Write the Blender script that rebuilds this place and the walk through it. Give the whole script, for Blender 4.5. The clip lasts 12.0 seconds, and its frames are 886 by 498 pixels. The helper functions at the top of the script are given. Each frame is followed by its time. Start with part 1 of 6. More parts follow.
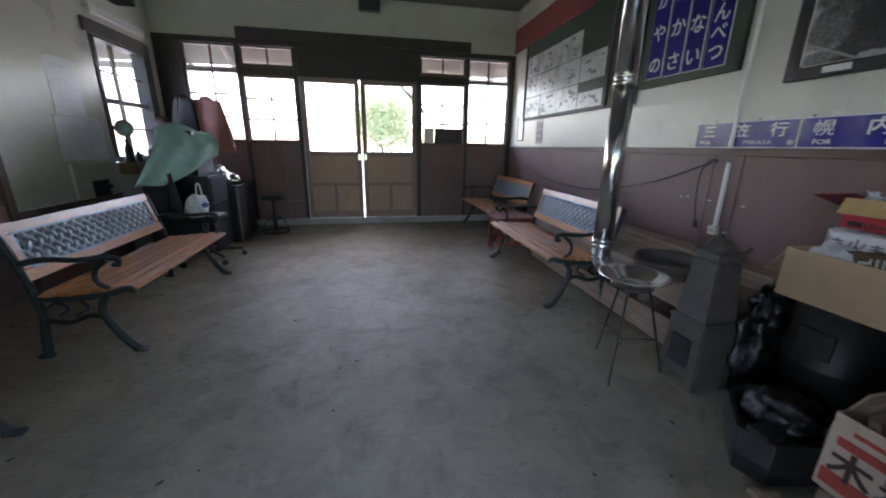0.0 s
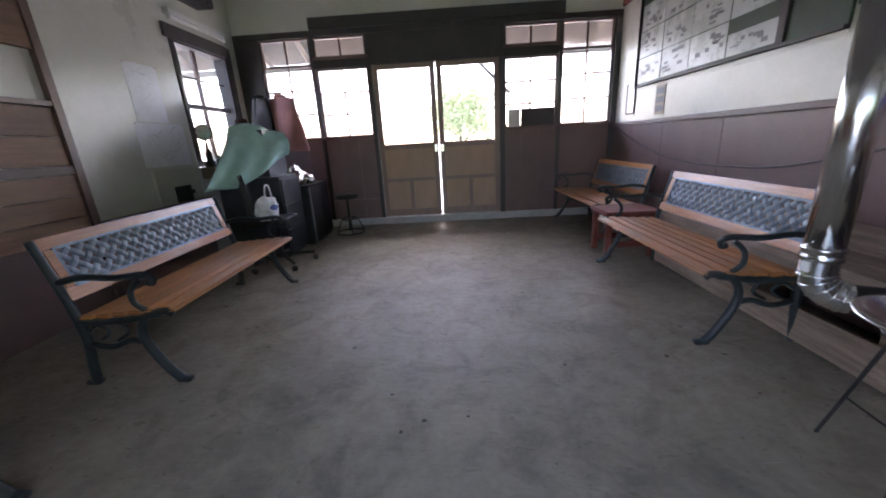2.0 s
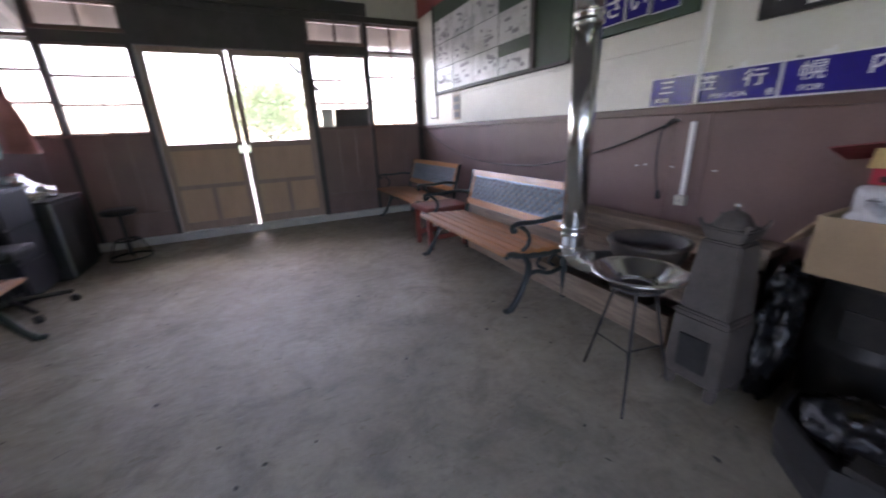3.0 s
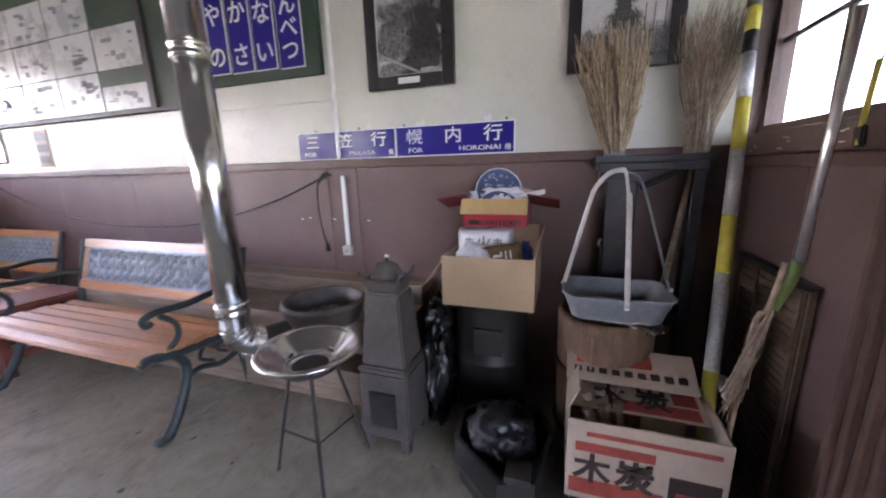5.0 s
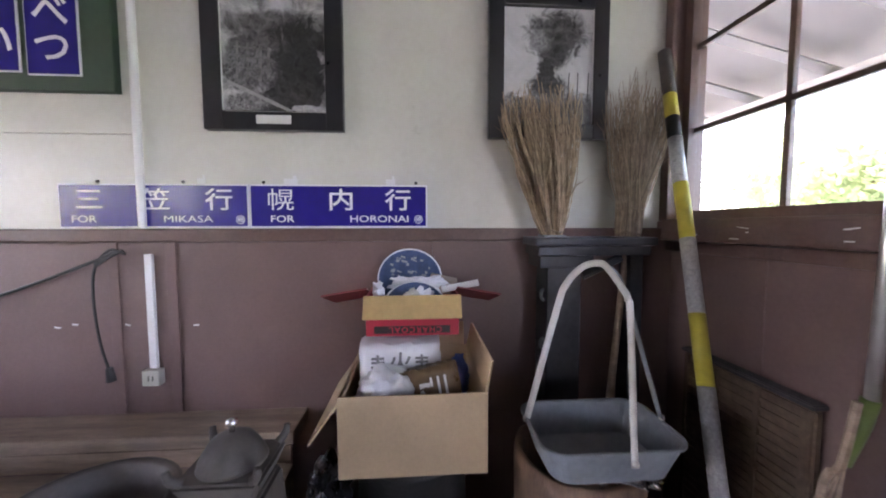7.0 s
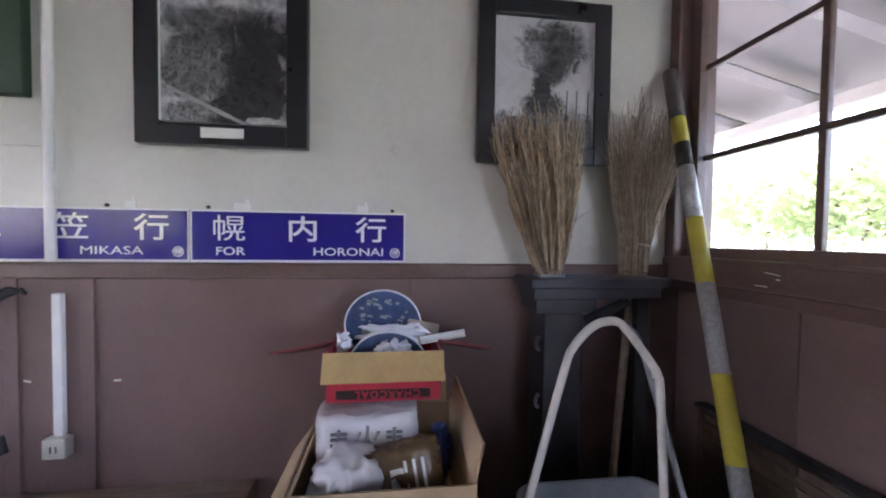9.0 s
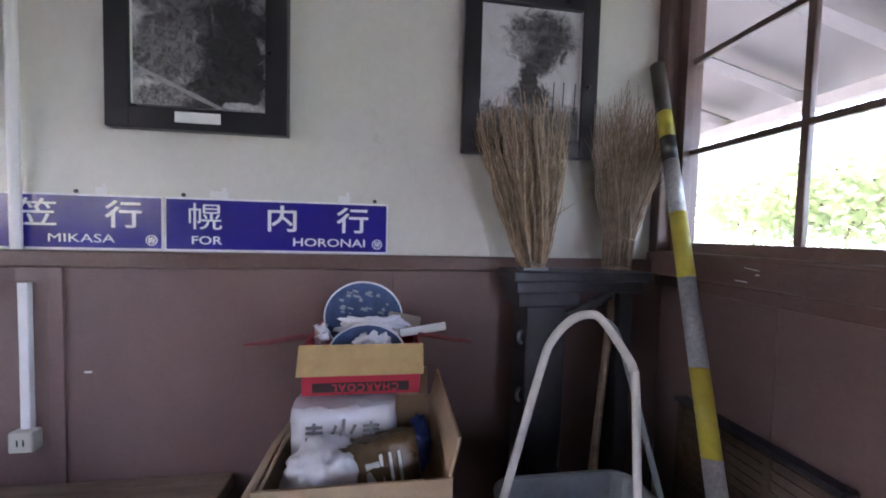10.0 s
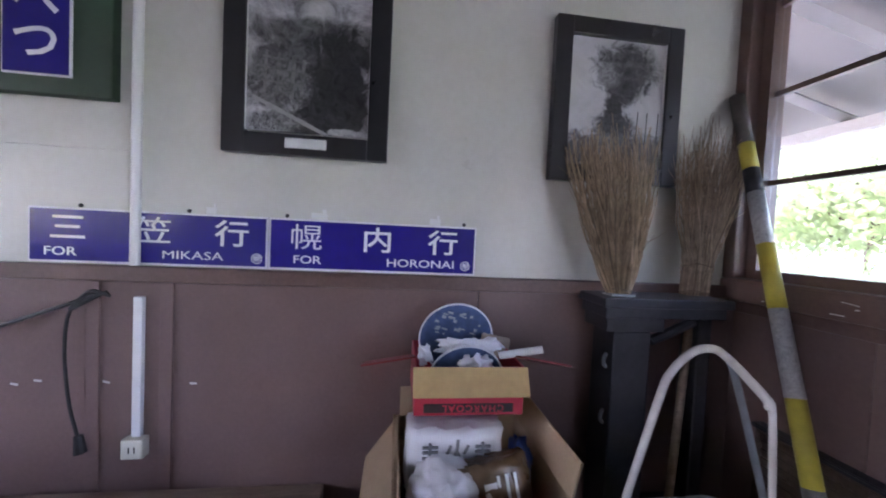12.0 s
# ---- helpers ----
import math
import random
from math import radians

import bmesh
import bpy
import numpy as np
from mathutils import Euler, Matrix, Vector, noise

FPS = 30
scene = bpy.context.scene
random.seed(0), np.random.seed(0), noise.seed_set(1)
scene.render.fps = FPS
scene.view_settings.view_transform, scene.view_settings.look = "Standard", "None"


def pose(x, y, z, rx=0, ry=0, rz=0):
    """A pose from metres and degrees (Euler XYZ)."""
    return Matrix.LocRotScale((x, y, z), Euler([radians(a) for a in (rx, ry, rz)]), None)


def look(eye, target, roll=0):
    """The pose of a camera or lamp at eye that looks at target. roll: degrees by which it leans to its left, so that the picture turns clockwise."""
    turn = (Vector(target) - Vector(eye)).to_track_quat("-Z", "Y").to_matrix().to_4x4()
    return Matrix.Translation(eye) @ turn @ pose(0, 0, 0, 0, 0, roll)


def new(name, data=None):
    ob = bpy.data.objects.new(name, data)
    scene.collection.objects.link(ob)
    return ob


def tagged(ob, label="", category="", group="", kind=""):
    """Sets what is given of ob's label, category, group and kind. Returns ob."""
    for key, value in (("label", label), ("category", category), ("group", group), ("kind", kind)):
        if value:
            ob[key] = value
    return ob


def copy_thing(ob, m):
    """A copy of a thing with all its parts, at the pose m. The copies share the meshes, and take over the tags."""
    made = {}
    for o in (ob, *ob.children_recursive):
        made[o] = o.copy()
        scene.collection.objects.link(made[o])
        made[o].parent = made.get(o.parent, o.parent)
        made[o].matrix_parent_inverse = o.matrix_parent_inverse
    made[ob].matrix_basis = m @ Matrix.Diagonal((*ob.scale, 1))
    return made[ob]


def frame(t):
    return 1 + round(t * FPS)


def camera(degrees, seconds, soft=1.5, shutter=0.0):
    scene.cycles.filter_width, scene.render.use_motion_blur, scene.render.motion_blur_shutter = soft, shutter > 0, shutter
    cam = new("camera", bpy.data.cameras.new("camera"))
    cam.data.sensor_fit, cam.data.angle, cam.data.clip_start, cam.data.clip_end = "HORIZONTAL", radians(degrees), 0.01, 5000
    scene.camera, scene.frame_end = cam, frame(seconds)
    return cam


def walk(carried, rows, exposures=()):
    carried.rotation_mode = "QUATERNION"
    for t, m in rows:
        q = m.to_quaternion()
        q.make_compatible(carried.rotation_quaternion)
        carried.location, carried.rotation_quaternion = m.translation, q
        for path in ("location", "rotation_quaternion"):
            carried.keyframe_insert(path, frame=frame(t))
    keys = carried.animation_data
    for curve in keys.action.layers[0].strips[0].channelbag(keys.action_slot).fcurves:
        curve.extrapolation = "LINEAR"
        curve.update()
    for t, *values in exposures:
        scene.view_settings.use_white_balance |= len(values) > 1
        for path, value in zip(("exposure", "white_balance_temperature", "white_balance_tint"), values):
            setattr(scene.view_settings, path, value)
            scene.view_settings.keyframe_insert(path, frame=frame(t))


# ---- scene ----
cam = camera(102.0, 12.0, 1.9, 0.4)
PATH = [
    (0, (0.092, -0.078, 1.234), (0.466, 1.808, 0.684), 0.9),
    (0.5, (0.126, 0.046, 1.251), (0.402, 1.957, 0.731), 1.4),
    (1, (0.067, 0.149, 1.218), (0.396, 2.056, 0.712), 1.2),
    (1.5, (0.007, 0.381, 1.153), (0.169, 2.307, 0.639), -1.4),
    (2, (0.130, 0.595, 1.138), (0.057, 2.509, 0.564), -3.3),
    (2.5, (0.218, 0.603, 1.155), (0.499, 2.482, 0.529), -4.0),
    (3, (0.155, 0.609, 1.166), (0.964, 2.328, 0.541), -2.4),
    (3.5, (0.161, 0.612, 1.171), (1.455, 2.020, 0.585), -2.8),
    (5.5, (0.643, 0.761, 1.198), (2.570, 1.153, 0.831), -0.7),
    (6, (0.733, 0.886, 1.251), (2.710, 0.988, 0.964), -0.3),
    (6.5, (0.889, 0.937, 1.249), (2.879, 0.848, 1.064), -0.2),
    (8.5, (1.205, 0.982, 1.331), (3.196, 0.807, 1.263), 0.1),
    (9, (1.218, 0.940, 1.332), (3.203, 0.701, 1.276), 0.7),
    (9.5, (1.223, 0.908, 1.323), (3.204, 0.641, 1.259), 0.9),
    (10, (1.230, 0.908, 1.325), (3.208, 0.627, 1.238), 1.4),
    (10.5, (1.231, 0.935, 1.335), (3.210, 0.665, 1.240), 2.1),
    (11, (1.217, 0.990, 1.348), (3.199, 0.734, 1.254), 2.6),
    (11.5, (1.198, 1.077, 1.361), (3.181, 0.829, 1.282), 3.2),
    (12, (1.229, 1.178, 1.380), (3.212, 0.927, 1.309), 2.7),
]
EXPOSURES = [(0, 3.9, 6450, 20), (1.2, 4.1, 6500, 24), (2.2, 4.2, 6600, 28), (3.6, 4.4, 6700, 31), (5.3, 5.15, 6850, 33), (6.6, 5.1, 6800, 33), (8.3, 4.78, 6550, 32), (10.5, 4.72, 6280, 34), (12, 4.64, 6120, 35)]
walk(cam, [(t, look(eye, target, roll)) for t, eye, target, roll in PATH], EXPOSURES)
# ---------- world, sun, exposure ----------
world = bpy.data.worlds.new("overcast_sky")
scene.world = world
world.use_nodes = True
_n = world.node_tree.nodes
_sky = _n.new("ShaderNodeTexSky")
_sky.sky_type = "NISHITA"
_sky.sun_disc = False
_sky.sun_elevation = radians(62)
_sky.sun_rotation = radians(0)
_sky.air_density = 1.0
_sky.dust_density = 3.0
_bg = _n["Background"]
_bg.inputs[1].default_value = 0.15
world.node_tree.links.new(_sky.outputs[0], _bg.inputs[0])
sun_data = bpy.data.lights.new("sun", "SUN")
sun_data.energy, sun_data.angle, sun_data.color = 0.5, radians(25), (1.0, 0.96, 0.9)
sun = new("sun", sun_data)
sun.matrix_world = look((0, 0, 20), (-2.5, -12.0, 0))


# ---------- materials ----------
def mat(name, color, rough=0.6, metal=0.0, var=0.25, scale=6.0, fine=60.0, bump=0.15, dirt=None, dirt_amt=0.0, spec=0.5, bump_dist=0.004, stretch=(1, 1, 1), rough_var=0.1, per_object=0.0, coat=0.0, islands=0.0):
    m = bpy.data.materials.new(name)
    m.use_nodes = True
    nt = m.node_tree
    N, L = nt.nodes, nt.links
    p = N["Principled BSDF"]
    tc = N.new("ShaderNodeTexCoord")
    mp = N.new("ShaderNodeMapping")
    mp.inputs["Scale"].default_value = stretch
    L.new(tc.outputs["Object"], mp.inputs["Vector"])
    a = N.new("ShaderNodeTexNoise")
    a.inputs["Scale"].default_value = scale
    a.inputs["Detail"].default_value = 6
    a.inputs["Roughness"].default_value = 0.65
    b = N.new("ShaderNodeTexNoise")
    b.inputs["Scale"].default_value = fine
    b.inputs["Detail"].default_value = 4
    for t in (a, b):
        L.new(mp.outputs[0], t.inputs["Vector"])
    ramp = N.new("ShaderNodeValToRGB")
    ramp.color_ramp.elements[0].position = 0.3
    ramp.color_ramp.elements[1].position = 0.72
    lo = [c * (1 - var) for c in color]
    hi = [min(1, c * (1 + var * 0.7)) for c in color]
    ramp.color_ramp.elements[0].color = (*lo, 1)
    ramp.color_ramp.elements[1].color = (*hi, 1)
    L.new(a.outputs["Fac"], ramp.inputs[0])
    mix = N.new("ShaderNodeMix")
    mix.data_type = "RGBA"
    mix.blend_type = "OVERLAY"
    mix.inputs["Factor"].default_value = min(0.6, var * 1.2)
    L.new(ramp.outputs[0], mix.inputs["A"])
    L.new(b.outputs["Color"], mix.inputs["B"])
    out = mix.outputs["Result"]
    hsv0 = N.new("ShaderNodeHueSaturation")
    bw = N.new("ShaderNodeRGBToBW")
    L.new(b.outputs["Color"], bw.inputs[0])
    L.new(bw.outputs[0], mix.inputs["B"])
    if dirt:
        d = N.new("ShaderNodeTexNoise")
        d.inputs["Scale"].default_value = scale * 0.45
        d.inputs["Detail"].default_value = 8
        d.inputs["Roughness"].default_value = 0.7
        L.new(mp.outputs[0], d.inputs["Vector"])
        dr = N.new("ShaderNodeValToRGB")
        dr.color_ramp.elements[0].position = 0.5
        dr.color_ramp.elements[1].position = 0.75
        dr.color_ramp.elements[1].color = (dirt_amt,) * 3 + (1,)
        L.new(d.outputs["Fac"], dr.inputs[0])
        m2 = N.new("ShaderNodeMix")
        m2.data_type = "RGBA"
        L.new(dr.outputs[0], m2.inputs["Factor"])
        L.new(out, m2.inputs["A"])
        m2.inputs["B"].default_value = (*dirt, 1)
        out = m2.outputs["Result"]
    if per_object:
        oi = N.new("ShaderNodeObjectInfo")
        mr = N.new("ShaderNodeMapRange")
        mr.inputs["To Min"].default_value = 1 - per_object
        mr.inputs["To Max"].default_value = 1 + per_object
        L.new(oi.outputs["Random"], mr.inputs["Value"])
        L.new(mr.outputs[0], hsv0.inputs["Value"])
        L.new(out, hsv0.inputs["Color"])
        out = hsv0.outputs[0]
    if islands:
        ge = N.new("ShaderNodeNewGeometry")
        mi = N.new("ShaderNodeMapRange")
        mi.inputs["To Min"].default_value = 1 - islands
        mi.inputs["To Max"].default_value = 1 + islands
        L.new(ge.outputs["Random Per Island"], mi.inputs["Value"])
        L.new(mi.outputs[0], hsv0.inputs["Value"])
        L.new(out, hsv0.inputs["Color"])
        out = hsv0.outputs[0]
    L.new(out, p.inputs["Base Color"])
    rr = N.new("ShaderNodeMapRange")
    rr.inputs["To Min"].default_value = max(0.02, rough - rough_var)
    rr.inputs["To Max"].default_value = min(1, rough + rough_var)
    L.new(a.outputs["Fac"], rr.inputs["Value"])
    L.new(rr.outputs[0], p.inputs["Roughness"])
    p.inputs["Metallic"].default_value = metal
    p.inputs["Specular IOR Level"].default_value = spec
    p.inputs["Coat Weight"].default_value = coat
    p.inputs["Coat Roughness"].default_value = 0.2
    if bump:
        bp = N.new("ShaderNodeBump")
        bp.inputs["Strength"].default_value = bump
        bp.inputs["Distance"].default_value = bump_dist
        ad = N.new("ShaderNodeMath")
        ad.operation = "ADD"
        L.new(a.outputs["Fac"], ad.inputs[0])
        L.new(b.outputs["Fac"], ad.inputs[1])
        L.new(ad.outputs[0], bp.inputs["Height"])
        L.new(bp.outputs[0], p.inputs["Normal"])
    return m


def glass_mat(name, tint=(0.95, 0.97, 0.97), rough=0.0):
    m = bpy.data.materials.new(name)
    m.use_nodes = True
    p = m.node_tree.nodes["Principled BSDF"]
    p.inputs["Base Color"].default_value = (*tint, 1)
    p.inputs["Transmission Weight"].default_value = 1.0
    p.inputs["Roughness"].default_value = rough
    p.inputs["IOR"].default_value = 1.1
    return m


def floor_mat():
    """Trowelled concrete: broad patches, mottling, fine grit, thin scuffs and small dark marks."""
    m = bpy.data.materials.new("worn_concrete")
    m.use_nodes = True
    N, L = m.node_tree.nodes, m.node_tree.links
    p = N["Principled BSDF"]
    tc = N.new("ShaderNodeTexCoord")

    def tex(scale, detail=6, rough=0.6, stretch=(1, 1, 1), turn=0.0, warp=0.0):
        mp = N.new("ShaderNodeMapping")
        mp.inputs["Scale"].default_value = stretch
        mp.inputs["Rotation"].default_value = (0, 0, turn)
        L.new(tc.outputs["Object"], mp.inputs["Vector"])
        t = N.new("ShaderNodeTexNoise")
        t.inputs["Scale"].default_value = scale
        t.inputs["Detail"].default_value = detail
        t.inputs["Roughness"].default_value = rough
        t.inputs["Distortion"].default_value = warp
        L.new(mp.outputs[0], t.inputs["Vector"])
        return t.outputs["Fac"]

    def ramp(src, *stops):
        r = N.new("ShaderNodeValToRGB")
        while len(r.color_ramp.elements) < len(stops):
            r.color_ramp.elements.new(0.5)
        for e, (x, c) in zip(r.color_ramp.elements, stops):
            e.position, e.color = x, (*c, 1) if isinstance(c, tuple) else (c, c, c, 1)
        L.new(src, r.inputs[0])
        return r.outputs[0]

    def mix(kind, fac, a, b):
        x = N.new("ShaderNodeMix")
        x.data_type, x.blend_type = "RGBA", kind
        if isinstance(fac, float):
            x.inputs["Factor"].default_value = fac
        else:
            L.new(fac, x.inputs["Factor"])
        for sock, v in (("A", a), ("B", b)):
            if isinstance(v, tuple):
                x.inputs[sock].default_value = (*v, 1)
            else:
                L.new(v, x.inputs[sock])
        return x.outputs["Result"]

    broad = tex(1.1, 5, 0.55, warp=0.6)
    mid = tex(4.5, 7, 0.68, warp=0.8)
    fine = tex(26, 5, 0.7)
    col = ramp(broad, (0.32, (0.212, 0.19, 0.14)), (0.5, (0.27, 0.243, 0.18)), (0.68, (0.325, 0.29, 0.215)))
    col = mix("MULTIPLY", 1.0, col, ramp(mid, (0.3, 0.7), (0.5, 1.0), (0.7, 1.16)))
    col = mix("MULTIPLY", 1.0, col, ramp(fine, (0.35, 0.92), (0.65, 1.06)))
    rust = ramp(tex(2.3, 8, 0.75, warp=0.5), (0.58, 0.0), (0.74, 0.4))
    col = mix("MIX", rust, col, (0.2, 0.155, 0.12))
    stain = ramp(tex(1.9, 9, 0.72, warp=1.2), (0.55, 0.0), (0.75, 0.6))
    col = mix("MIX", stain, col, (0.085, 0.08, 0.07))
    for turn, k in ((0.5, 1.0), (-0.9, 1.3), (1.7, 0.8)):
        scuff = ramp(tex(3.0 * k, 3, 0.6, (1.2, 22, 1), turn), (0.69, 0.0), (0.74, 0.4))
        col = mix("MIX", scuff, col, (0.1, 0.095, 0.085))
    pale = ramp(tex(2.4, 4, 0.6, (1.5, 26, 1), 0.15), (0.69, 0.0), (0.73, 0.45))
    col = mix("MIX", pale, col, (0.42, 0.41, 0.38))
    spot = ramp(tex(17, 1, 0.4), (0.755, 0.0), (0.775, 0.85))
    col = mix("MIX", spot, col, (0.035, 0.033, 0.03))
    L.new(col, p.inputs["Base Color"])
    streak = tex(11, 5, 0.65, (1, 2.8, 1), 0.25, 0.4)
    L.new(ramp(streak, (0.44, 0.66), (0.55, 0.47), (0.67, 0.17)), p.inputs["Roughness"])
    p.inputs["Specular IOR Level"].default_value = 0.36
    bp = N.new("ShaderNodeBump")
    bp.inputs["Strength"].default_value = 0.6
    bp.inputs["Distance"].default_value = 0.006
    ad = N.new("ShaderNodeMath")
    ad.operation = "ADD"
    L.new(streak, ad.inputs[0])
    L.new(mid, ad.inputs[1])
    L.new(ad.outputs[0], bp.inputs["Height"])
    L.new(bp.outputs[0], p.inputs["Normal"])
    return m


M_FLOOR = floor_mat()
M_WHITE = mat("aged_white_paint", (0.6, 0.6, 0.53), 0.3, var=0.09, scale=1.6, fine=45, bump=0.1, dirt=(0.47, 0.46, 0.38), dirt_amt=0.5)
# never in view; this dark tone is chosen to cut bounce onto the upper walls
M_CEILING = mat("unseen_dark_ceiling", (0.16, 0.155, 0.14), 0.7, var=0.15, scale=2, bump=0.15)
M_BROWN = mat("brown_painted_board", (0.175, 0.112, 0.1), 0.42, var=0.16, scale=1.8, fine=90, bump=0.12, dirt=(0.1, 0.066, 0.055), dirt_amt=0.5, rough_var=0.12)
M_TRIM = mat("brown_painted_trim", (0.125, 0.075, 0.06), 0.4, var=0.25, scale=5, fine=80, bump=0.2, stretch=(1, 1, 1), dirt=(0.3, 0.25, 0.22), dirt_amt=0.12)
M_DARKTRIM = mat("dark_brown_wood_trim", (0.05, 0.044, 0.043), 0.55, var=0.3, scale=5, fine=80, bump=0.2)
M_DOOR = mat("varnished_door_wood", (0.44, 0.29, 0.19), 0.5, var=0.13, scale=3, fine=70, stretch=(2.5, 2.5, 0.5), bump=0.1)
M_DOORFRAME = mat("grey_brown_door_wood", (0.28, 0.2, 0.16), 0.5, var=0.15, scale=4, fine=70, stretch=(6, 6, 0.6), bump=0.15)
M_OLDWOOD = mat("old_plank_wood", (0.29, 0.215, 0.155), 0.65, var=0.4, scale=4, fine=60, stretch=(8, 0.7, 8), bump=0.3, dirt=(0.09, 0.065, 0.045), dirt_amt=0.5, per_object=0.2)
M_PANELWOOD = mat("brown_plank_wall_wood", (0.2, 0.105, 0.055), 0.5, var=0.35, scale=4, fine=60, stretch=(8, 0.7, 8), bump=0.25, per_object=0.15)
M_BENCHWOOD = mat("varnished_bench_slat", (0.42, 0.175, 0.06), 0.32, var=0.3, scale=5, fine=60, stretch=(9, 0.6, 9), bump=0.1, per_object=0.18, coat=0.22, spec=0.45)
M_IRON = mat("green_painted_cast_iron", (0.02, 0.029, 0.029), 0.5, var=0.35, scale=12, fine=90, bump=0.25)
M_LATTICE = mat("blue_grey_cast_lattice", (0.17, 0.21, 0.24), 0.33, var=0.3, scale=14, fine=90, bump=0.2)
M_CONCRETE = mat("pale_concrete_kerb", (0.42, 0.42, 0.4), 0.7, var=0.2, scale=5, bump=0.3)
M_STEEL = mat("stainless_steel_pipe", (0.72, 0.72, 0.7), 0.2, metal=1.0, var=0.1, scale=5, fine=40, bump=0.05, rough_var=0.08)
M_DISH = mat("worn_aluminium", (0.74, 0.73, 0.7), 0.2, metal=1.0, var=0.12, scale=12, fine=60, bump=0.05, rough_var=0.06)
M_BLACK = mat("sooty_black_iron", (0.022, 0.021, 0.02), 0.5, var=0.5, scale=9, fine=70, bump=0.3, dirt=(0.07, 0.055, 0.045), dirt_amt=0.35)
M_BLACKWOOD = mat("black_painted_wood", (0.032, 0.033, 0.038), 0.42, var=0.4, scale=6, fine=60, bump=0.2, dirt=(0.12, 0.12, 0.12), dirt_amt=0.25)
M_ENAMEL = mat("navy_enamel", (0.025, 0.018, 0.2), 0.2, var=0.12, scale=6, fine=30, bump=0.03, rough_var=0.06)
M_ENAMEL_W = mat("white_enamel", (0.8, 0.8, 0.82), 0.3, var=0.06, scale=8, bump=0.03)
M_GREEN = mat("dark_green_board", (0.025, 0.055, 0.03), 0.55, var=0.25, scale=5, bump=0.1)
M_PAPER = mat("notice_paper", (0.72, 0.73, 0.7), 0.33, var=0.05, scale=3, bump=0.08, per_object=0.05)
M_BOARDPAPER = mat("dulled_board_paper", (0.52, 0.54, 0.52), 0.28, var=0.12, scale=4, bump=0.15, per_object=0.08)
M_NOTICE = mat("crumpled_notice_paper", (0.76, 0.78, 0.8), 0.4, var=0.1, scale=5, fine=18, bump=0.5, bump_dist=0.01)
M_INK = mat("grey_print", (0.22, 0.22, 0.23), 0.7, var=0.15, bump=0)
M_REDBOARD = mat("dull_red_board", (0.2, 0.035, 0.03), 0.6, var=0.2, scale=4, bump=0.1)
M_PLASTIC_W = mat("white_pvc", (0.72, 0.72, 0.7), 0.35, var=0.06, bump=0.03)
M_CREAM = mat("cream_painted_box", (0.55, 0.54, 0.45), 0.5, var=0.08, bump=0.05)
M_RUBBER = mat("black_rubber_cable", (0.02, 0.02, 0.02), 0.5, var=0.2, bump=0.05)
M_FRAME = mat("black_picture_frame", (0.018, 0.018, 0.02), 0.3, var=0.25, scale=5, bump=0.05)
M_CARD = mat("brown_cardboard", (0.43, 0.31, 0.19), 0.75, var=0.12, scale=5, fine=120, bump=0.12, dirt=(0.3, 0.21, 0.13), dirt_amt=0.4)
M_CARD_Y = mat("yellow_cardboard_flap", (0.52, 0.36, 0.15), 0.7, var=0.15, scale=7, bump=0.1, dirt=(0.12, 0.09, 0.05), dirt_amt=0.35)
M_RED = mat("red_printed_cardboard", (0.42, 0.025, 0.045), 0.5, var=0.12, scale=6, bump=0.05)
M_REDDARK = mat("dark_red_cardboard", (0.2, 0.03, 0.03), 0.6, var=0.2, scale=6, bump=0.05)
M_BAG = mat("white_plastic_bag", (0.75, 0.75, 0.77), 0.35, var=0.08, scale=9, bump=0.2)
M_BROWNBAG = mat("brown_snack_bag", (0.16, 0.1, 0.05), 0.3, var=0.35, scale=12, bump=0.2)
M_FANBLUE = mat("blue_printed_fan", (0.055, 0.09, 0.18), 0.4, var=0.4, scale=14, bump=0.02)
M_BLUE = mat("blue_plastic", (0.05, 0.1, 0.35), 0.35, var=0.2, bump=0.05)
M_GALV = mat("galvanised_sheet", (0.22, 0.245, 0.26), 0.5, metal=0.3, var=0.2, scale=9, bump=0.1, dirt=(0.16, 0.13, 0.1), dirt_amt=0.4)
M_BARE = mat("worn_cream_metal", (0.58, 0.565, 0.52), 0.45, metal=0.1, var=0.15, scale=12, bump=0.15, dirt=(0.25, 0.17, 0.1), dirt_amt=0.35)
M_TUB = mat("weathered_tub_wood", (0.2, 0.118, 0.072), 0.72, var=0.35, scale=9, fine=70, bump=0.5, stretch=(2.5, 2.5, 0.7), dirt=(0.07, 0.05, 0.04), dirt_amt=0.6)
M_RATTAN = mat("dark_rattan", (0.115, 0.078, 0.052), 0.6, var=0.4, scale=20, bump=0.3)
M_STRAW = mat("dry_broom_twig", (0.34, 0.255, 0.165), 0.75, islands=0.5, var=0.35, scale=30, bump=0.2)
M_STRAW2 = mat("grey_broom_twig", (0.34, 0.265, 0.19), 0.75, islands=0.45, var=0.35, scale=30, bump=0.2)
M_YELLOW = mat("yellow_reflective_band", (0.46, 0.39, 0.05), 0.5, var=0.15, scale=12, bump=0.15, dirt=(0.2, 0.17, 0.05), dirt_amt=0.4)
M_SILVER = mat("grey_reflective_band", (0.4, 0.41, 0.41), 0.35, metal=0.3, var=0.3, scale=90, fine=260, bump=0.3)
M_ALU = mat("aluminium_tube", (0.75, 0.75, 0.74), 0.3, metal=0.9, var=0.08, bump=0.04)
M_GREENPL = mat("olive_green_plastic", (0.13, 0.2, 0.05), 0.45, var=0.15, bump=0.05)
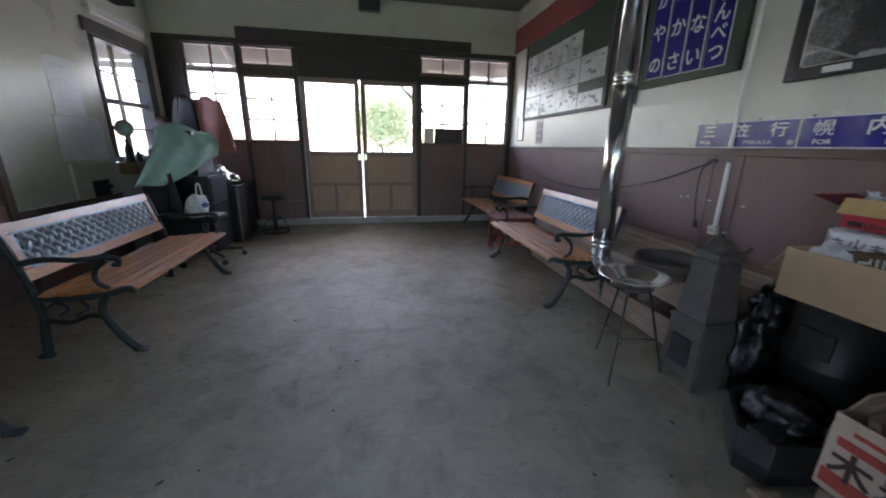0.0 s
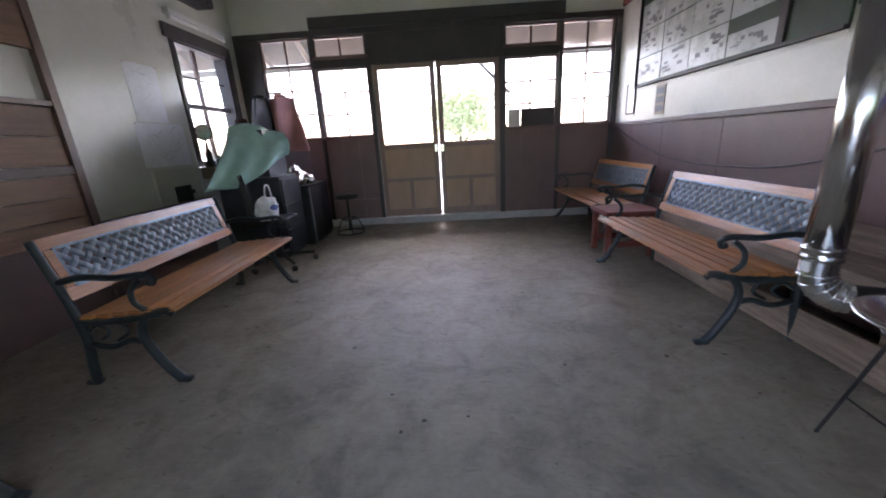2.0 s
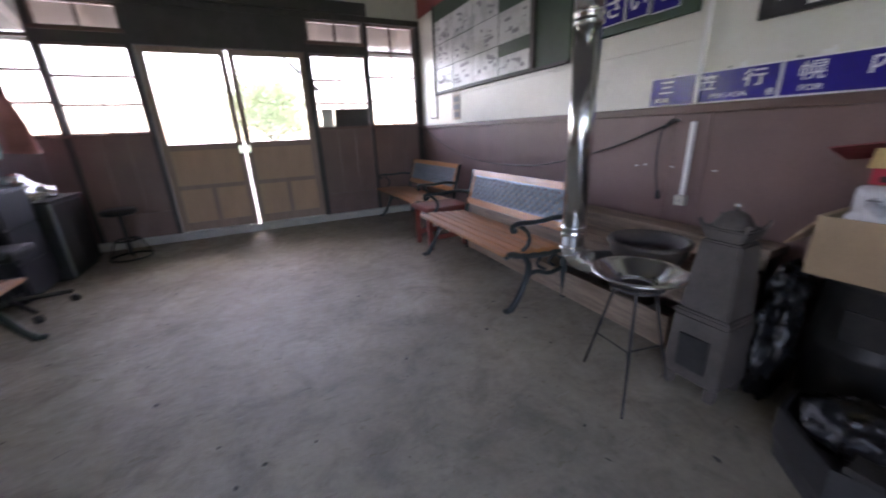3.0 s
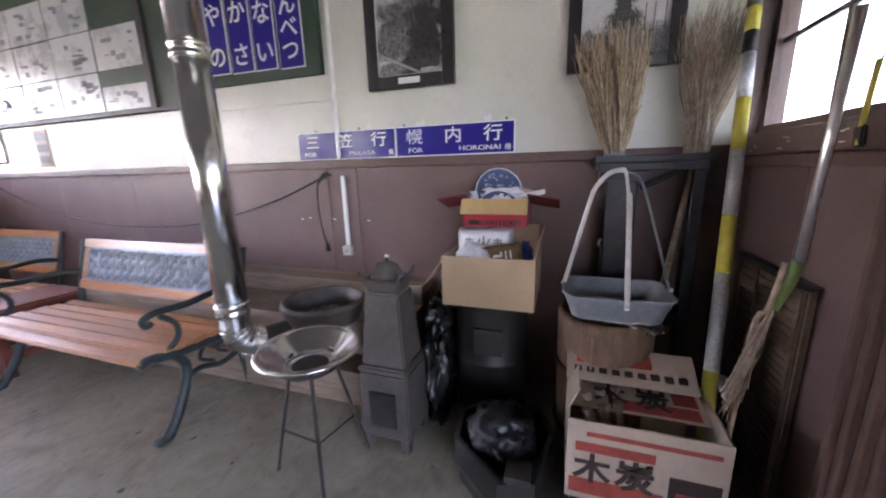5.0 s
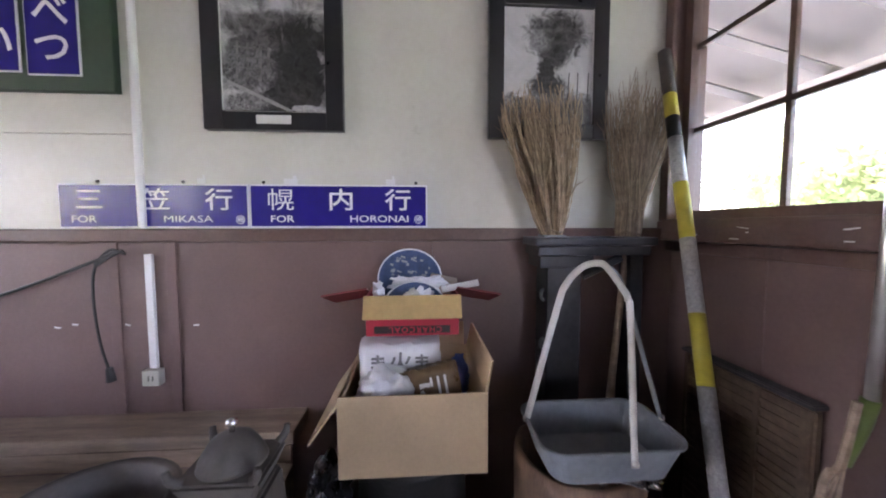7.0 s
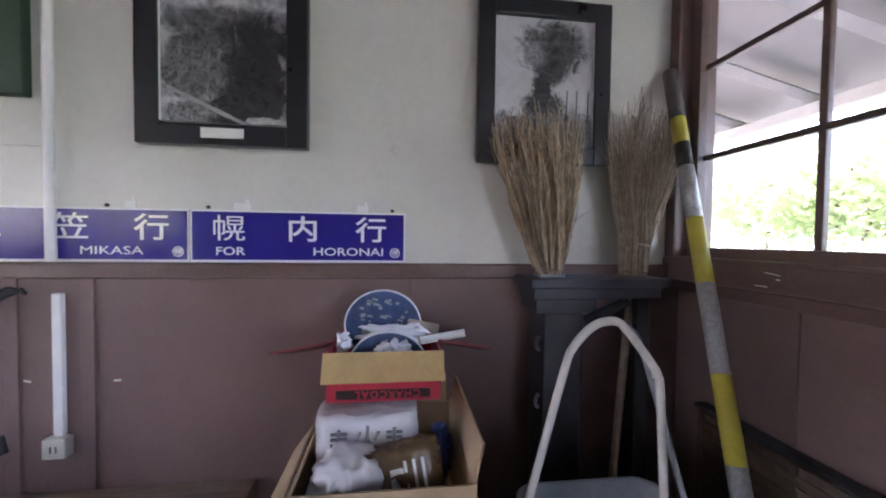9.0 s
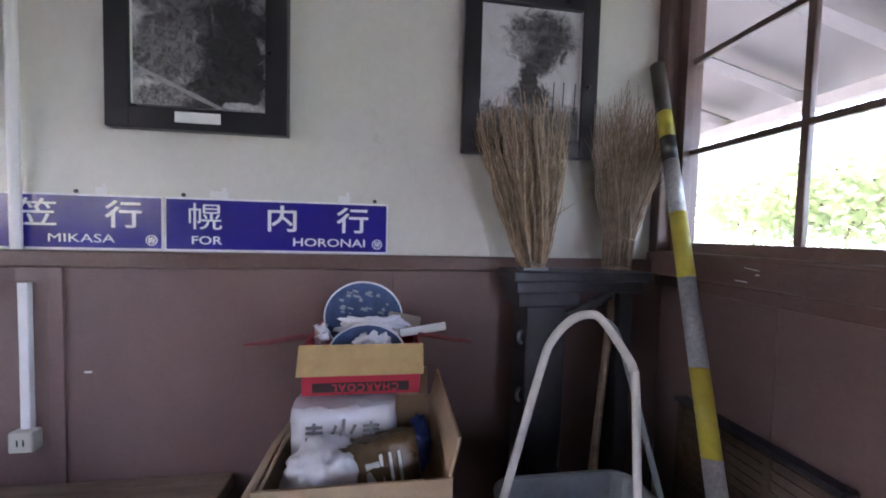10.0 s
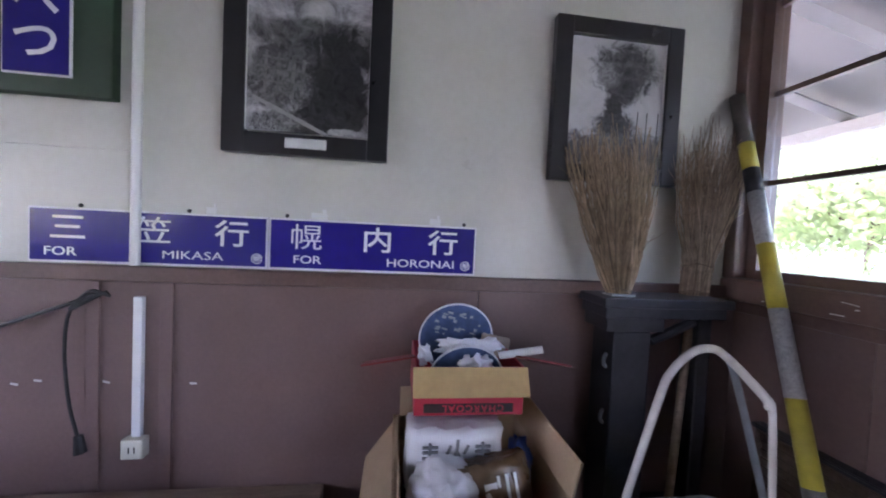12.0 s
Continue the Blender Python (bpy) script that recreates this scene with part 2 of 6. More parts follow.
M_TEAL = mat("green_cloth", (0.36, 0.58, 0.51), 0.85, var=0.12, scale=8, fine=200, bump=0.2)
M_COAT = mat("dark_grey_green_coat", (0.018, 0.015, 0.013), 0.9, var=0.2, scale=8, fine=200, bump=0.25)
M_REDCLOTH = mat("faded_red_cloth", (0.4, 0.17, 0.15), 0.85, var=0.2, scale=8, fine=200, bump=0.25)
M_BROWNCLOTH = mat("dark_brown_cloth", (0.09, 0.05, 0.04), 0.85, var=0.2, scale=8, fine=200, bump=0.25)
M_STONE = mat("grey_stove_iron", (0.085, 0.073, 0.063), 0.65, var=0.3, scale=8, bump=0.25, dirt=(0.03, 0.026, 0.022), dirt_amt=0.6)
M_POT = mat("dark_clay_pot", (0.085, 0.07, 0.058), 0.55, var=0.3, scale=8, bump=0.2)
M_REDWOOD = mat("red_brown_stool_wood", (0.16, 0.035, 0.02), 0.6, var=0.25, scale=6, bump=0.1)
M_CARTON = mat("pale_printed_carton", (0.42, 0.34, 0.265), 0.7, var=0.12, scale=6, bump=0.1, dirt=(0.35, 0.24, 0.16), dirt_amt=0.4)
M_CARTON_RED = mat("red_carton_print", (0.32, 0.05, 0.035), 0.65, var=0.3, scale=14, bump=0)
M_CARTON_INK = mat("dark_carton_print", (0.035, 0.02, 0.018), 0.6, var=0.2, bump=0)
M_PBLACK = mat("glossy_black_plastic_bag", (0.01, 0.01, 0.011), 0.27, var=0.3, scale=8, bump=0.3, bump_dist=0.02)
M_LEAF = mat("green_leaf", (0.14, 0.19, 0.08), 0.6, islands=0.35, var=0.4, scale=2, bump=0)
_lt, _lo = M_LEAF.node_tree, M_LEAF.node_tree.nodes["Material Output"]
_tl, _ms = _lt.nodes.new("ShaderNodeBsdfTranslucent"), _lt.nodes.new("ShaderNodeMixShader")
_tl.inputs[0].default_value = (0.55, 0.62, 0.4, 1)
_ms.inputs[0].default_value = 0.6
_lt.links.new(_lt.nodes["Principled BSDF"].outputs[0], _ms.inputs[1])
_lt.links.new(_tl.outputs[0], _ms.inputs[2])
_lt.links.new(_ms.outputs[0], _lo.inputs[0])
M_BARK = mat("tree_bark", (0.12, 0.09, 0.07), 0.85, var=0.4, scale=6, bump=0.5)
M_GROUND = mat("pale_gravel_ground", (0.3, 0.29, 0.26), 0.9, var=0.3, scale=0.8, fine=40, bump=0.4)
M_GRASS = mat("grass_ground", (0.09, 0.14, 0.03), 0.9, var=0.35, scale=0.8, fine=30, bump=0.4)
# soffit's pale paint darkened: the shade under the eave is in this colour
M_EAVE = mat("shade_toned_white_eave", (0.13, 0.126, 0.112), 0.6, var=0.12, scale=4, bump=0.1)
M_EAVEBEAM = mat("pale_eave_beam", (0.28, 0.262, 0.235), 0.6, var=0.15, scale=4, bump=0.1)
M_ROOF = mat("grey_roof_sheet", (0.12, 0.12, 0.13), 0.5, var=0.2, bump=0.1)
M_PHOTO_SKY = mat("grey_photo_sky", (0.36, 0.36, 0.35), 0.35, var=0.25, scale=3, bump=0)
M_PHOTO_DARK = mat("dark_photo_print", (0.04, 0.04, 0.04), 0.35, var=0.6, scale=25, bump=0)
M_PHOTO_MID = mat("mid_grey_photo_print", (0.17, 0.17, 0.165), 0.35, var=0.6, scale=30, bump=0)


def photo_mat(name, sky, blobs):
    """A faded black-and-white print: cloudy sky, then soft ragged masses. Each mass: middle y and z, half sizes, dark and light tone, grain."""
    m = bpy.data.materials.new(name)
    m.use_nodes = True
    N, L = m.node_tree.nodes, m.node_tree.links
    p = N["Principled BSDF"]
    tc = N.new("ShaderNodeTexCoord")

    def tone(scale, lo, hi, a=0.35, b=0.65):
        t, r = N.new("ShaderNodeTexNoise"), N.new("ShaderNodeMapRange")
        t.inputs["Scale"].default_value, t.inputs["Detail"].default_value, t.inputs["Roughness"].default_value = scale, 7, 0.66
        t.inputs["Distortion"].default_value = 0.8
        L.new(tc.outputs["Object"], t.inputs["Vector"])
        for k, v in (("From Min", a), ("From Max", b), ("To Min", lo), ("To Max", hi)):
            r.inputs[k].default_value = v
        L.new(t.outputs["Fac"], r.inputs["Value"])
        return r.outputs[0]

    out = tone(9, *sky)
    for cy, cz, ry, rz, lo, hi, grain, edge in blobs:
        mp, ln, ad, rg, mx = N.new("ShaderNodeMapping"), N.new("ShaderNodeVectorMath"), N.new("ShaderNodeMath"), N.new("ShaderNodeMapRange"), N.new("ShaderNodeMix")
        mp.inputs["Location"].default_value = (0, -cy / ry, -cz / rz)
        mp.inputs["Scale"].default_value = (0, 1 / ry, 1 / rz)
        L.new(tc.outputs["Object"], mp.inputs["Vector"])
        ln.operation, ad.operation = "LENGTH", "ADD"
        L.new(mp.outputs[0], ln.inputs[0])
        L.new(ln.outputs["Value"], ad.inputs[0])
        L.new(tone(grain * 0.6, -0.4, 0.4, 0.3, 0.7), ad.inputs[1])
        rg.inputs["From Min"].default_value, rg.inputs["From Max"].default_value = 1.0 - edge, 1.0 + edge
        rg.inputs["To Min"].default_value, rg.inputs["To Max"].default_value = 1.0, 0.0
        L.new(ad.outputs[0], rg.inputs["Value"])
        L.new(rg.outputs[0], mx.inputs["Factor"])
        L.new(out, mx.inputs["A"])
        L.new(tone(grain, lo, hi), mx.inputs["B"])
        out = mx.outputs["Result"]
    L.new(out, p.inputs["Base Color"])
    p.inputs["Roughness"].default_value = 0.35
    return m


M_PHOTO_WORKS = photo_mat("faded_print_of_wooded_works", (0.1, 0.6), (
    (-0.02, 0.37, 0.2, 0.045, 0.03, 0.2, 22, 0.25), (-0.08, 0.24, 0.11, 0.15, 0.008, 0.05, 26, 0.12), (0.06, 0.3, 0.1, 0.04, 0.02, 0.14, 30, 0.2), (0.09, 0.21, 0.1, 0.07, 0.03, 0.22, 45, 0.2),
    (-0.06, 0.11, 0.12, 0.06, 0.01, 0.07, 34, 0.15), (0.1, 0.1, 0.08, 0.03, 0.04, 0.3, 60, 0.2), (-0.12, 0.078, 0.07, 0.012, 0.25, 0.55, 40, 0.2), (0.13, 0.08, 0.05, 0.02, 0.02, 0.4, 90, 0.25)))
M_PHOTO_SMOKE = photo_mat("faded_print_of_a_smoke_plume", (0.42, 0.52), (
    (-0.035, 0.385, 0.11, 0.085, 0.012, 0.13, 32, 0.22), (-0.02, 0.31, 0.055, 0.05, 0.012, 0.1, 36, 0.2), (0.03, 0.36, 0.035, 0.035, 0.1, 0.3, 60, 0.4), (0.01, 0.25, 0.03, 0.045, 0.01, 0.05, 50, 0.2),
    (0.0, 0.19, 0.07, 0.05, 0.012, 0.08, 60, 0.2), (0.0, 0.1, 0.25, 0.07, 0.04, 0.2, 60, 0.2)))
M_GLASS = glass_mat("window_glass")
M_FROST = glass_mat("dusty_glass", (0.8, 0.74, 0.7), 0.35)
M_TUBE = mat("white_fluorescent_tube", (0.8, 0.8, 0.78), 0.3, var=0.03, bump=0)


# ---------- mesh helpers ----------
ORG = {}
BASE = Vector((0, 0, 0))


def base(dx=0.0, dy=0.0, dz=0.0):
    """Where the next things' own plan has its origin."""
    BASE.x, BASE.y, BASE.z = dx, dy, dz


def thing(name, at=(0, 0, 0), label="", category="", group="", kind=""):
    ob = new(name)
    ob.location = Vector(at) + BASE
    ob.empty_display_size = 0.05
    ORG[ob] = Vector(at)
    return tagged(ob, label, category, group, kind)


def part(name, bm, material, parent=None, label="", smooth=False):
    me = bpy.data.meshes.new(name)
    o = ORG.get(parent, Vector((0, 0, 0)))
    bmesh.ops.translate(bm, verts=bm.verts, vec=-o if parent is not None else BASE)
    bmesh.ops.recalc_face_normals(bm, faces=bm.faces)
    if smooth:
        for f in bm.faces:
            f.smooth = True
    bm.to_mesh(me)
    bm.free()
    me.materials.append(material)
    ob = new(name, me)
    if parent is not None:
        ob.parent = parent
        ORG[ob] = o
    if label:
        ob["label"] = label
    return ob


def mesh_part(name, me, material, parent, label=""):
    me.materials.clear()
    me.materials.append(material)
    ob = new(name, me)
    ob.parent = parent
    ORG[ob] = ORG.get(parent, Vector((0, 0, 0)))
    if label:
        ob["label"] = label
    return ob


def solid(name, bm, material, label="", category="", kind="", group=""):
    return tagged(part(name, bm, material), label, category, group, kind)


def box(bm, x0, x1, y0, y1, z0, z1, bevel=0.0):
    r = bmesh.ops.create_cube(bm, size=1.0)
    vs = r["verts"]
    for v in vs:
        v.co = Vector(((x0 + x1) / 2 + v.co.x * (x1 - x0), (y0 + y1) / 2 + v.co.y * (y1 - y0), (z0 + z1) / 2 + v.co.z * (z1 - z0)))
    if bevel:
        es = {e for v in vs for e in v.link_edges}
        bmesh.ops.bevel(bm, geom=list(es), offset=bevel, segments=2, affect="EDGES", profile=0.6)
    return vs


def B(*boxes, bevel=0.0):
    bm = bmesh.new()
    for b in boxes:
        box(bm, *b, bevel=bevel)
    return bm


def slab(bm, m, sx, sy, sz, bevel=0.0):
    """A box of a size, centred, at the pose m."""
    r = bmesh.ops.create_cube(bm, size=1.0)
    vs = r["verts"]
    for v in vs:
        v.co = Vector((v.co.x * sx, v.co.y * sy, v.co.z * sz))
    if bevel:
        es = {e for v in vs for e in v.link_edges}
        vs = list({v for f in bmesh.ops.bevel(bm, geom=list(es), offset=bevel, segments=2, affect="EDGES")["faces"] for v in f.verts} | {v for v in vs if v.is_valid})
    bmesh.ops.transform(bm, matrix=m, verts=vs)
    return vs


def tube(bm, pts, r, n=10, cap=True, r_end=None, flat=1.0):
    pts = [Vector(p) for p in pts]
    rings = []
    ref = None
    for i, p in enumerate(pts):
        d = (pts[min(i + 1, len(pts) - 1)] - pts[max(i - 1, 0)]).normalized()
        if ref is None:
            ref = Vector((0, 0, 1)) if abs(d.z) < 0.9 else Vector((1, 0, 0))
        u = (ref - d * ref.dot(d)).normalized()
        ref = u
        w = d.cross(u)
        rr = r if r_end is None else r + (r_end - r) * i / (len(pts) - 1)
        rings.append([bm.verts.new(p + u * math.cos(2 * math.pi * k / n) * rr + w * math.sin(2 * math.pi * k / n) * rr * flat) for k in range(n)])
    for a, b in zip(rings, rings[1:]):
        for k in range(n):
            bm.faces.new((a[k], a[(k + 1) % n], b[(k + 1) % n], b[k]))
    if cap:
        bm.faces.new(rings[0][::-1])
        bm.faces.new(rings[-1])
    return bm


def smoothed(pts, steps=4):
    """A rounded line through points."""
    P = [Vector(p) for p in pts]
    out = []
    for i in range(len(P) - 1):
        a, b, c, d = P[max(i - 1, 0)], P[i], P[i + 1], P[min(i + 2, len(P) - 1)]
        for k in range(steps):
            t = k / steps
            out.append(0.5 * ((2 * b) + (c - a) * t + (2 * a - 5 * b + 4 * c - d) * t * t + (3 * b - a - 3 * c + d) * t ** 3))
    return out + [P[-1]]


def lathe(bm, at, prof, n=32):
    at = Vector(at)
    rings = [[bm.verts.new(at + Vector((r * math.cos(2 * math.pi * k / n), r * math.sin(2 * math.pi * k / n), z))) for k in range(n)] for r, z in prof]
    for a, b in zip(rings, rings[1:]):
        for k in range(n):
            bm.faces.new((a[k], a[(k + 1) % n], b[(k + 1) % n], b[k]))
    for ring in (rings[0], rings[-1]):
        if (ring[0].co - ring[n // 2].co).length > 0.002:
            bm.faces.new(ring)
    return bm


def words(text, size, m, bold=0.0, depth=0.0008, spacing=1.0):
    """Lettering in the built-in font as a mesh, lower left at the pose m."""
    cu = bpy.data.curves.new("lettering", "FONT")
    cu.body, cu.size, cu.extrude, cu.offset, cu.resolution_u, cu.space_character = text, size, depth, bold, 3, spacing
    ob = new("lettering", cu)
    bpy.context.view_layer.update()
    me = bpy.data.meshes.new_from_object(ob.evaluated_get(bpy.context.evaluated_depsgraph_get()))
    bpy.data.objects.remove(ob)
    bpy.data.curves.remove(cu)
    me.transform(m)
    return me


def lettering(items, material, parent, label):
    """Items: text, size, y of its left edge, z of its base, plane x, for boards on the east wall. One mesh."""
    for text, size, y, z, x, wide, bold in items:
        bm = bmesh.new()
        m = Matrix.Translation((x, y, z)) @ Matrix(((0, 0, -1, 0), (-1, 0, 0, 0), (0, 1, 0, 0), (0, 0, 0, 1))) @ Matrix.Diagonal((wide, 1, 1, 1))
        me = words(text, size, m, bold)
        bm.from_mesh(me)
        bpy.data.meshes.remove(me)
        part("character" if len(text) == 1 else "lettering", bm, material, parent, label)


def cloth(name, fn, nu, nv, material, parent, label="", thick=0.006):
    """A draped sheet from a surface function."""
    bm = bmesh.new()
    g = [[bm.verts.new(fn(i / nu, j / nv)) for j in range(nv + 1)] for i in range(nu + 1)]
    for i in range(nu):
        for j in range(nv):
            bm.faces.new((g[i][j], g[i + 1][j], g[i + 1][j + 1], g[i][j + 1]))
    ob = part(name, bm, material, parent, label, smooth=True)
    s = ob.modifiers.new("thickness", "SOLIDIFY")
    s.thickness = thick
    return ob


def lump(bm, at, size, seed=0, rough=0.25, sub=3):
    """A crumpled soft lump."""
    r = bmesh.ops.create_icosphere(bm, subdivisions=sub, radius=1.0)
    for v in r["verts"]:
        d = v.co.normalized()
        k = 1 + rough * noise.noise(d * 2.2 + Vector((seed, 0, 0))) + rough * 0.5 * noise.noise(d * 6 + Vector((0, seed, 0)))
        v.co = Vector(at) + Vector((d.x * size[0], d.y * size[1], d.z * size[2])) * k
    return bm


# ---------- the room: floor, walls, ceiling ----------
FAR, EAST, WEST, TOP = 5.89, 2.4, -2.7, 3.24
solid("floor", B((-2.9, 2.55, -0.26, 6.1, -0.12, 0.0)), M_FLOOR, "worn grey concrete floor with scuffs and stains", "floor", "structure")
solid("ground", B((-400, 400, -400, 400, -0.5, -0.14)), M_GROUND, "pale gravel ground round the building", "ground", "structure")
# ceiling stays out of view, its dark colour only shapes the room's light
solid("ceiling", B((-2.9, 2.55, -0.26, 6.1, TOP, TOP + 0.1)), M_CEILING, "unseen board ceiling, kept dark to dim the upper walls", "ceiling", "structure")

# east wall: white above, brown painted boards below
solid("wall_east", B((EAST, EAST + 0.15, -0.13, FAR + 0.16, 1.226, TOP)), M_WHITE, "aged white painted upper wall", "wall", "structure")
wain = thing("wainscot_east", (EAST, 3, 0), "brown painted board wainscot below the white wall", "wainscot", kind="structure")
part("backing", B((EAST + 0.008, EAST + 0.15, -0.26, FAR + 0.16, 0, 1.226)), M_BROWN, wain)
edges = [-0.04, 0.905, 1.857, 2.055, 2.9, 3.8, 4.7, 5.4, FAR]
for a, b in zip(edges, edges[1:]):
    part("panel", B((EAST - 0.004, EAST + 0.007, a + 0.002, b - 0.002, 0.0, 1.201), bevel=0.0015), M_BROWN, wain)
solid("trim_east_rail", B((EAST - 0.028, EAST - 0.0005, -0.02, FAR, 1.204, 1.251), bevel=0.006), M_TRIM, "brown painted dado rail with chipped paint", "trim", "structure")
for y in (1.855, 2.055):
    solid("trim_east_batten", B((EAST - 0.012, EAST - 0.0045, y - 0.018, y + 0.018, 0.0, 1.202), bevel=0.002), M_BROWN, "brown painted batten over a board joint", "trim", "structure")
solid("trim_east_line", B((EAST - 0.008, EAST - 0.0005, 1.95, 5.85, 1.586, 1.598)), M_WHITE, "thin white painted board joint strip", "trim", "structure")


def window_unit(name, x0, x1, z0, z1, y, cols, rows, inside, label, transom=None, frosted=()):
    """A wooden window in a wall that runs along x. inside: +1 where the room lies towards +y."""
    th = thing(name, ((x0 + x1) / 2, y, z0), label, "window", kind="structure")
    f = 0.022 if y > 3 else 0.035
    part("window_frame", B((x0, x0 + f, y - 0.03, y + 0.03, z0, z1), (x1 - f, x1, y - 0.03, y + 0.03, z0, z1), (x0 + f, x1 - f, y - 0.03, y + 0.03, z0, z0 + f), (x0 + f, x1 - f, y - 0.03, y + 0.03, z1 - f, z1)), M_TRIM, th)
    gx0, gx1, gz0, gz1 = x0 + f, x1 - f, z0 + f, z1 - f
    xs = [gx0 + (gx1 - gx0) * i / cols for i in range(cols + 1)]
    zs = [gz0 + (gz1 - gz0) * i / rows for i in range(rows + 1)]
    mw = 0.014 if y > 3 else 0.009
    for x in xs[1:-1]:
        part("muntin", B((x - mw, x + mw, y - 0.009, y + 0.009, gz0, gz1), bevel=0.003), M_TRIM, th)
    for z in zs[1:-1]:
        part("muntin", B((gx0, gx1, y - 0.0092, y + 0.0092, z - mw, z + mw), bevel=0.003), M_TRIM, th)
    for i in range(cols):
        for j in range(rows):
            pn = part("pane", B((xs[i] + 0.004, xs[i + 1] - 0.004, y - 0.002, y + 0.002, zs[j] + 0.004, zs[j + 1] - 0.004)), M_FROST if j in frosted else M_GLASS, th)
            pn.visible_shadow = False
    s = inside
    part("window_sill", B((x0 - 0.02, x1 + 0.02, min(y + s * 0.031, y + s * 0.085), max(y + s * 0.031, y + s * 0.085), z0 - 0.03, z0 + 0.004), bevel=0.004), M_TRIM, th)
    return th



# north wall (far end): posts, wainscot boards, header, windows and a pair of doors
W = 0.06
north = thing("wall_north", (0, FAR + W, 0), "brown boarded wall with windows round double doors", "wall", kind="structure")
posts = [(-2.7, -2.38), (-1.702, -1.656), (-0.954, -0.9), (0.822, 0.888), (1.597, 1.646), (2.322, 2.4)]
for a, b in posts:
    part("post", B((a, b, FAR - 0.012, FAR + 0.11, 0.09, 2.547), bevel=0.004), M_DARKTRIM, north)
for a, b in ((-2.38, -1.702), (-1.656, -0.954), (0.888, 1.597), (1.646, 2.322)):
    n = 3
    for i in range(n):
        xa, xb = a + (b - a) * i / n, a + (b - a) * (i + 1) / n
        part("board", B((xa + 0.001, xb - 0.001, FAR + 0.02, FAR + 0.09, 0.09, 1.272), bevel=0.002), M_BROWN, north)
    part("rail", B((a, b, FAR - 0.004, FAR + 0.02, 0.3, 0.38), bevel=0.004), M_BROWN, north)
part("upper_wall", B((-2.75, 2.4, FAR, FAR + 0.14, 2.76, TOP), (-2.75, -1.66, FAR, FAR + 0.14, 2.621, 2.76), (1.66, 2.4, FAR, FAR + 0.14, 2.621, 2.76)), M_WHITE, north, "white painted wall above the doors")
part("lintel", B((-1.656, -0.954, FAR - 0.006, FAR + 0.1, 2.162, 2.296), (0.888, 1.597, FAR - 0.006, FAR + 0.1, 2.162, 2.296), (-0.9, 0.822, FAR - 0.006, FAR + 0.1, 2.175, 2.547)), M_DARKTRIM, north)
part("header", B((-2.7, 2.4, FAR - 0.02, FAR + 0.12, 2.547, 2.62), (-1.66, 1.66, FAR - 0.05, FAR + 0.1, 2.62, 2.76), bevel=0.008), M_DARKTRIM, north, "dark wooden header over the doors")
solid("kerb_north", B((-2.7, 2.4, FAR - 0.05, FAR + 0.2, 0.0, 0.09), bevel=0.006), M_CONCRETE, "pale concrete kerb under the doors", "kerb", "structure")
window_unit("window_1", -2.38, -1.702, 1.272, 2.547, FAR + W, 2, 4, -1, "wooden window of two by four panes, brown frame", frosted=())
window_unit("window_2", -1.656, -0.954, 1.272, 2.162, FAR + W, 2, 3, -1, "wooden six-pane window beside the doors")
window_unit("window_3", -1.656, -0.954, 2.296, 2.547, FAR + W, 2, 1, -1, "small wooden transom window with dusty panes", frosted=(0,))
window_unit("window_4", 0.888, 1.597, 1.272, 2.162, FAR + W, 2, 3, -1, "wooden six-pane window beside the doors")
window_unit("window_5", 0.888, 1.597, 2.296, 2.547, FAR + W, 2, 1, -1, "small wooden transom window with dusty panes", frosted=(0,))
window_unit("window_6", 1.646, 2.322, 1.272, 2.547, FAR + W, 2, 4, -1, "wooden window of two by four panes, dusty top row", frosted=(3,))


def door_leaf(name, x0, x1, y, latch_x):
    th = thing(name, ((x0 + x1) / 2, y, 0.095), "closed sliding wooden door with glass above panels", "door", group="double doors at the far end", kind="structure")
    s, z0, z1 = 0.07, 0.095, 2.172
    part("stile", B((x0, x0 + s, y - 0.02, y + 0.02, z0, z1), bevel=0.003), M_DOORFRAME, th)
    part("stile", B((x1 - s, x1, y - 0.02, y + 0.02, z0, z1), bevel=0.003), M_DOORFRAME, th)
    for a, b in ((z0, 0.2), (0.6, 0.655), (1.06, 1.133), (2.108, z1)):
        part("rail", B((x0 + s, x1 - s, y - 0.0195, y + 0.0195, a, b), bevel=0.003), M_DOORFRAME, th)
    xm = (x0 + x1) / 2
    part("mid_stile", B((xm - 0.03, xm + 0.03, y - 0.019, y + 0.019, 0.2, 0.6), bevel=0.003), M_DOORFRAME, th)
    part("panel", B((x0 + s, xm - 0.03, y - 0.008, y + 0.008, 0.2, 0.6)), M_DOOR, th)
    part("panel", B((xm + 0.03, x1 - s, y - 0.008, y + 0.008, 0.2, 0.6)), M_DOOR, th)
    part("panel", B((x0 + s, x1 - s, y - 0.008, y + 0.008, 0.655, 1.06)), M_DOOR, th)
    pn = part("pane", B((x0 + s - 0.004, x1 - s + 0.004, y - 0.002, y + 0.002, 1.129, 2.112)), M_GLASS, th)
    pn.visible_shadow = False
    part("latch", B((latch_x - 0.022, latch_x + 0.022, y - 0.034, y - 0.021, 1.0, 1.1), bevel=0.004), M_DISH, th, "metal latch plate")
    return th


door_leaf("door_1", -0.895, -0.052, FAR + 0.055, -0.085)
door_leaf("door_2", -0.03, 0.82, FAR + 0.055, 0.005)

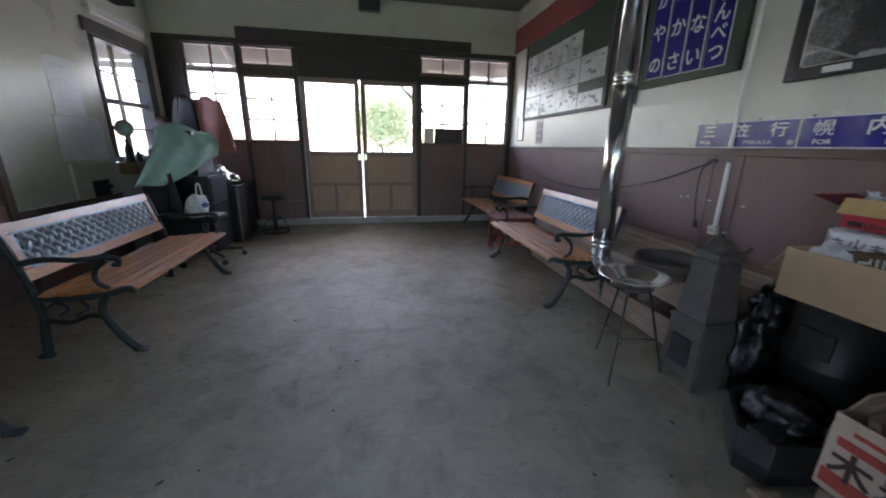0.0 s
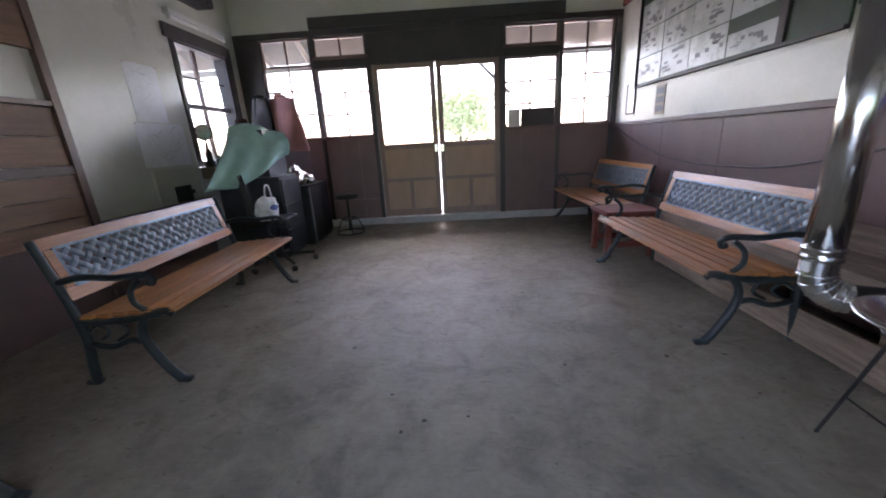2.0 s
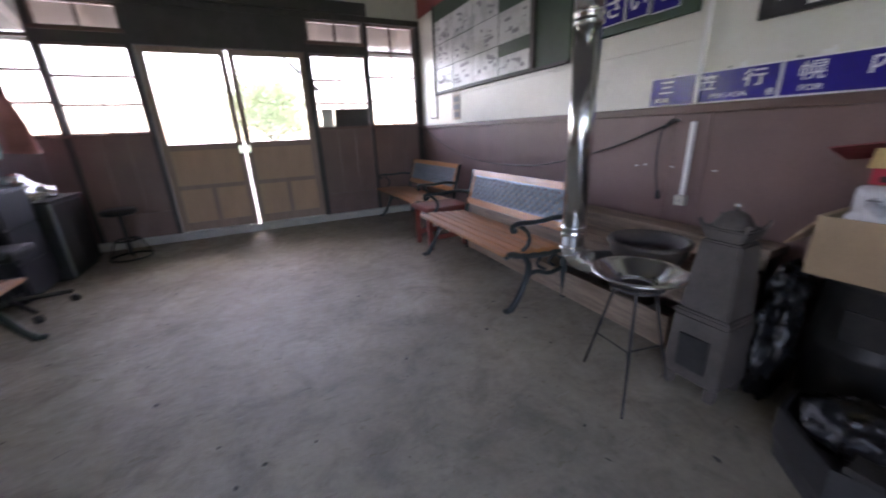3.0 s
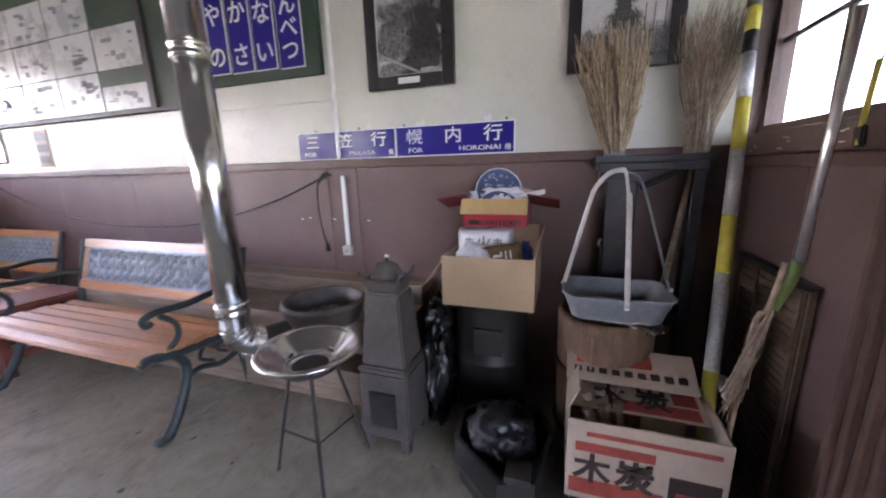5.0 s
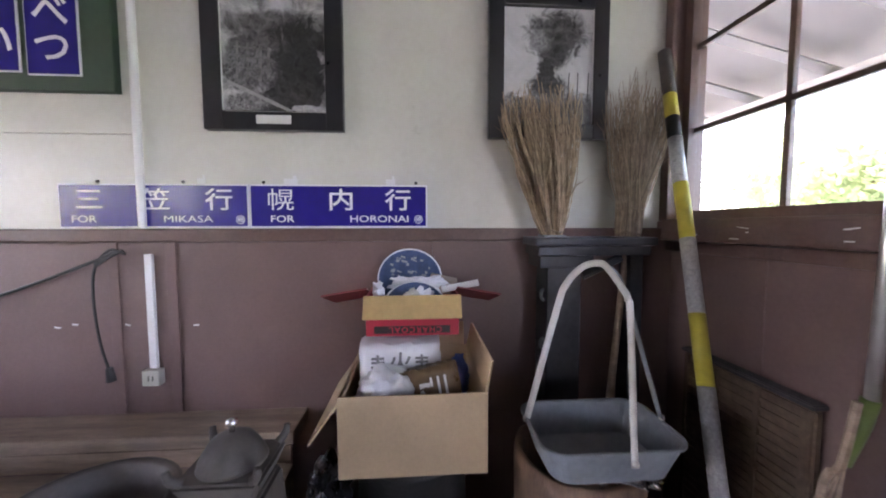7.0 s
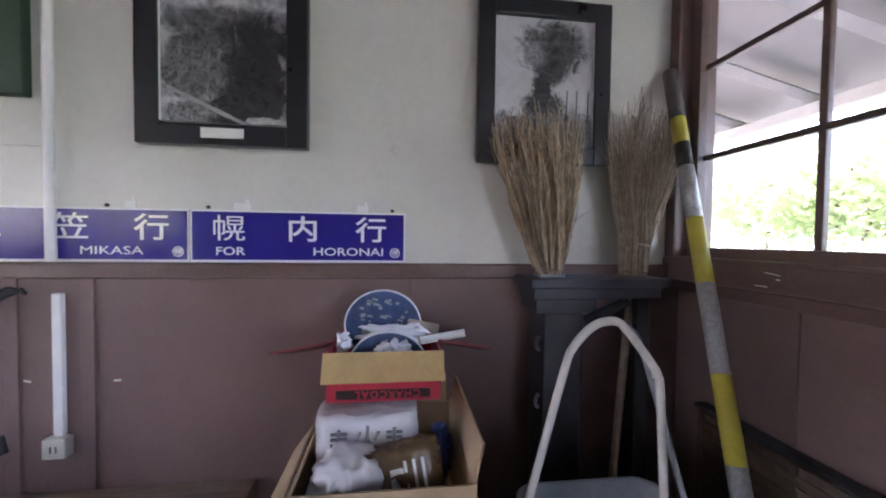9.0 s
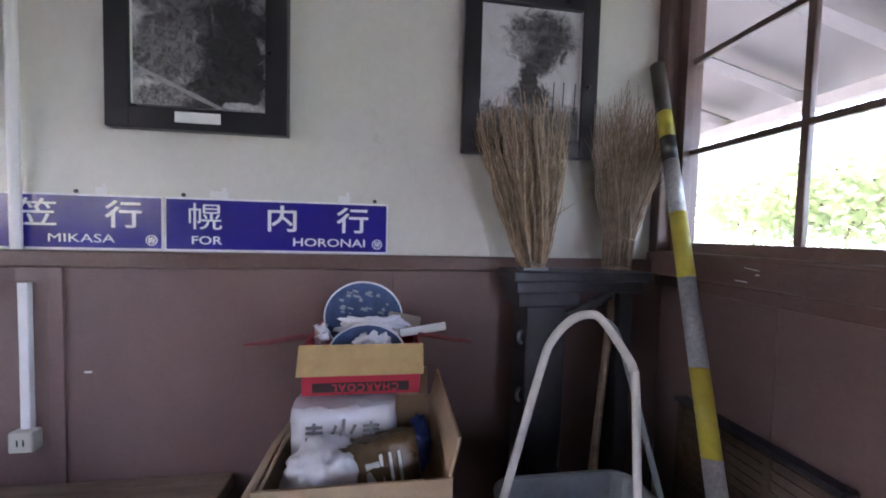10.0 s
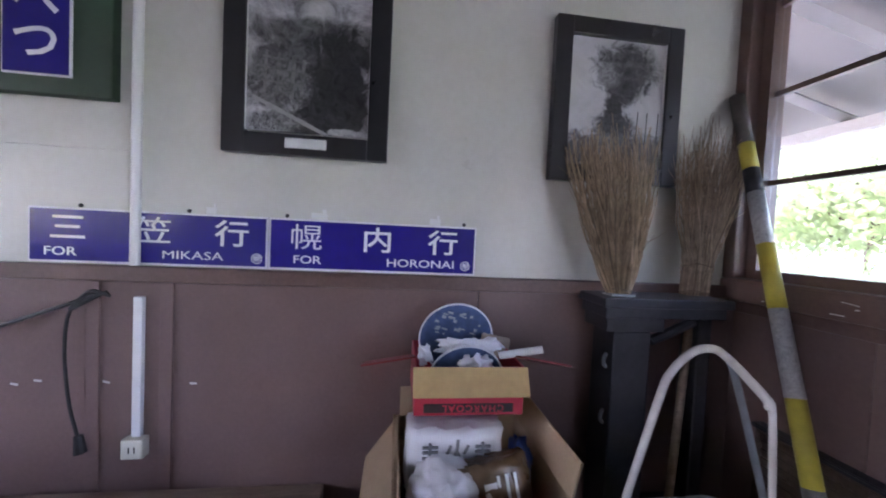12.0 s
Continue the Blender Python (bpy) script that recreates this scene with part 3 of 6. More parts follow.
# west wall: boxed white partition, plank wall beside it, window beyond
solid("wall_west_far", B((WEST - 0.14, WEST, 3.2, 4.64, 0, TOP), (WEST - 0.14, WEST, 5.64, FAR + 0.14, 0, TOP), (WEST - 0.14, WEST, 4.64, 5.64, 0, 1.0), (WEST - 0.14, WEST, 4.64, 5.64, 2.34, TOP)), M_WHITE, "aged white painted wall round the side window", "wall", "structure")
solid("wall_west_panel", B((WEST + 0.0005, WEST + 0.03, 3.31, 4.6, 0.68, TOP), bevel=0.004), M_WHITE, "white painted board panel on the wall", "wall", "structure")
solid("wall_west_panel_base", B((WEST + 0.0005, WEST + 0.026, 3.31, 4.6, 0, 0.678)), M_BROWN, "brown painted base below the white panel", "wall", "structure")
solid("trim_west_post", B((WEST + 0.0005, WEST + 0.05, 3.245, 3.305, 0, TOP), bevel=0.004), M_TRIM, "brown painted post beside the panel", "trim", "structure")
solid("wall_west_near", B((WEST - 0.14, WEST, -0.26, 3.199, 0, TOP)), M_WHITE, "aged white painted wall", "wall", "structure")
planks = thing("plank_wainscot_west", (WEST, 1.5, 0), "brown wooden plank wainscot with a dark base", "wainscot", kind="structure")
for z, h in ((0.6, 0.15), (0.75, 0.15), (0.9, 0.155), (1.12, 0.2), (1.32, 0.2)):
    part("plank", B((WEST + 0.001, WEST + 0.03, 0.01, 3.24, z + 0.002, z + h - 0.002), bevel=0.003), M_PANELWOOD, planks)
part("base_board", B((WEST + 0.001, WEST + 0.028, 0.01, 3.24, 0, 0.598)), M_BROWN, planks)
part("mid_rail", B((WEST + 0.001, WEST + 0.045, 0.01, 3.24, 1.058, 1.118), bevel=0.004), M_TRIM, planks)
part("top_rail", B((WEST + 0.001, WEST + 0.05, 0.01, 3.24, 1.522, 1.56), bevel=0.004), M_TRIM, planks)
part("upper_rail", B((WEST + 0.001, WEST + 0.04, 0.01, 3.24, 1.886, 2.17), bevel=0.004), M_PANELWOOD, planks)

base(0, 0.18, 0.07)
sw = thing("window_7", (WEST - 0.07, 4.93, 1.0), "dark framed side window of two by four panes", "window", kind="structure")
xw = WEST - 0.06
part("window_frame", B((xw - 0.06, xw + 0.09, 4.45, 4.51, 1.0, 2.24), (xw - 0.06, xw + 0.09, 5.37, 5.45, 1.0, 2.24), (xw - 0.06, xw + 0.09, 4.51, 5.37, 2.2, 2.27), (xw - 0.06, xw + 0.09, 4.51, 5.37, 0.94, 1.0), bevel=0.004), M_DARKTRIM, sw)
part("casing", B((WEST + 0.001, WEST + 0.03, 5.375, 5.52, 0.95, 2.35), (WEST + 0.031, WEST + 0.06, 4.35, 5.375, 2.22, 2.35), bevel=0.004), M_DARKTRIM, sw)
part("mid_rail", B((xw - 0.03, xw + 0.03, 4.51, 5.37, 1.57, 1.625), bevel=0.004), M_DARKTRIM, sw)
for z in (1.31, 1.9):
    part("muntin", B((xw - 0.012, xw + 0.012, 4.51, 5.37, z - 0.01, z + 0.01)), M_DARKTRIM, sw)
for za, zb in ((1.0, 1.57), (1.625, 2.2)):
    part("muntin", B((xw - 0.0125, xw + 0.0125, 4.86, 4.92, za, zb)), M_TRIM, sw)
    for ya, yb in ((4.51, 4.86), (4.92, 5.37)):
        pn = part("pane", B((xw - 0.002, xw + 0.002, ya, yb, za, zb)), M_GLASS, sw)
        pn.visible_shadow = False

base()

# south wall (entrance end): windows, wide doorway
solid("wall_south_upper", B((-2.84, 2.4, -0.24, 0.0, 2.6, TOP)), M_WHITE, "white painted wall over the entrance", "wall", "structure")
south = thing("wall_south", (2, -0.17, 0), "brown boarded wall under the entrance windows", "wall", kind="structure")
for a, b in ((1.6, 2.4), (0.8, 1.44), (-2.4, -1.76), (-1.6, -0.96)):
    part("backing", B((a, b, -0.21, -0.0805, 0, 1.204)), M_BROWN, south)
    n = 2
    for i in range(n):
        xa, xb = a + (b - a) * i / n, a + (b - a) * (i + 1) / n
        part("panel", B((xa + 0.0015, xb - 0.0015, -0.08, -0.06, 0.0, 1.2), bevel=0.002), M_BROWN, south)
    part("apron", B((a, b, -0.21, 0.006, 1.204, 1.277), bevel=0.006), M_TRIM, south)
    part("bead", B((a, b, -0.06, -0.03, 1.16, 1.2), bevel=0.006), M_TRIM, south)
for a, b in ((2.355, 2.4), (1.44, 1.6), (0.72, 0.8), (-0.96, -0.88), (-1.76, -1.6), (-2.7, -2.4)):
    z0 = 1.277 if a == 2.355 else 0.0
    part("post", B((a, b, -0.13, 0.0, z0, 2.55), bevel=0.006), M_TRIM, south)
for x in (1.47, 1.52, 1.57):
    part("moulding", B((x - 0.012, x + 0.012, 0.0005, 0.018, 0, 2.55), bevel=0.005), M_TRIM, south)
part("header", B((-2.7, 2.4, -0.23, 0.002, 2.55, 2.6), bevel=0.004), M_TRIM, south)
window_unit("window_8", 1.6, 2.355, 1.279, 2.548, -0.08, 2, 4, 1, "wooden window of two by four panes, brown peeling frame")
window_unit("window_9", 0.8, 1.44, 1.279, 2.548, -0.08, 2, 4, 1, "wooden window beside the open entrance")
window_unit("window_10", -2.4, -1.76, 1.279, 2.548, -0.08, 2, 4, 1, "wooden window of two by four panes")
window_unit("window_11", -1.6, -0.96, 1.279, 2.548, -0.08, 2, 4, 1, "wooden window beside the open entrance")

# ---------- outside: eaves, trees, hedge ----------
def eave(y0, y1, name, z0=2.75, z1=2.38):
    th = thing(name, (0, y0, 2.5), "pale painted eave with exposed rafters, soffit coloured as shaded", "eave", kind="structure")
    s = 1 if y1 > y0 else -1
    for i in range(16):
        x = -4.5 + i * 0.62
        bm = bmesh.new()
        tube(bm, [(x, y0, z0), (x, y1, z1)], 0.045, 4)
        part("rafter", bm, M_EAVEBEAM, th)
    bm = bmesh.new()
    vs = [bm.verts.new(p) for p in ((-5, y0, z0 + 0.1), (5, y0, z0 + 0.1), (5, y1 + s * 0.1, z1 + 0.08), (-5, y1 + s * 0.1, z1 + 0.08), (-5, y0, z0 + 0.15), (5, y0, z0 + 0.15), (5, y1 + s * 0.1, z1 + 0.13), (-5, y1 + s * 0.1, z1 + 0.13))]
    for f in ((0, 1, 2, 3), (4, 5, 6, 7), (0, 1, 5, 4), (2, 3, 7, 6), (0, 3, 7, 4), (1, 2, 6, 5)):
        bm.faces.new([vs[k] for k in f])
    # soffit colour carries its own shade, darker than the rafters' paint
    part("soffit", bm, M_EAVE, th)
    part("beam", B((-5, 5, min(y1 - s * 0.25, y1 - s * 0.15), max(y1 - s * 0.25, y1 - s * 0.15), z1 - 0.08, z1 + 0.005), bevel=0.004), M_EAVEBEAM, th)
    return th


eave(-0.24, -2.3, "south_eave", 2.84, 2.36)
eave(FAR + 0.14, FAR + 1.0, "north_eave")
solid("roof", B((-5, 5, -0.24, FAR + 0.14, TOP + 0.11, TOP + 0.2)), M_ROOF, "grey sheet metal roof", "roof", "structure")
for x in (1.0,):
    bm = bmesh.new()
    tube(bm, [(x, FAR + 0.3, 1.75), (x - 0.45, FAR + 0.95, 2.36)], 0.03, 6)
    solid("eave_brace", bm, M_EAVEBEAM, "pale wooden diagonal brace under the eave", "brace", "structure")


def tree(at, h, r, seed, leaves=4200):
    rnd = random.Random(seed)
    th = thing("tree", at, "broad leafy green tree outside the station", "tree")
    x, y, z = at
    bm = bmesh.new()
    tube(bm, smoothed([(x, y, z), (x + 0.1, y, z + h * 0.25), (x - 0.05, y + 0.1, z + h * 0.5), (x + 0.1, y, z + h * 0.85)]), h * 0.02, 8, r_end=h * 0.006)
    part("trunk", bm, M_BARK, th)
    tips = []
    for i in range(9):
        a = i * 2.4
        s = Vector((x, y, z + h * (0.3 + 0.05 * i)))
        e = Vector((x + math.cos(a) * r * 0.8, y + math.sin(a) * r * 0.8, z + h * (0.5 + 0.05 * i)))
        bm = bmesh.new()
        tube(bm, smoothed([s, (s + e) / 2 + Vector((0, 0, 0.15)), e]), h * 0.012, 6, r_end=h * 0.004)
        part("limb", bm, M_BARK, th)
        tips += [e, (s + e) / 2 + Vector((0, 0, 0.3))]
    tips.append(Vector((x, y, z + h)))
    bm = bmesh.new()
    for i in range(leaves):
        c = rnd.choice(tips) + Vector((rnd.gauss(0, r * 0.24), rnd.gauss(0, r * 0.24), rnd.gauss(0, r * 0.22)))
        u = Vector((rnd.gauss(0, 1), rnd.gauss(0, 1), rnd.gauss(0, 1))).normalized()
        v = u.orthogonal().normalized()
        s = r * rnd.uniform(0.03, 0.07)
        bm.faces.new([bm.verts.new(c + u * s), bm.verts.new(c + v * s * 0.5), bm.verts.new(c - u * s), bm.verts.new(c - v * s * 0.5)])
    tagged(part("crown", bm, M_LEAF, th), kind="stuff")
    return th


tree((0.55, 17.0, -0.14), 3.6, 1.5, 3, 9000)
tree((4.0, -13, -0.14), 4.6, 2.5, 5, 6000)
tree((7.5, -15, -0.14), 5.6, 2.8, 6, 6500)
tree((11.0, -14, -0.14), 5.0, 2.7, 7, 6000)
tree((15.0, -15, -0.14), 5.6, 2.9, 9, 6000)
tree((-3.5, -18, -0.14), 5.0, 2.3, 8)
rnd = random.Random(4)
bm = bmesh.new()
for i in range(11000):
    c = Vector((rnd.uniform(-6, 26), rnd.uniform(-14, -9), rnd.uniform(-0.1, 1.3) * rnd.uniform(0.5, 1.2)))
    u = Vector((rnd.gauss(0, 0.4), rnd.gauss(0, 0.4), 1)).normalized()
    v = u.orthogonal().normalized()
    s = rnd.uniform(0.06, 0.16)
    bm.faces.new([bm.verts.new(c + u * s), bm.verts.new(c + v * s * 0.4), bm.verts.new(c - u * s), bm.verts.new(c - v * s * 0.4)])
solid("undergrowth", bm, M_LEAF, "low green undergrowth beyond the tracks", "plants", "stuff")
solid("grass_strip", B((-60, 60, -60, -7, -0.139, -0.1)), M_GRASS, "grassy strip beyond the tracks", "grass", "structure")


# ---------- benches ----------
def bench(label, group):
    """Cast-iron garden bench, local origin under its middle, facing +x."""
    th = thing("bench", (0, 0, 0), label, "bench", group)
    L = 0.69
    for s in (-1, 1):
        y = s * L
        bm = bmesh.new()
        def T(pts, r, re=None, fl=1.0):
            tube(bm, smoothed([(x, y, z) for x, z in pts], 4), r * 1.25, 8, r_end=re and re * 1.25, flat=fl)
        T([(-0.21, 0.012), (-0.2, 0.12), (-0.18, 0.27), (-0.2, 0.42), (-0.235, 0.58), (-0.29, 0.79)], 0.02, 0.015)
        T([(0.26, 0.012), (0.21, 0.07), (0.14, 0.2), (0.12, 0.3), (0.17, 0.38), (0.27, 0.405), (0.31, 0.39)], 0.019, 0.016)
        T([(-0.19, 0.24), (-0.06, 0.215), (0.05, 0.25), (0.13, 0.235)], 0.012)
        T([(-0.2, 0.375), (-0.05, 0.36), (0.12, 0.372), (0.24, 0.395)], 0.016)
        T([(-0.23, 0.575), (-0.1, 0.6), (0.06, 0.59), (0.2, 0.6), (0.255, 0.585), (0.25, 0.555), (0.225, 0.56)], 0.014, 0.012)
        T([(0.2, 0.4), (0.13, 0.45), (0.13, 0.52), (0.19, 0.58)], 0.011)
        T([(0.0, 0.37), (0.05, 0.3), (-0.02, 0.25)], 0.008)
        T([(-0.16, 0.3), (-0.1, 0.34), (-0.05, 0.3), (-0.1, 0.26)], 0.007)
        for x, d in ((-0.21, -1), (0.26, 1)):
            slab(bm, Matrix.Translation((x + d * 0.012, y, 0.012)), 0.075, 0.045, 0.024, 0.006)
        part("iron_end", bm, M_IRON, th, smooth=True)
    for i in range(6):
        x = 0.285 - i * 0.084
        z = 0.415 - 0.006 * i - (0.008 if i == 0 else 0)
        bm = bmesh.new()
        slab(bm, Matrix.Translation((x, 0, z)) @ Matrix.Rotation(radians(3), 4, "Y"), 0.072, 2 * L + 0.03, 0.024, 0.008)
        part("seat_slat", bm, M_BENCHWOOD, th)
    tilt = math.atan2(0.075, 0.26)
    m = Matrix.Translation((-0.222, 0, 0.505)) @ Matrix.Rotation(-tilt, 4, "Y")
    for z, w in ((-0.005, 0.065), (0.265, 0.06)):
        bm = bmesh.new()
        slab(bm, m @ Matrix.Translation((0.008, 0, z)), 0.024, 2 * L, w, 0.006)
        part("back_rail", bm, M_BENCHWOOD, th)
    for s in (-1, 1):
        bm = bmesh.new()
        slab(bm, m @ Matrix.Translation((0.008, s * (L - 0.045), 0.131)), 0.022, 0.05, 0.2, 0.004)
        part("back_stile", bm, M_BENCHWOOD, th)
    # cast lattice of crossing strips inside a thin border
    bm = bmesh.new()
    hy, z0, z1 = L - 0.075, 0.028, 0.234
    hh = z1 - z0
    step = 0.074
    count = int((2 * hy + 2 * hh) / step) + 1
    for d in (-1, 1):
        for i in range(count):
            k = -hy - hh + i * step
            lo, hi = max(0.0, -hy - k), min(hh, hy - k)
            if hi - lo < 0.02:
                continue
            # over one crossing strip, under the next
            stops = [(lo, 0.0), (hi, 0.0)]
            for j in range(count):
                zc = (2 * hy + 2 * hh - (i + j) * step) / 2
                if lo + 0.006 < zc < hi - 0.006:
                    stops.append((zc, d * (0.0045 if (i + j) % 2 else -0.0045)))
            across = Vector((0, -d, 1)).normalized() * 0.0175 if d > 0 else Vector((0, 1, 1)).normalized() * 0.0175
            loops = []
            for zc, off in sorted(stops):
                c = Vector((0.009 + off, d * (k + zc), z0 + zc))
                loops.append([bm.verts.new(m @ (c + across * a + Vector((b, 0, 0)))) for a, b in ((-1, -0.0022), (-0.4, 0.0022), (0.4, 0.0022), (1, -0.0022))])
            for p, q in zip(loops, loops[1:]):
                for e in range(4):
                    bm.faces.new((p[e], p[(e + 1) % 4], q[(e + 1) % 4], q[e]))
    for z in (z0, z1):
        slab(bm, m @ Matrix.Translation((0.009, 0, z)), 0.015, 2 * hy, 0.014)
    for s in (-1, 1):
        slab(bm, m @ Matrix.Translation((0.009, s * hy, (z0 + z1) / 2)), 0.015, 0.014, hh)
    part("lattice", bm, M_LATTICE, th, "blue-grey cast lattice back")
    return th


bl = "green cast-iron bench with varnished slats and lattice back"
first = bench(bl, "waiting room benches")
first.matrix_basis = pose(-1.605, 2.88, 0)
for m, lab in ((pose(-1.72, 0.83, 0, 0, 0, 2), bl), (pose(1.715, 3.05, 0, 0, 0, 180), "green cast-iron bench with varnished slats, beside the stovepipe"), (pose(1.88, 5.05, 0, 0, 0, 181), "green cast-iron bench with varnished slats, in the far corner")):
    tagged(copy_thing(first, m), lab)

base(0.13, -0.1, 0)
# low red-brown stool between the benches
st = thing("low_stool", (1.66, 4.12, 0), "red-brown wooden low stool between two benches", "stool")
bm = bmesh.new()
slab(bm, Matrix.Translation((1.62, 4.12, 0.415)), 0.5, 0.42, 0.045, 0.012)
part("seat", bm, M_REDWOOD, st)
for x in (1.42, 1.82):
    for y in (3.96, 4.28):
        part("leg", B((x - 0.025, x + 0.025, y - 0.025, y + 0.025, 0, 0.392), bevel=0.005), M_REDWOOD, st)
for y in (3.96, 4.28):
    part("stretcher", B((1.445, 1.795, y - 0.012, y + 0.012, 0.1, 0.15)), M_REDWOOD, st)

base()
# ---------- plank bench along the east wall ----------
pb = thing("plank_bench", (2.15, 2.35, 0), "long old wooden plank bench against the brown wall", "bench")
for i, (xa, xb, z) in enumerate(((1.93, 2.07, 0.42), (2.075, 2.215, 0.42), (2.22, 2.388, 0.526))):
    part("plank", B((xa, xb, 1.38, 3.72, z, z + 0.045), bevel=0.005), M_OLDWOOD, pb)
part("front_board", B((1.945, 1.968, 1.39, 3.7, 0.28, 0.418), bevel=0.003), M_OLDWOOD, pb)
part("back_board", B((2.217, 2.232, 1.39, 3.7, 0.4655, 0.5255)), M_OLDWOOD, pb)
part("low_board", B((1.9, 1.925, 1.6, 3.7, 0.02, 0.2), bevel=0.003), M_OLDWOOD, pb)
for y in (1.46, 2.0, 2.8, 3.62):
    part("leg", B((1.97, 2.35, y - 0.03, y + 0.03, 0, 0.418), bevel=0.003), M_OLDWOOD, pb)

# ---------- stovepipe, kerosene stove, dish on a tripod ----------
sp = thing("stovepipe", (1.59, 2.0, 0.45), "shiny stainless stovepipe rising from an elbow", "stovepipe")
px, py = 1.59, 1.995
bm = bmesh.new()
lathe(bm, (px, py, 0), [(0.062, 0.64), (0.06, 1.625)], 28)
part("pipe", bm, M_STEEL, sp, smooth=True)
bm = bmesh.new()
lathe(bm, (px, py, 0), [(0.064, 1.65), (0.062, TOP)], 28)
part("pipe", bm, M_STEEL, sp, smooth=True)
for z in (0.63, 1.625):
    bm = bmesh.new()
    lathe(bm, (px, py, 0), [(0.06, z - 0.03), (0.068, z - 0.026), (0.068, z - 0.012), (0.064, z - 0.006), (0.064, z + 0.008), (0.069, z + 0.014), (0.069, z + 0.024), (0.06, z + 0.03)], 28)
    part("collar", bm, M_STEEL, sp, smooth=True)
elbow = [(px, py, 0.64)] + [(px + 0.09 * (1 - math.cos(a)), py - 0.06 * (1 - math.cos(a)), 0.55 - 0.1 * math.sin(a)) for a in [radians(15 * k) for k in range(7)]]
bm = bmesh.new()
rings = smoothed(elbow, 5)
tube(bm, rings[:-1] + [rings[-1]], 0.061, 24)
part("elbow", bm, M_STEEL, sp, "corrugated steel elbow", smooth=True)
for k in (6, 12, 18, 24, 30):
    bm = bmesh.new()
    a, b = rings[k], rings[k + 1]
    d = (b - a).normalized()
    tube(bm, [a - d * 0.004, a, a + d * 0.004], 0.065, 24)
    part("crease", bm, M_STEEL, sp, smooth=True)
bm = bmesh.new()
tube(bm, [rings[-1] - Vector((0.01, -0.007, 0)), rings[-1] + Vector((0.2, -0.14, 0.01))], 0.058, 20)
part("flue", bm, M_BLACK, sp, "sooty horizontal flue", smooth=True)
part("sticker", B((px - 0.072, px - 0.0655, py - 0.03, py - 0.0, 0.56, 0.6)), M_PAPER, sp, "small white label")

base(0, 0.09, 0.02)
pot = thing("round_pot", (1.93, 1.68, 0.445), "dark clay hibachi pot with a broad rim on the bench", "pot")
bm = bmesh.new()
lathe(bm, (1.9, 1.68, 0), [(0.14, 0.446), (0.165, 0.46), (0.182, 0.5), (0.19, 0.535), (0.2, 0.546), (0.2, 0.562), (0.186, 0.568), (0.172, 0.56), (0.166, 0.51), (0.15, 0.475), (0.02, 0.468)], 36)
part("bowl", bm, M_POT, pot, smooth=True)
bm = bmesh.new()
for k in range(5):
    lump(bm, (1.9 + 0.06 * math.cos(k * 1.7), 1.68 + 0.06 * math.sin(k * 1.7), 0.485), (0.035, 0.03, 0.02), k, 0.4, 2)
part("ash", bm, M_STONE, pot, "grey ash and charcoal lumps")

base()
bt = thing("dish_stand", (1.47, 1.5, 0), "shiny metal dish on a thin black tripod", "ash stand")
dc = (1.44, 1.49, 0.0)
bm = bmesh.new()
lathe(bm, dc, [(0.0015, 0.53), (0.07, 0.532), (0.085, 0.54), (0.12, 0.568), (0.148, 0.591), (0.16, 0.6), (0.17, 0.603), (0.178, 0.597), (0.178, 0.592), (0.168, 0.594), (0.148, 0.582), (0.118, 0.558), (0.083, 0.53), (0.07, 0.523), (0.0015, 0.521)], 48)
part("dish", bm, M_DISH, bt, smooth=True)
bm = bmesh.new()
lathe(bm, dc, [(0.0015, 0.5326), (0.055, 0.533), (0.062, 0.5336)], 28)
part("stain", bm, M_STONE, bt, "dark ash stain in the dish")
bm = bmesh.new()
tube(bm, [(dc[0] + 0.082 * math.cos(k * math.pi / 20), dc[1] + 0.082 * math.sin(k * math.pi / 20), 0.541) for k in range(41)], 0.0045, 8, cap=False)
part("inner_ring", bm, M_DISH, bt, "raised ring pressed in the dish", smooth=True)
feet = ((1.302, 1.378), (1.464, 1.732), (1.68, 1.44))
for x, y in feet:
    bm = bmesh.new()
    top = Vector((dc[0] + (x - dc[0]) * 0.35, dc[1] + (y - dc[1]) * 0.35, 0.555))
    tube(bm, [top, (x, y, 0.004)], 0.0065, 8)
    part("leg", bm, M_BLACK, bt)
bm = bmesh.new()
tube(bm, [(dc[0] + 0.1 * math.cos(a), dc[1] + 0.1 * math.sin(a), 0.534) for a in [k * math.pi / 10 for k in range(21)]], 0.006, 6)
part("ring", bm, M_BLACK, bt)
for i in range(3):
    bm = bmesh.new()
    a, b = feet[i], feet[(i + 1) % 3]
    q = lambda f: Vector((dc[0] + (f[0] - dc[0]) * 0.75, dc[1] + (f[1] - dc[1]) * 0.75, 0.21))
    tube(bm, [q(a), Vector((dc[0], dc[1], 0.21))], 0.004, 6)
    part("brace", bm, M_BLACK, bt)

# square coal stove with a kettle-like cover
sv = thing("coal_stove", (1.8, 1.36, 0), "grey cast-iron square coal stove with lidded top", "stove")
def frustum(bm, cx, cy, z0, z1, a0, b0, a1, b1):
    vs = [bm.verts.new((cx + sx * a, cy + sy * b, z)) for z, a, b in ((z0, a0, b0), (z1, a1, b1)) for sx, sy in ((-1, -1), (1, -1), (1, 1), (-1, 1))]
    for f in ((0, 1, 2, 3), (4, 5, 6, 7), (0, 1, 5, 4), (1, 2, 6, 5), (2, 3, 7, 6), (3, 0, 4, 7)):
        bm.faces.new([vs[k] for k in f])
    bmesh.ops.bevel(bm, geom=list({e for v in vs for e in v.link_edges}), offset=0.008, segments=2, affect="EDGES")
sx_, sy_ = 1.8, 1.36
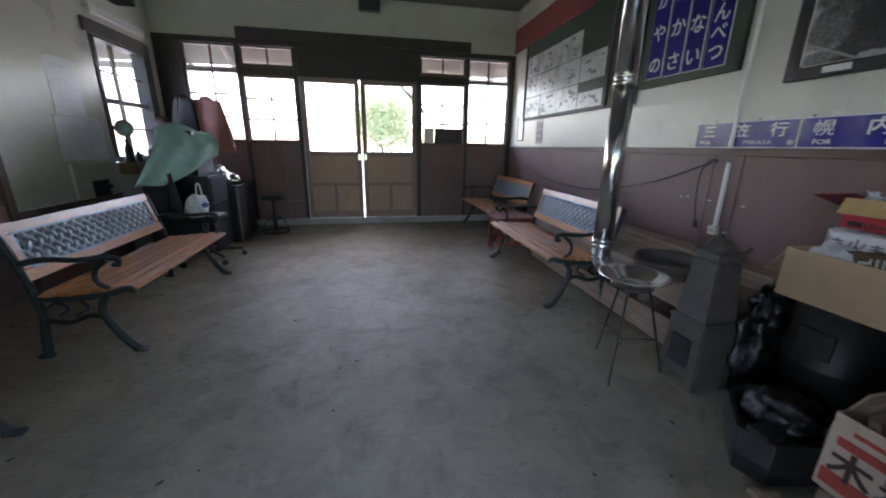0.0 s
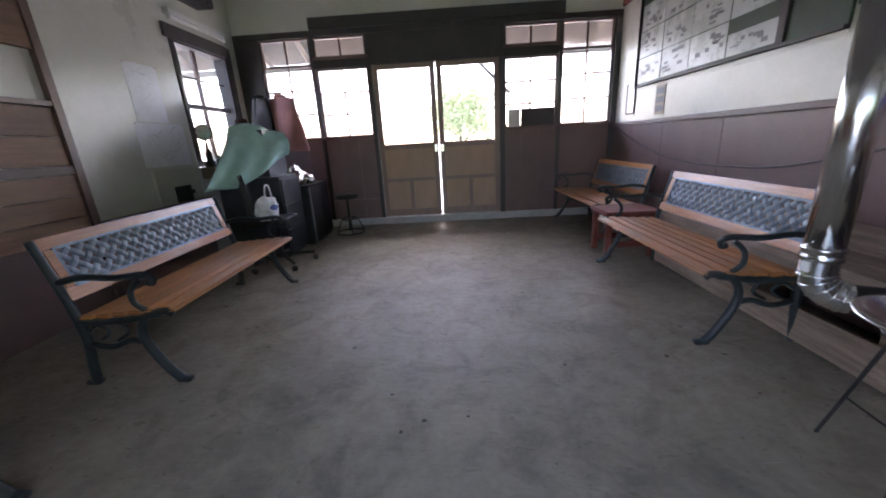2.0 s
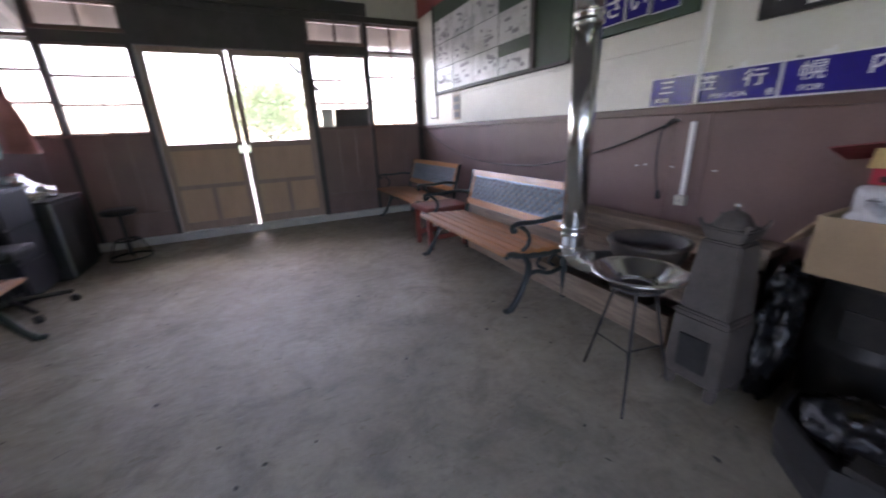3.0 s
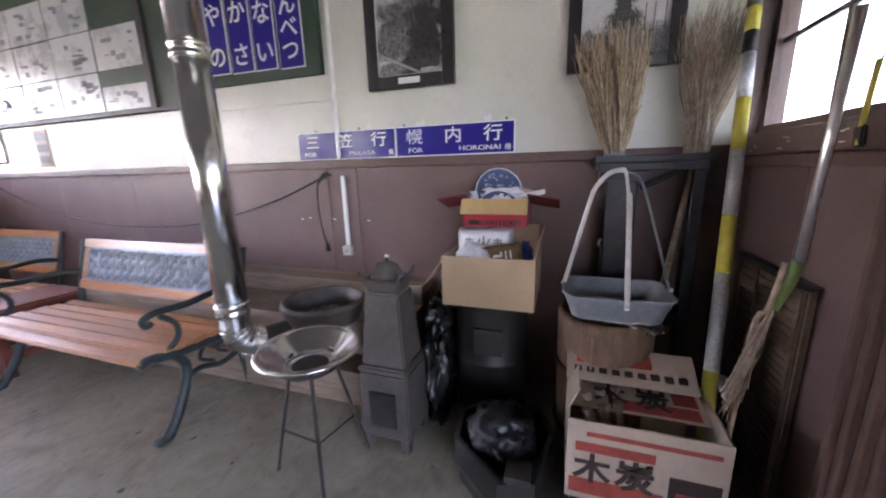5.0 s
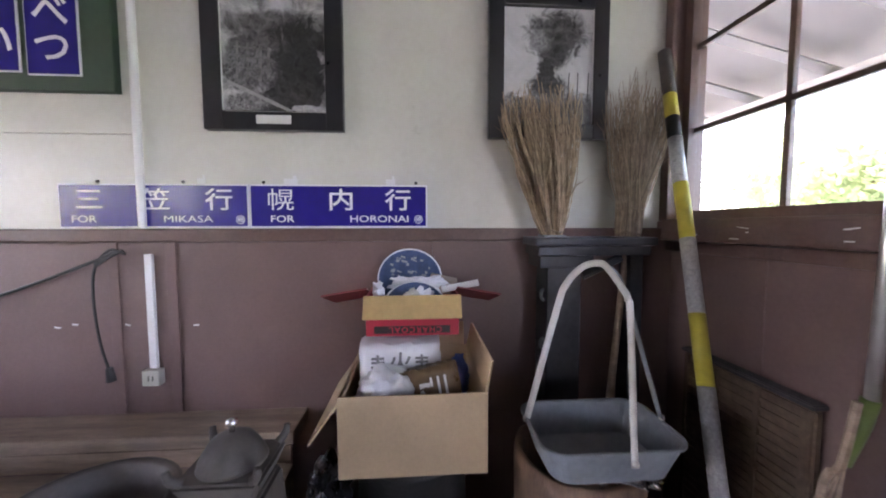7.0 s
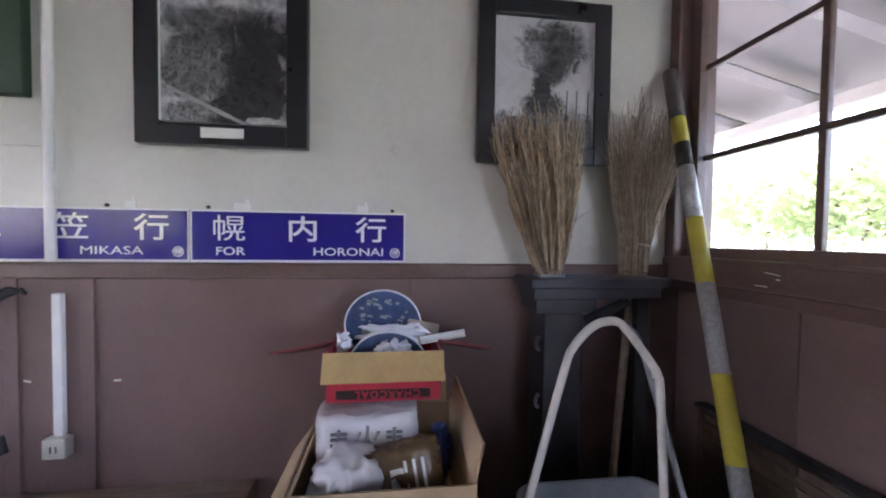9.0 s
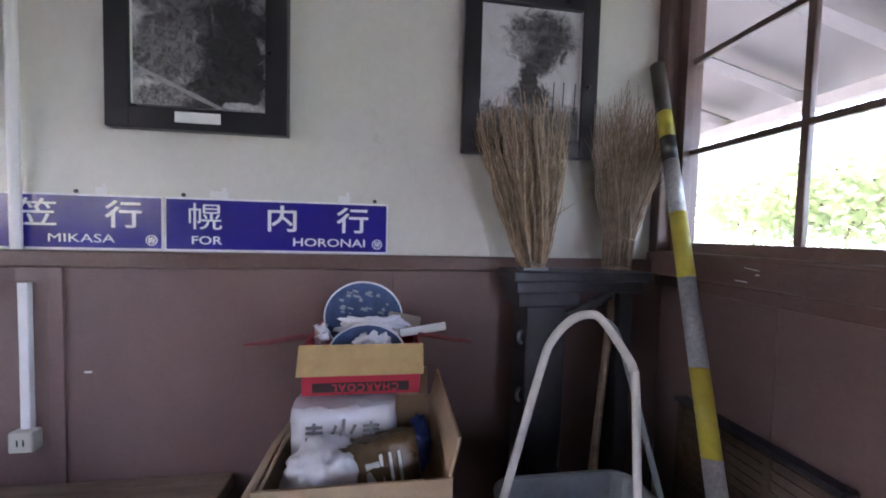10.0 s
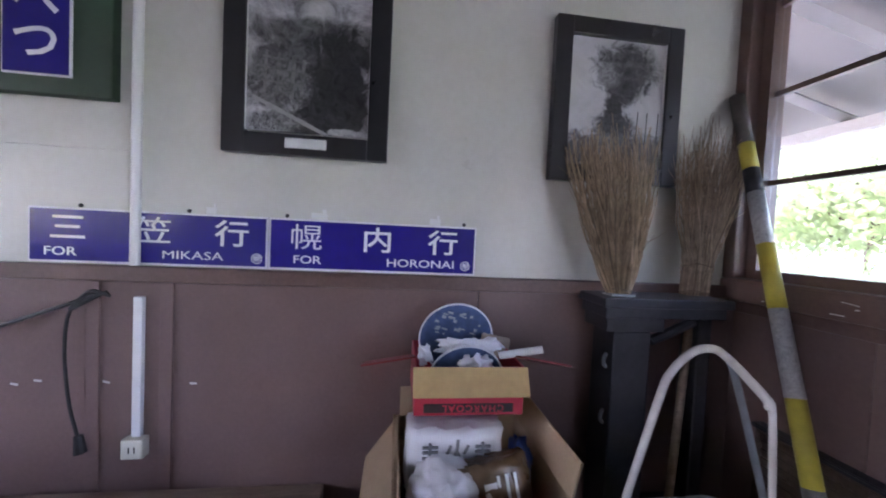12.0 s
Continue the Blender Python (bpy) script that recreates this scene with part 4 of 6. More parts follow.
bm = bmesh.new(); frustum(bm, sx_, sy_, 0.06, 0.36, 0.112, 0.118, 0.102, 0.11); part("body", bm, M_STONE, sv)
bm = bmesh.new(); frustum(bm, sx_, sy_, 0.361, 0.385, 0.112, 0.118, 0.104, 0.11); part("ledge", bm, M_STONE, sv)
bm = bmesh.new(); frustum(bm, sx_, sy_, 0.386, 0.7, 0.092, 0.1, 0.07, 0.076); part("upper_body", bm, M_STONE, sv)
bm = bmesh.new(); frustum(bm, sx_, sy_, 0.701, 0.755, 0.06, 0.066, 0.082, 0.088); part("rim", bm, M_STONE, sv, "flared square rim")
for cx, cy in ((-1, -1), (-1, 1), (1, -1), (1, 1)):
    bm = bmesh.new(); tube(bm, smoothed([(sx_ + cx * 0.064, sy_ + cy * 0.07, 0.752), (sx_ + cx * 0.076, sy_ + cy * 0.082, 0.768), (sx_ + cx * 0.08, sy_ + cy * 0.086, 0.788)]), 0.011, 8, r_end=0.007); part("corner_horn", bm, M_STONE, sv, "upturned corner of the rim", smooth=True)
bm = bmesh.new(); lathe(bm, (sx_, sy_, 0), [(0.07, 0.756), (0.068, 0.764), (0.056, 0.786), (0.042, 0.806), (0.02, 0.818), (0.0015, 0.82)], 24); part("lid", bm, M_STONE, sv, "low domed lid", smooth=True)
bm = bmesh.new(); lathe(bm, (sx_, sy_, 0), [(0.006, 0.818), (0.006, 0.83), (0.012, 0.836), (0.012, 0.845), (0.0015, 0.851)], 14); part("knob", bm, M_DISH, sv, "metal knob", smooth=True)
part("fire_door", B((sx_ - 0.122, sx_ - 0.108, sy_ - 0.06, sy_ + 0.06, 0.12, 0.28), bevel=0.004), M_BLACK, sv, "small iron fire door")
for a in (-1, 1):
    for b in (-1, 1):
        part("foot", B((sx_ + a * 0.09 - 0.02, sx_ + a * 0.09 + 0.02, sy_ + b * 0.09 - 0.02, sy_ + b * 0.09 + 0.02, 0, 0.062), bevel=0.004), M_STONE, sv)

# ---------- black drum, cardboard box with bags, red box with fans ----------
base(0.035, 0.03, 0)
dr = thing("iron_drum_stove", (2.06, 0.95, 0), "black sooty iron drum stove with a small hatch", "stove")
bm = bmesh.new()
lathe(bm, (2.08, 0.95, 0), [(0.165, 0.05), (0.17, 0.06), (0.17, 0.3), (0.176, 0.31), (0.176, 0.33), (0.17, 0.34), (0.165, 0.56), (0.175, 0.575), (0.175, 0.59), (0.0015, 0.592)], 36)
part("drum", bm, M_BLACK, dr, smooth=True)
part("hatch", B((1.896, 1.912, 0.87, 1.0, 0.38, 0.5), bevel=0.005), M_BLACK, dr, "rusty hatch")
for k in range(3):
    a = 2.1 * k
    part("leg", B((2.08 + 0.12 * math.cos(a) - 0.015, 2.08 + 0.12 * math.cos(a) + 0.015, 0.95 + 0.12 * math.sin(a) - 0.015, 0.95 + 0.12 * math.sin(a) + 0.015, 0, 0.055)), M_BLACK, dr)

cb = thing("cardboard_box", (2.07, 0.95, 0.594), "open brown cardboard box with loose flaps, on a drum", "box")
X0, X1, Y0, Y1, Z0, Z1, t = 1.905, 2.3, 0.745, 1.14, 0.596, 0.818, 0.006
part("bottom", B((X0, X1, Y0, Y1, Z0, Z0 + t)), M_CARD, cb)
part("front", B((X0, X0 + t, Y0, Y1, Z0 + t, Z1)), M_CARD, cb)
part("back", B((X1 - t, X1, Y0, Y1, Z0 + t, Z1)), M_CARD, cb)
part("side", B((X0 + t, X1 - t, Y0, Y0 + t, Z0 + t, Z1)), M_CARD, cb)
part("side", B((X0 + t, X1 - t, Y1 - t, Y1, Z0 + t, Z1)), M_CARD, cb)
bm = bmesh.new(); slab(bm, Matrix.Translation((2.1, 1.17, 0.755)) @ Matrix.Rotation(radians(36), 4, "X"), 0.38, 0.006, 0.16); part("flap", bm, M_CARD, cb)
bm = bmesh.new(); slab(bm, Matrix.Translation((2.1, 0.74, 0.86)) @ Matrix.Rotation(radians(12), 4, "X"), 0.38, 0.006, 0.085); part("flap", bm, M_CARD, cb)
bm = bmesh.new(); slab(bm, Matrix.Translation((2.305, 0.94, 0.86)) @ Matrix.Rotation(radians(8), 4, "Y"), 0.006, 0.36, 0.085); part("flap", bm, M_CARD, cb)

def bag(name, at, size, material, label, seed, rough=0.2, base=None):
    bm = bmesh.new()
    lump(bm, at, size, seed, rough, 4)
    for v in bm.verts:
        d = v.co - Vector(at)
        v.co += Vector((noise.noise(d * 45), noise.noise(d * 45 + Vector((5, 0, 0))), noise.noise(d * 45 + Vector((0, 9, 0))))) * 0.012
        w_ = abs(noise.noise(d * 30 + Vector((seed, 2, 0)))) * 0.018
        v.co -= d.normalized() * w_
        if base is not None and v.co.z < base:
            v.co.z = base
    for f in bm.faces:
        f.smooth = True
    return solid(name, bm, material, label, "bag")


bag("plastic_bag", (2.0, 1.02, 0.77), (0.075, 0.085, 0.09), M_BAG, "crumpled white plastic bag in the cardboard box", 2, 0.25, 0.69)
wb = thing("charcoal_bag", (2.1, 0.98, 0.604), "white plastic bag printed with grey characters", "bag")
bm = bmesh.new()
r = bmesh.ops.create_cube(bm, size=1)
bmesh.ops.subdivide_edges(bm, edges=bm.edges, cuts=9, use_grid_fill=True)
for v in bm.verts:
    d = v.co.copy()
    q = Vector((d.x * 0.1 * (1 - 0.5 * abs(d.y) ** 2), d.y * 0.24, d.z * 0.3))
    v.co = Vector((2.1, 0.985, 0.757)) + q + Vector((noise.noise(d * 9), noise.noise(d * 9 + Vector((3, 0, 0))), noise.noise(d * 9 + Vector((0, 3, 0))))) * 0.012
part("bag", bm, M_BAG, wb, smooth=True)
for i, y in enumerate((1.05, 0.985, 0.92)):
    bars = bmesh.new()
    for z in (0.842, 0.856, 0.868):
        box(bars, 2.035, 2.0395, y - 0.02, y + 0.018, z - 0.003, z + 0.003)
    box(bars, 2.0352, 2.0397, y - 0.004, y + 0.003, 0.835, 0.878)
    if i == 1:
        bars.clear()
        me = words("火", 0.07, Matrix.Translation((2.036, y + 0.032, 0.828)) @ Matrix(((0, 0, -1, 0), (-1, 0, 0, 0), (0, 1, 0, 0), (0, 0, 0, 1))), 0.001)
        bars.from_mesh(me)
        bpy.data.meshes.remove(me)
    part("print", bars, M_INK, wb, "grey printed character")
sb = thing("snack_bag", (2.0, 0.87, 0.604), "brown foil bag with pale stripes", "bag")
bm = bmesh.new()
r = bmesh.ops.create_cube(bm, size=1)
bmesh.ops.subdivide_edges(bm, edges=bm.edges, cuts=11, use_grid_fill=True)
lay = Matrix.Translation((2.0, 0.895, 0.735)) @ Matrix.Rotation(radians(14), 4, "Y") @ Matrix.Rotation(radians(-10), 4, "X")
for v in bm.verts:
    d = v.co.copy()
    q = Vector((d.x * 0.07 * (1.15 - 1.6 * d.y ** 2) * (1.1 - 1.2 * d.z ** 2), d.y * 0.19, d.z * 0.23))
    v.co = lay @ (q + Vector((noise.noise(d * 7), noise.noise(d * 8 + Vector((3, 0, 0))), noise.noise(d * 8 + Vector((0, 3, 0))))) * 0.011)
part("bag", bm, M_BROWNBAG, sb, smooth=True)
bm = bmesh.new()
for k in range(4):
    slab(bm, lay @ Matrix.Translation((-0.0425, -0.055 + 0.02 * k, 0.05)), 0.002, 0.007 if k != 3 else 0.03, 0.075 if k != 3 else 0.05)
part("print", bm, M_PAPER, sb, "pale printed stripes")
bag("blue_packet", (2.1, 0.8, 0.78), (0.05, 0.03, 0.07), M_BLUE, "blue plastic packet in the cardboard box", 5, 0.3)

base(0.067, 0.02, 0.014)
rb = thing("red_box", (2.17, 0.955, 0.905), "red charcoal carton with a yellow inner flap, lying open", "box")
rx0, rx1, ry0, ry1, rz0, rz1 = 2.06, 2.3, 0.812, 1.1, 0.905, 1.03
part("bottom", B((rx0, rx1, ry0, ry1, rz0, rz0 + 0.005)), M_RED, rb)
part("front", B((rx0, rx0 + 0.005, ry0, ry1, rz0 + 0.005, rz1)), M_RED, rb)
part("back", B((rx1 - 0.005, rx1, ry0, ry1, rz0 + 0.005, rz1)), M_RED, rb)
part("side", B((rx0 + 0.005, rx1 - 0.005, ry0, ry0 + 0.005, rz0 + 0.005, rz1)), M_RED, rb)
part("side", B((rx0 + 0.005, rx1 - 0.005, ry1 - 0.005, ry1, rz0 + 0.005, rz1)), M_RED, rb)
bm = bmesh.new(); slab(bm, Matrix.Translation((2.042, 0.956, 0.999)) @ Matrix.Rotation(radians(24), 4, "Y"), 0.005, 0.3, 0.073); part("flap", bm, M_CARD_Y, rb, "yellow cardboard flap folded forward")
bm = bmesh.new(); slab(bm, Matrix.Translation((2.17, 1.168, 1.012)) @ Matrix.Rotation(radians(17), 4, "Y") @ Matrix.Rotation(radians(-9), 4, "X"), 0.2, 0.14, 0.005); part("flap", bm, M_REDDARK, rb)
bm = bmesh.new(); slab(bm, Matrix.Translation((2.17, 0.745, 1.012)) @ Matrix.Rotation(radians(17), 4, "Y") @ Matrix.Rotation(radians(10), 4, "X"), 0.2, 0.14, 0.005); part("flap", bm, M_REDDARK, rb)
part("band", B((2.0555, 2.0598, 0.84, 1.075, 0.914, 0.936)), M_CARTON_INK, rb, "dark printed band")
me = words("CHARCOAL", 0.026, Matrix.Translation((2.0545, 0.865, 0.934)) @ Matrix(((0, 0, -1, 0), (1, 0, 0, 0), (0, -1, 0, 0), (0, 0, 0, 1))), 0.0004, spacing=1.25)
me.transform(Matrix.Translation(-ORG[rb]))
mesh_part("lettering", me, M_RED, rb, "CHARCOAL printed upside down")

fan = thing("round_fan", (2.24, 0.97, 0.915), "blue printed round paper fan with a white rim", "fan")
def disc(bm, c, r, tilt, th=0.003, yaw=0):
    m = Matrix.Translation(c) @ Matrix.Rotation(yaw, 4, "Z") @ Matrix.Rotation(radians(90) + tilt, 4, "Y")
    r_ = bmesh.ops.create_cone(bm, cap_ends=True, segments=40, radius1=r, radius2=r, depth=th)
    for v in r_["verts"]:
        v.co.x *= 1.0
    bmesh.ops.transform(bm, matrix=m, verts=r_["verts"])
    return m
bm = bmesh.new(); fm = disc(bm, (2.245, 0.968, 1.055), 0.112, radians(-14)); part("face", bm, M_FANBLUE, fan)
bm = bmesh.new(); tube(bm, [fm @ Vector((0.113 * math.cos(a), 0.113 * math.sin(a), 0)) for a in [k * math.pi / 20 for k in range(41)]], 0.003, 6); part("rim", bm, M_BAG, fan, "white rim")
bm = bmesh.new()
rnd = random.Random(6)
for k in range(40):
    a_, b_ = rnd.uniform(-0.085, 0.06), rnd.uniform(-0.07, 0.07)
    slab(bm, fm @ Matrix.Translation((a_, b_, -0.0024)) @ Matrix.Rotation(0.3, 4, "Z"), rnd.uniform(0.003, 0.011), rnd.uniform(0.006, 0.02), 0.001)
part("print", bm, M_PHOTO_SKY, fan, "pale printed picture and lines")
part("handle", B((2.24, 2.25, 0.96, 0.972, 0.912, 0.98)), M_BAG, fan)
fan2 = thing("round_fan", (2.15, 0.95, 0.915), "blue and white paper fan lying low in the carton", "fan")
bm = bmesh.new(); fm = disc(bm, (2.155, 0.95, 0.965), 0.105, radians(-18)); part("face", bm, M_FANBLUE, fan2)
bm = bmesh.new(); tube(bm, [fm @ Vector((0.106 * math.cos(a), 0.106 * math.sin(a), 0)) for a in [k * math.pi / 20 for k in range(41)]], 0.003, 6); part("rim", bm, M_BAG, fan2, "white rim")
bag("crumpled_paper", (2.11, 0.935, 1.02), (0.03, 0.045, 0.025), M_BAG, "crumpled white paper on the red carton", 12, 0.5)
bag("crumpled_wrap", (2.15, 1.07, 1.035), (0.03, 0.02, 0.028), M_BAG, "crumpled clear wrapping in the red carton", 14, 0.5)
bag("clear_wrap", (2.17, 0.93, 1.05), (0.025, 0.09, 0.026), M_BAG, "crumpled clear wrapping lying over the fans", 15, 0.6)
bm = bmesh.new(); tube(bm, [(2.14, 0.86, 1.035), (2.12, 0.74, 1.06)], 0.011, 10, flat=0.6); solid("rolled_paper", bm, M_PAPER, "white rolled leaflet sticking out of the carton", "paper")
bm = bmesh.new(); slab(bm, pose(2.22, 0.85, 1.045, 14, 10, 15), 0.012, 0.1, 0.05, 0.003); slab(bm, pose(2.205, 0.86, 1.035, 8, 4, 20), 0.01, 0.08, 0.05, 0.003); solid("folded_newspaper", bm, M_CARTON, "greyish folded newspaper in the carton", "newspaper")


base(0.02, -0.02, 0.012)
# ---------- corner: dark stand, brooms, scuttle, basket, poles ----------
sd = thing("wooden_stand", (2.2, 0.36, 0), "black painted old wooden stand in the corner", "stand")
part("top", B((2.2, 2.365, 0.14, 0.578, 1.178, 1.207), bevel=0.006), M_BLACKWOOD, sd)
part("moulding", B((2.214, 2.36, 0.155, 0.565, 1.143, 1.177), bevel=0.005), M_BLACKWOOD, sd)
part("frieze", B((2.224, 2.36, 0.36, 0.553, 1.1, 1.142), bevel=0.004), M_BLACKWOOD, sd)
part("leg_panel", B((2.23, 2.35, 0.4, 0.525, 0.03, 1.099), bevel=0.006), M_BLACKWOOD, sd)
part("foot", B((2.21, 2.365, 0.38, 0.545, 0.0, 0.029), bevel=0.004), M_BLACKWOOD, sd)
part("leg_panel", B((2.28, 2.36, 0.14, 0.19, 0.0, 1.142), bevel=0.006), M_BLACKWOOD, sd)
bm = bmesh.new()
tube(bm, smoothed([(2.24, 0.395, 1.07), (2.235, 0.34, 1.095), (2.23, 0.26, 1.135)]), 0.016, 8)
part("bracket", bm, M_BLACKWOOD, sd)
for z in (1.02, 0.84):
    bm = bmesh.new()
    tube(bm, smoothed([(2.26, 0.527, z), (2.255, 0.538, z - 0.01), (2.255, 0.538, z - 0.03), (2.26, 0.527, z - 0.04)]), 0.006, 8)
    part("pull", bm, M_GALV, sd, "worn metal pull")
part("shelf_rail", B((2.13, 2.3, 0.222, 0.418, 0.5, 0.53)), M_BLACKWOOD, sd)


def broom(base, h, r0, r1, lean, swell, sweep, material, seed, label, handle=None, n=330, tied=(0.012, 0.1)):
    """Upturned bundle of kinked twigs; swell: height up to which it stays bound."""
    rnd = random.Random(seed)
    th = thing("broom", base, label, "broom", "upturned brooms")
    bx, by, bz = base
    bm = bmesh.new()

    def spot(a, q, f, drift):
        g = max(0.0, (f - swell) / (1 - swell))
        w = 1 - (1 - g) ** 1.7
        return Vector((bx + lean[0] * f + math.cos(a) * q * (r0 * 0.75 + (r1[0] - r0 * 0.75) * w), by + lean[1] * f + sweep * g ** 3 + math.sin(a) * q * (r0 + (r1[1] - r0) * w), bz + f * h)) + drift * g

    def inside(p):
        return Vector((min(p.x, 2.392), max(p.y, 0.02), p.z))
    for i in range(n):
        a = rnd.uniform(0, 2 * math.pi)
        q = math.sqrt(rnd.random()) * (1.12 if rnd.random() < 0.06 else 1)
        top = rnd.triangular(0.55, 1.0, 0.86) * (1 - 0.1 * q)
        a2 = a + rnd.gauss(0, 0.35)
        drift = Vector((rnd.gauss(0, 0.012), rnd.gauss(0, 0.02), 0))
        pts = []
        for k in range(7):
            f = top * k / 6
            c = spot(a + (a2 - a) * k / 6, q, f, drift)
            if k:
                c += Vector((rnd.gauss(0, 0.005), rnd.gauss(0, 0.0075), 0)) * (0.4 + f)
            pts.append(inside(c))
        tube(bm, pts, rnd.uniform(0.0018, 0.0042), 4, cap=False, r_end=0.001)
        for t_ in range(rnd.choice((0, 1, 1, 2))):
            k = rnd.randint(2, 5)
            c = pts[k]
            d = Vector((rnd.gauss(0, 0.018), rnd.gauss(0, 0.026), rnd.uniform(0.03, 0.09)))
            tube(bm, [c, inside(c + d * 0.5 + Vector((0, rnd.gauss(0, 0.005), 0))), inside(c + d)], 0.0013, 3, cap=False, r_end=0.0005)
    tagged(part("bristle", bm, material, th), kind="stuff")
    for z in tied:
        bm = bmesh.new()
        rr = r0 * 1.06
        tube(bm, [(bx + lean[0] * z / h + 0.78 * rr * math.cos(a), by + lean[1] * z / h + rr * math.sin(a), bz + z + 0.004 * math.sin(3 * a)) for a in [k * math.pi / 10 for k in range(21)]], 0.0028, 6)
        part("binding", bm, M_STRAW2, th)
    if handle:
        bm = bmesh.new()
        tube(bm, [handle, (bx, by, bz + 0.02)], 0.013, 10)
        part("handle", bm, M_OLDWOOD, th)
    return th


base(0, 0, 0.012)
twig = broom((2.28, 0.48, 1.216), 0.58, 0.038, (0.1, 0.165), (0.03, 0.05), 0.0, 0.0, M_STRAW, 21, "dry tan twig broom standing upturned on the stand", n=270, tied=(0.012,))
part("ferrule", B((2.25, 2.31, 0.44, 0.52, 1.2075, 1.216), bevel=0.003), M_GALV, twig)
broom((2.345, 0.16, 1.16), 0.7, 0.044, (0.05, 0.15), (-0.02, -0.03), 0.22, -0.02, M_STRAW2, 22, "grey-brown twig broom leaning upturned behind the stand", handle=(2.23, 0.33, 0.0), n=270, tied=(0.06, 0.15))

base(0, 0.03, 0)
tb = thing("wooden_tub", (2.0, 0.47, 0), "weathered brown wooden tub with an uneven rim", "tub")
bm = bmesh.new()
lathe(bm, (2.0, 0.47, 0), [(0.155, 0.0), (0.168, 0.06), (0.176, 0.3), (0.18, 0.58), (0.178, 0.615), (0.162, 0.617), (0.158, 0.58), (0.15, 0.03), (0.0015, 0.03)], 48)
for v in bm.verts:
    d = v.co - Vector((2.0, 0.47, 0))
    if d.xy.length > 0.1:
        a = math.atan2(d.y, d.x)
        w = 0.006 * noise.noise(Vector((math.cos(a) * 2, math.sin(a) * 2, v.co.z * 3)))
        v.co += Vector((math.cos(a), math.sin(a), 0)) * w
        if v.co.z > 0.5:
            v.co.z += 0.012 * noise.noise(Vector((math.cos(a) * 3, math.sin(a) * 3, 0)))
part("shell", bm, M_TUB, tb, smooth=True)
for z in (0.12, 0.4):
    bm = bmesh.new()
    tube(bm, [(2.0 + (0.178 + 0.012 * z) * math.cos(k * math.pi / 24), 0.47 + (0.178 + 0.012 * z) * math.sin(k * math.pi / 24), z) for k in range(49)], 0.004, 6, cap=False, flat=2.0)
    part("hoop", bm, M_BLACK, tb)
part("seam", B((1.806, 1.822, 0.525, 0.533, 0.02, 0.575)), M_TUB, tb, "raised seam strip")
bag("foil_wrap", (1.92, 0.36, 0.6), (0.07, 0.07, 0.025), M_DISH, "crumpled silver foil on the basket rim", 31, 0.5)

base(-0.03, 0.02, 0.02)
bag("foil_wrap", (1.9, 0.44, 0.62), (0.05, 0.1, 0.018), M_DISH, "crumpled silver foil under the scuttle", 33, 0.6)
sc = thing("coal_scuttle", (1.95, 0.46, 0.6), "galvanised coal scuttle with a tall strap handle", "scuttle")
def rounded(cx, cy, a, b, r, z, n=6):
    out = []
    for qx, qy, s in ((1, 1, 0), (-1, 1, 90), (-1, -1, 180), (1, -1, 270)):
        for k in range(n + 1):
            t_ = radians(s + 90 * k / n)
            out.append((cx + qx * (a - r) + r * math.cos(t_), cy + qy * (b - r) + r * math.sin(t_), z))
    return out
bm = bmesh.new()
loops = [rounded(1.95, 0.465, 0.1, 0.15, 0.05, 0.622), rounded(1.95, 0.465, 0.125, 0.178, 0.055, 0.71), rounded(1.95, 0.465, 0.121, 0.174, 0.052, 0.71), rounded(1.95, 0.465, 0.097, 0.147, 0.048, 0.628)]
vl = [[bm.verts.new(p) for p in l] for l in loops]
for a, b in zip(vl, vl[1:]):
    for k in range(len(a)):
        bm.faces.new((a[k], a[(k + 1) % len(a)], b[(k + 1) % len(a)], b[k]))
bm.faces.new(vl[0]); bm.faces.new(vl[-1])
part("pan", bm, M_GALV, sc)
bm = bmesh.new()
tube(bm, rounded(1.95, 0.465, 0.127, 0.18, 0.056, 0.712) + [rounded(1.95, 0.465, 0.127, 0.18, 0.056, 0.712)[0]], 0.005, 6, cap=False)
part("rolled_rim", bm, M_GALV, sc)
bm = bmesh.new()
tube(bm, smoothed([(1.819, 0.44, 0.68), (1.826, 0.458, 1.03), (1.83, 0.463, 1.07), (1.838, 0.465, 1.087), (1.92, 0.462, 1.132), (1.951, 0.47, 1.143), (1.96, 0.51, 1.132), (1.968, 0.55, 1.085), (1.975, 0.57, 1.02), (1.99, 0.642, 0.715)], 5), 0.0034, 8, flat=2.6)
part("handle", bm, M_BARE, sc, "worn cream metal strap handle", smooth=True)
bm = bmesh.new()
tube(bm, smoothed([(1.945, 0.468, 1.139), (1.965, 0.42, 1.12), (1.965, 0.385, 1.05), (1.95, 0.288, 0.722)], 5), 0.003, 8, flat=3)
part("stay", bm, M_GALV, sc)
for p in ((1.815, 0.44, 0.69), (1.99, 0.646, 0.71), (1.95, 0.284, 0.722)):
    bm = bmesh.new(); lump(bm, p, (0.008, 0.008, 0.008), 1, 0, 2); part("rivet", bm, M_BARE, sc)

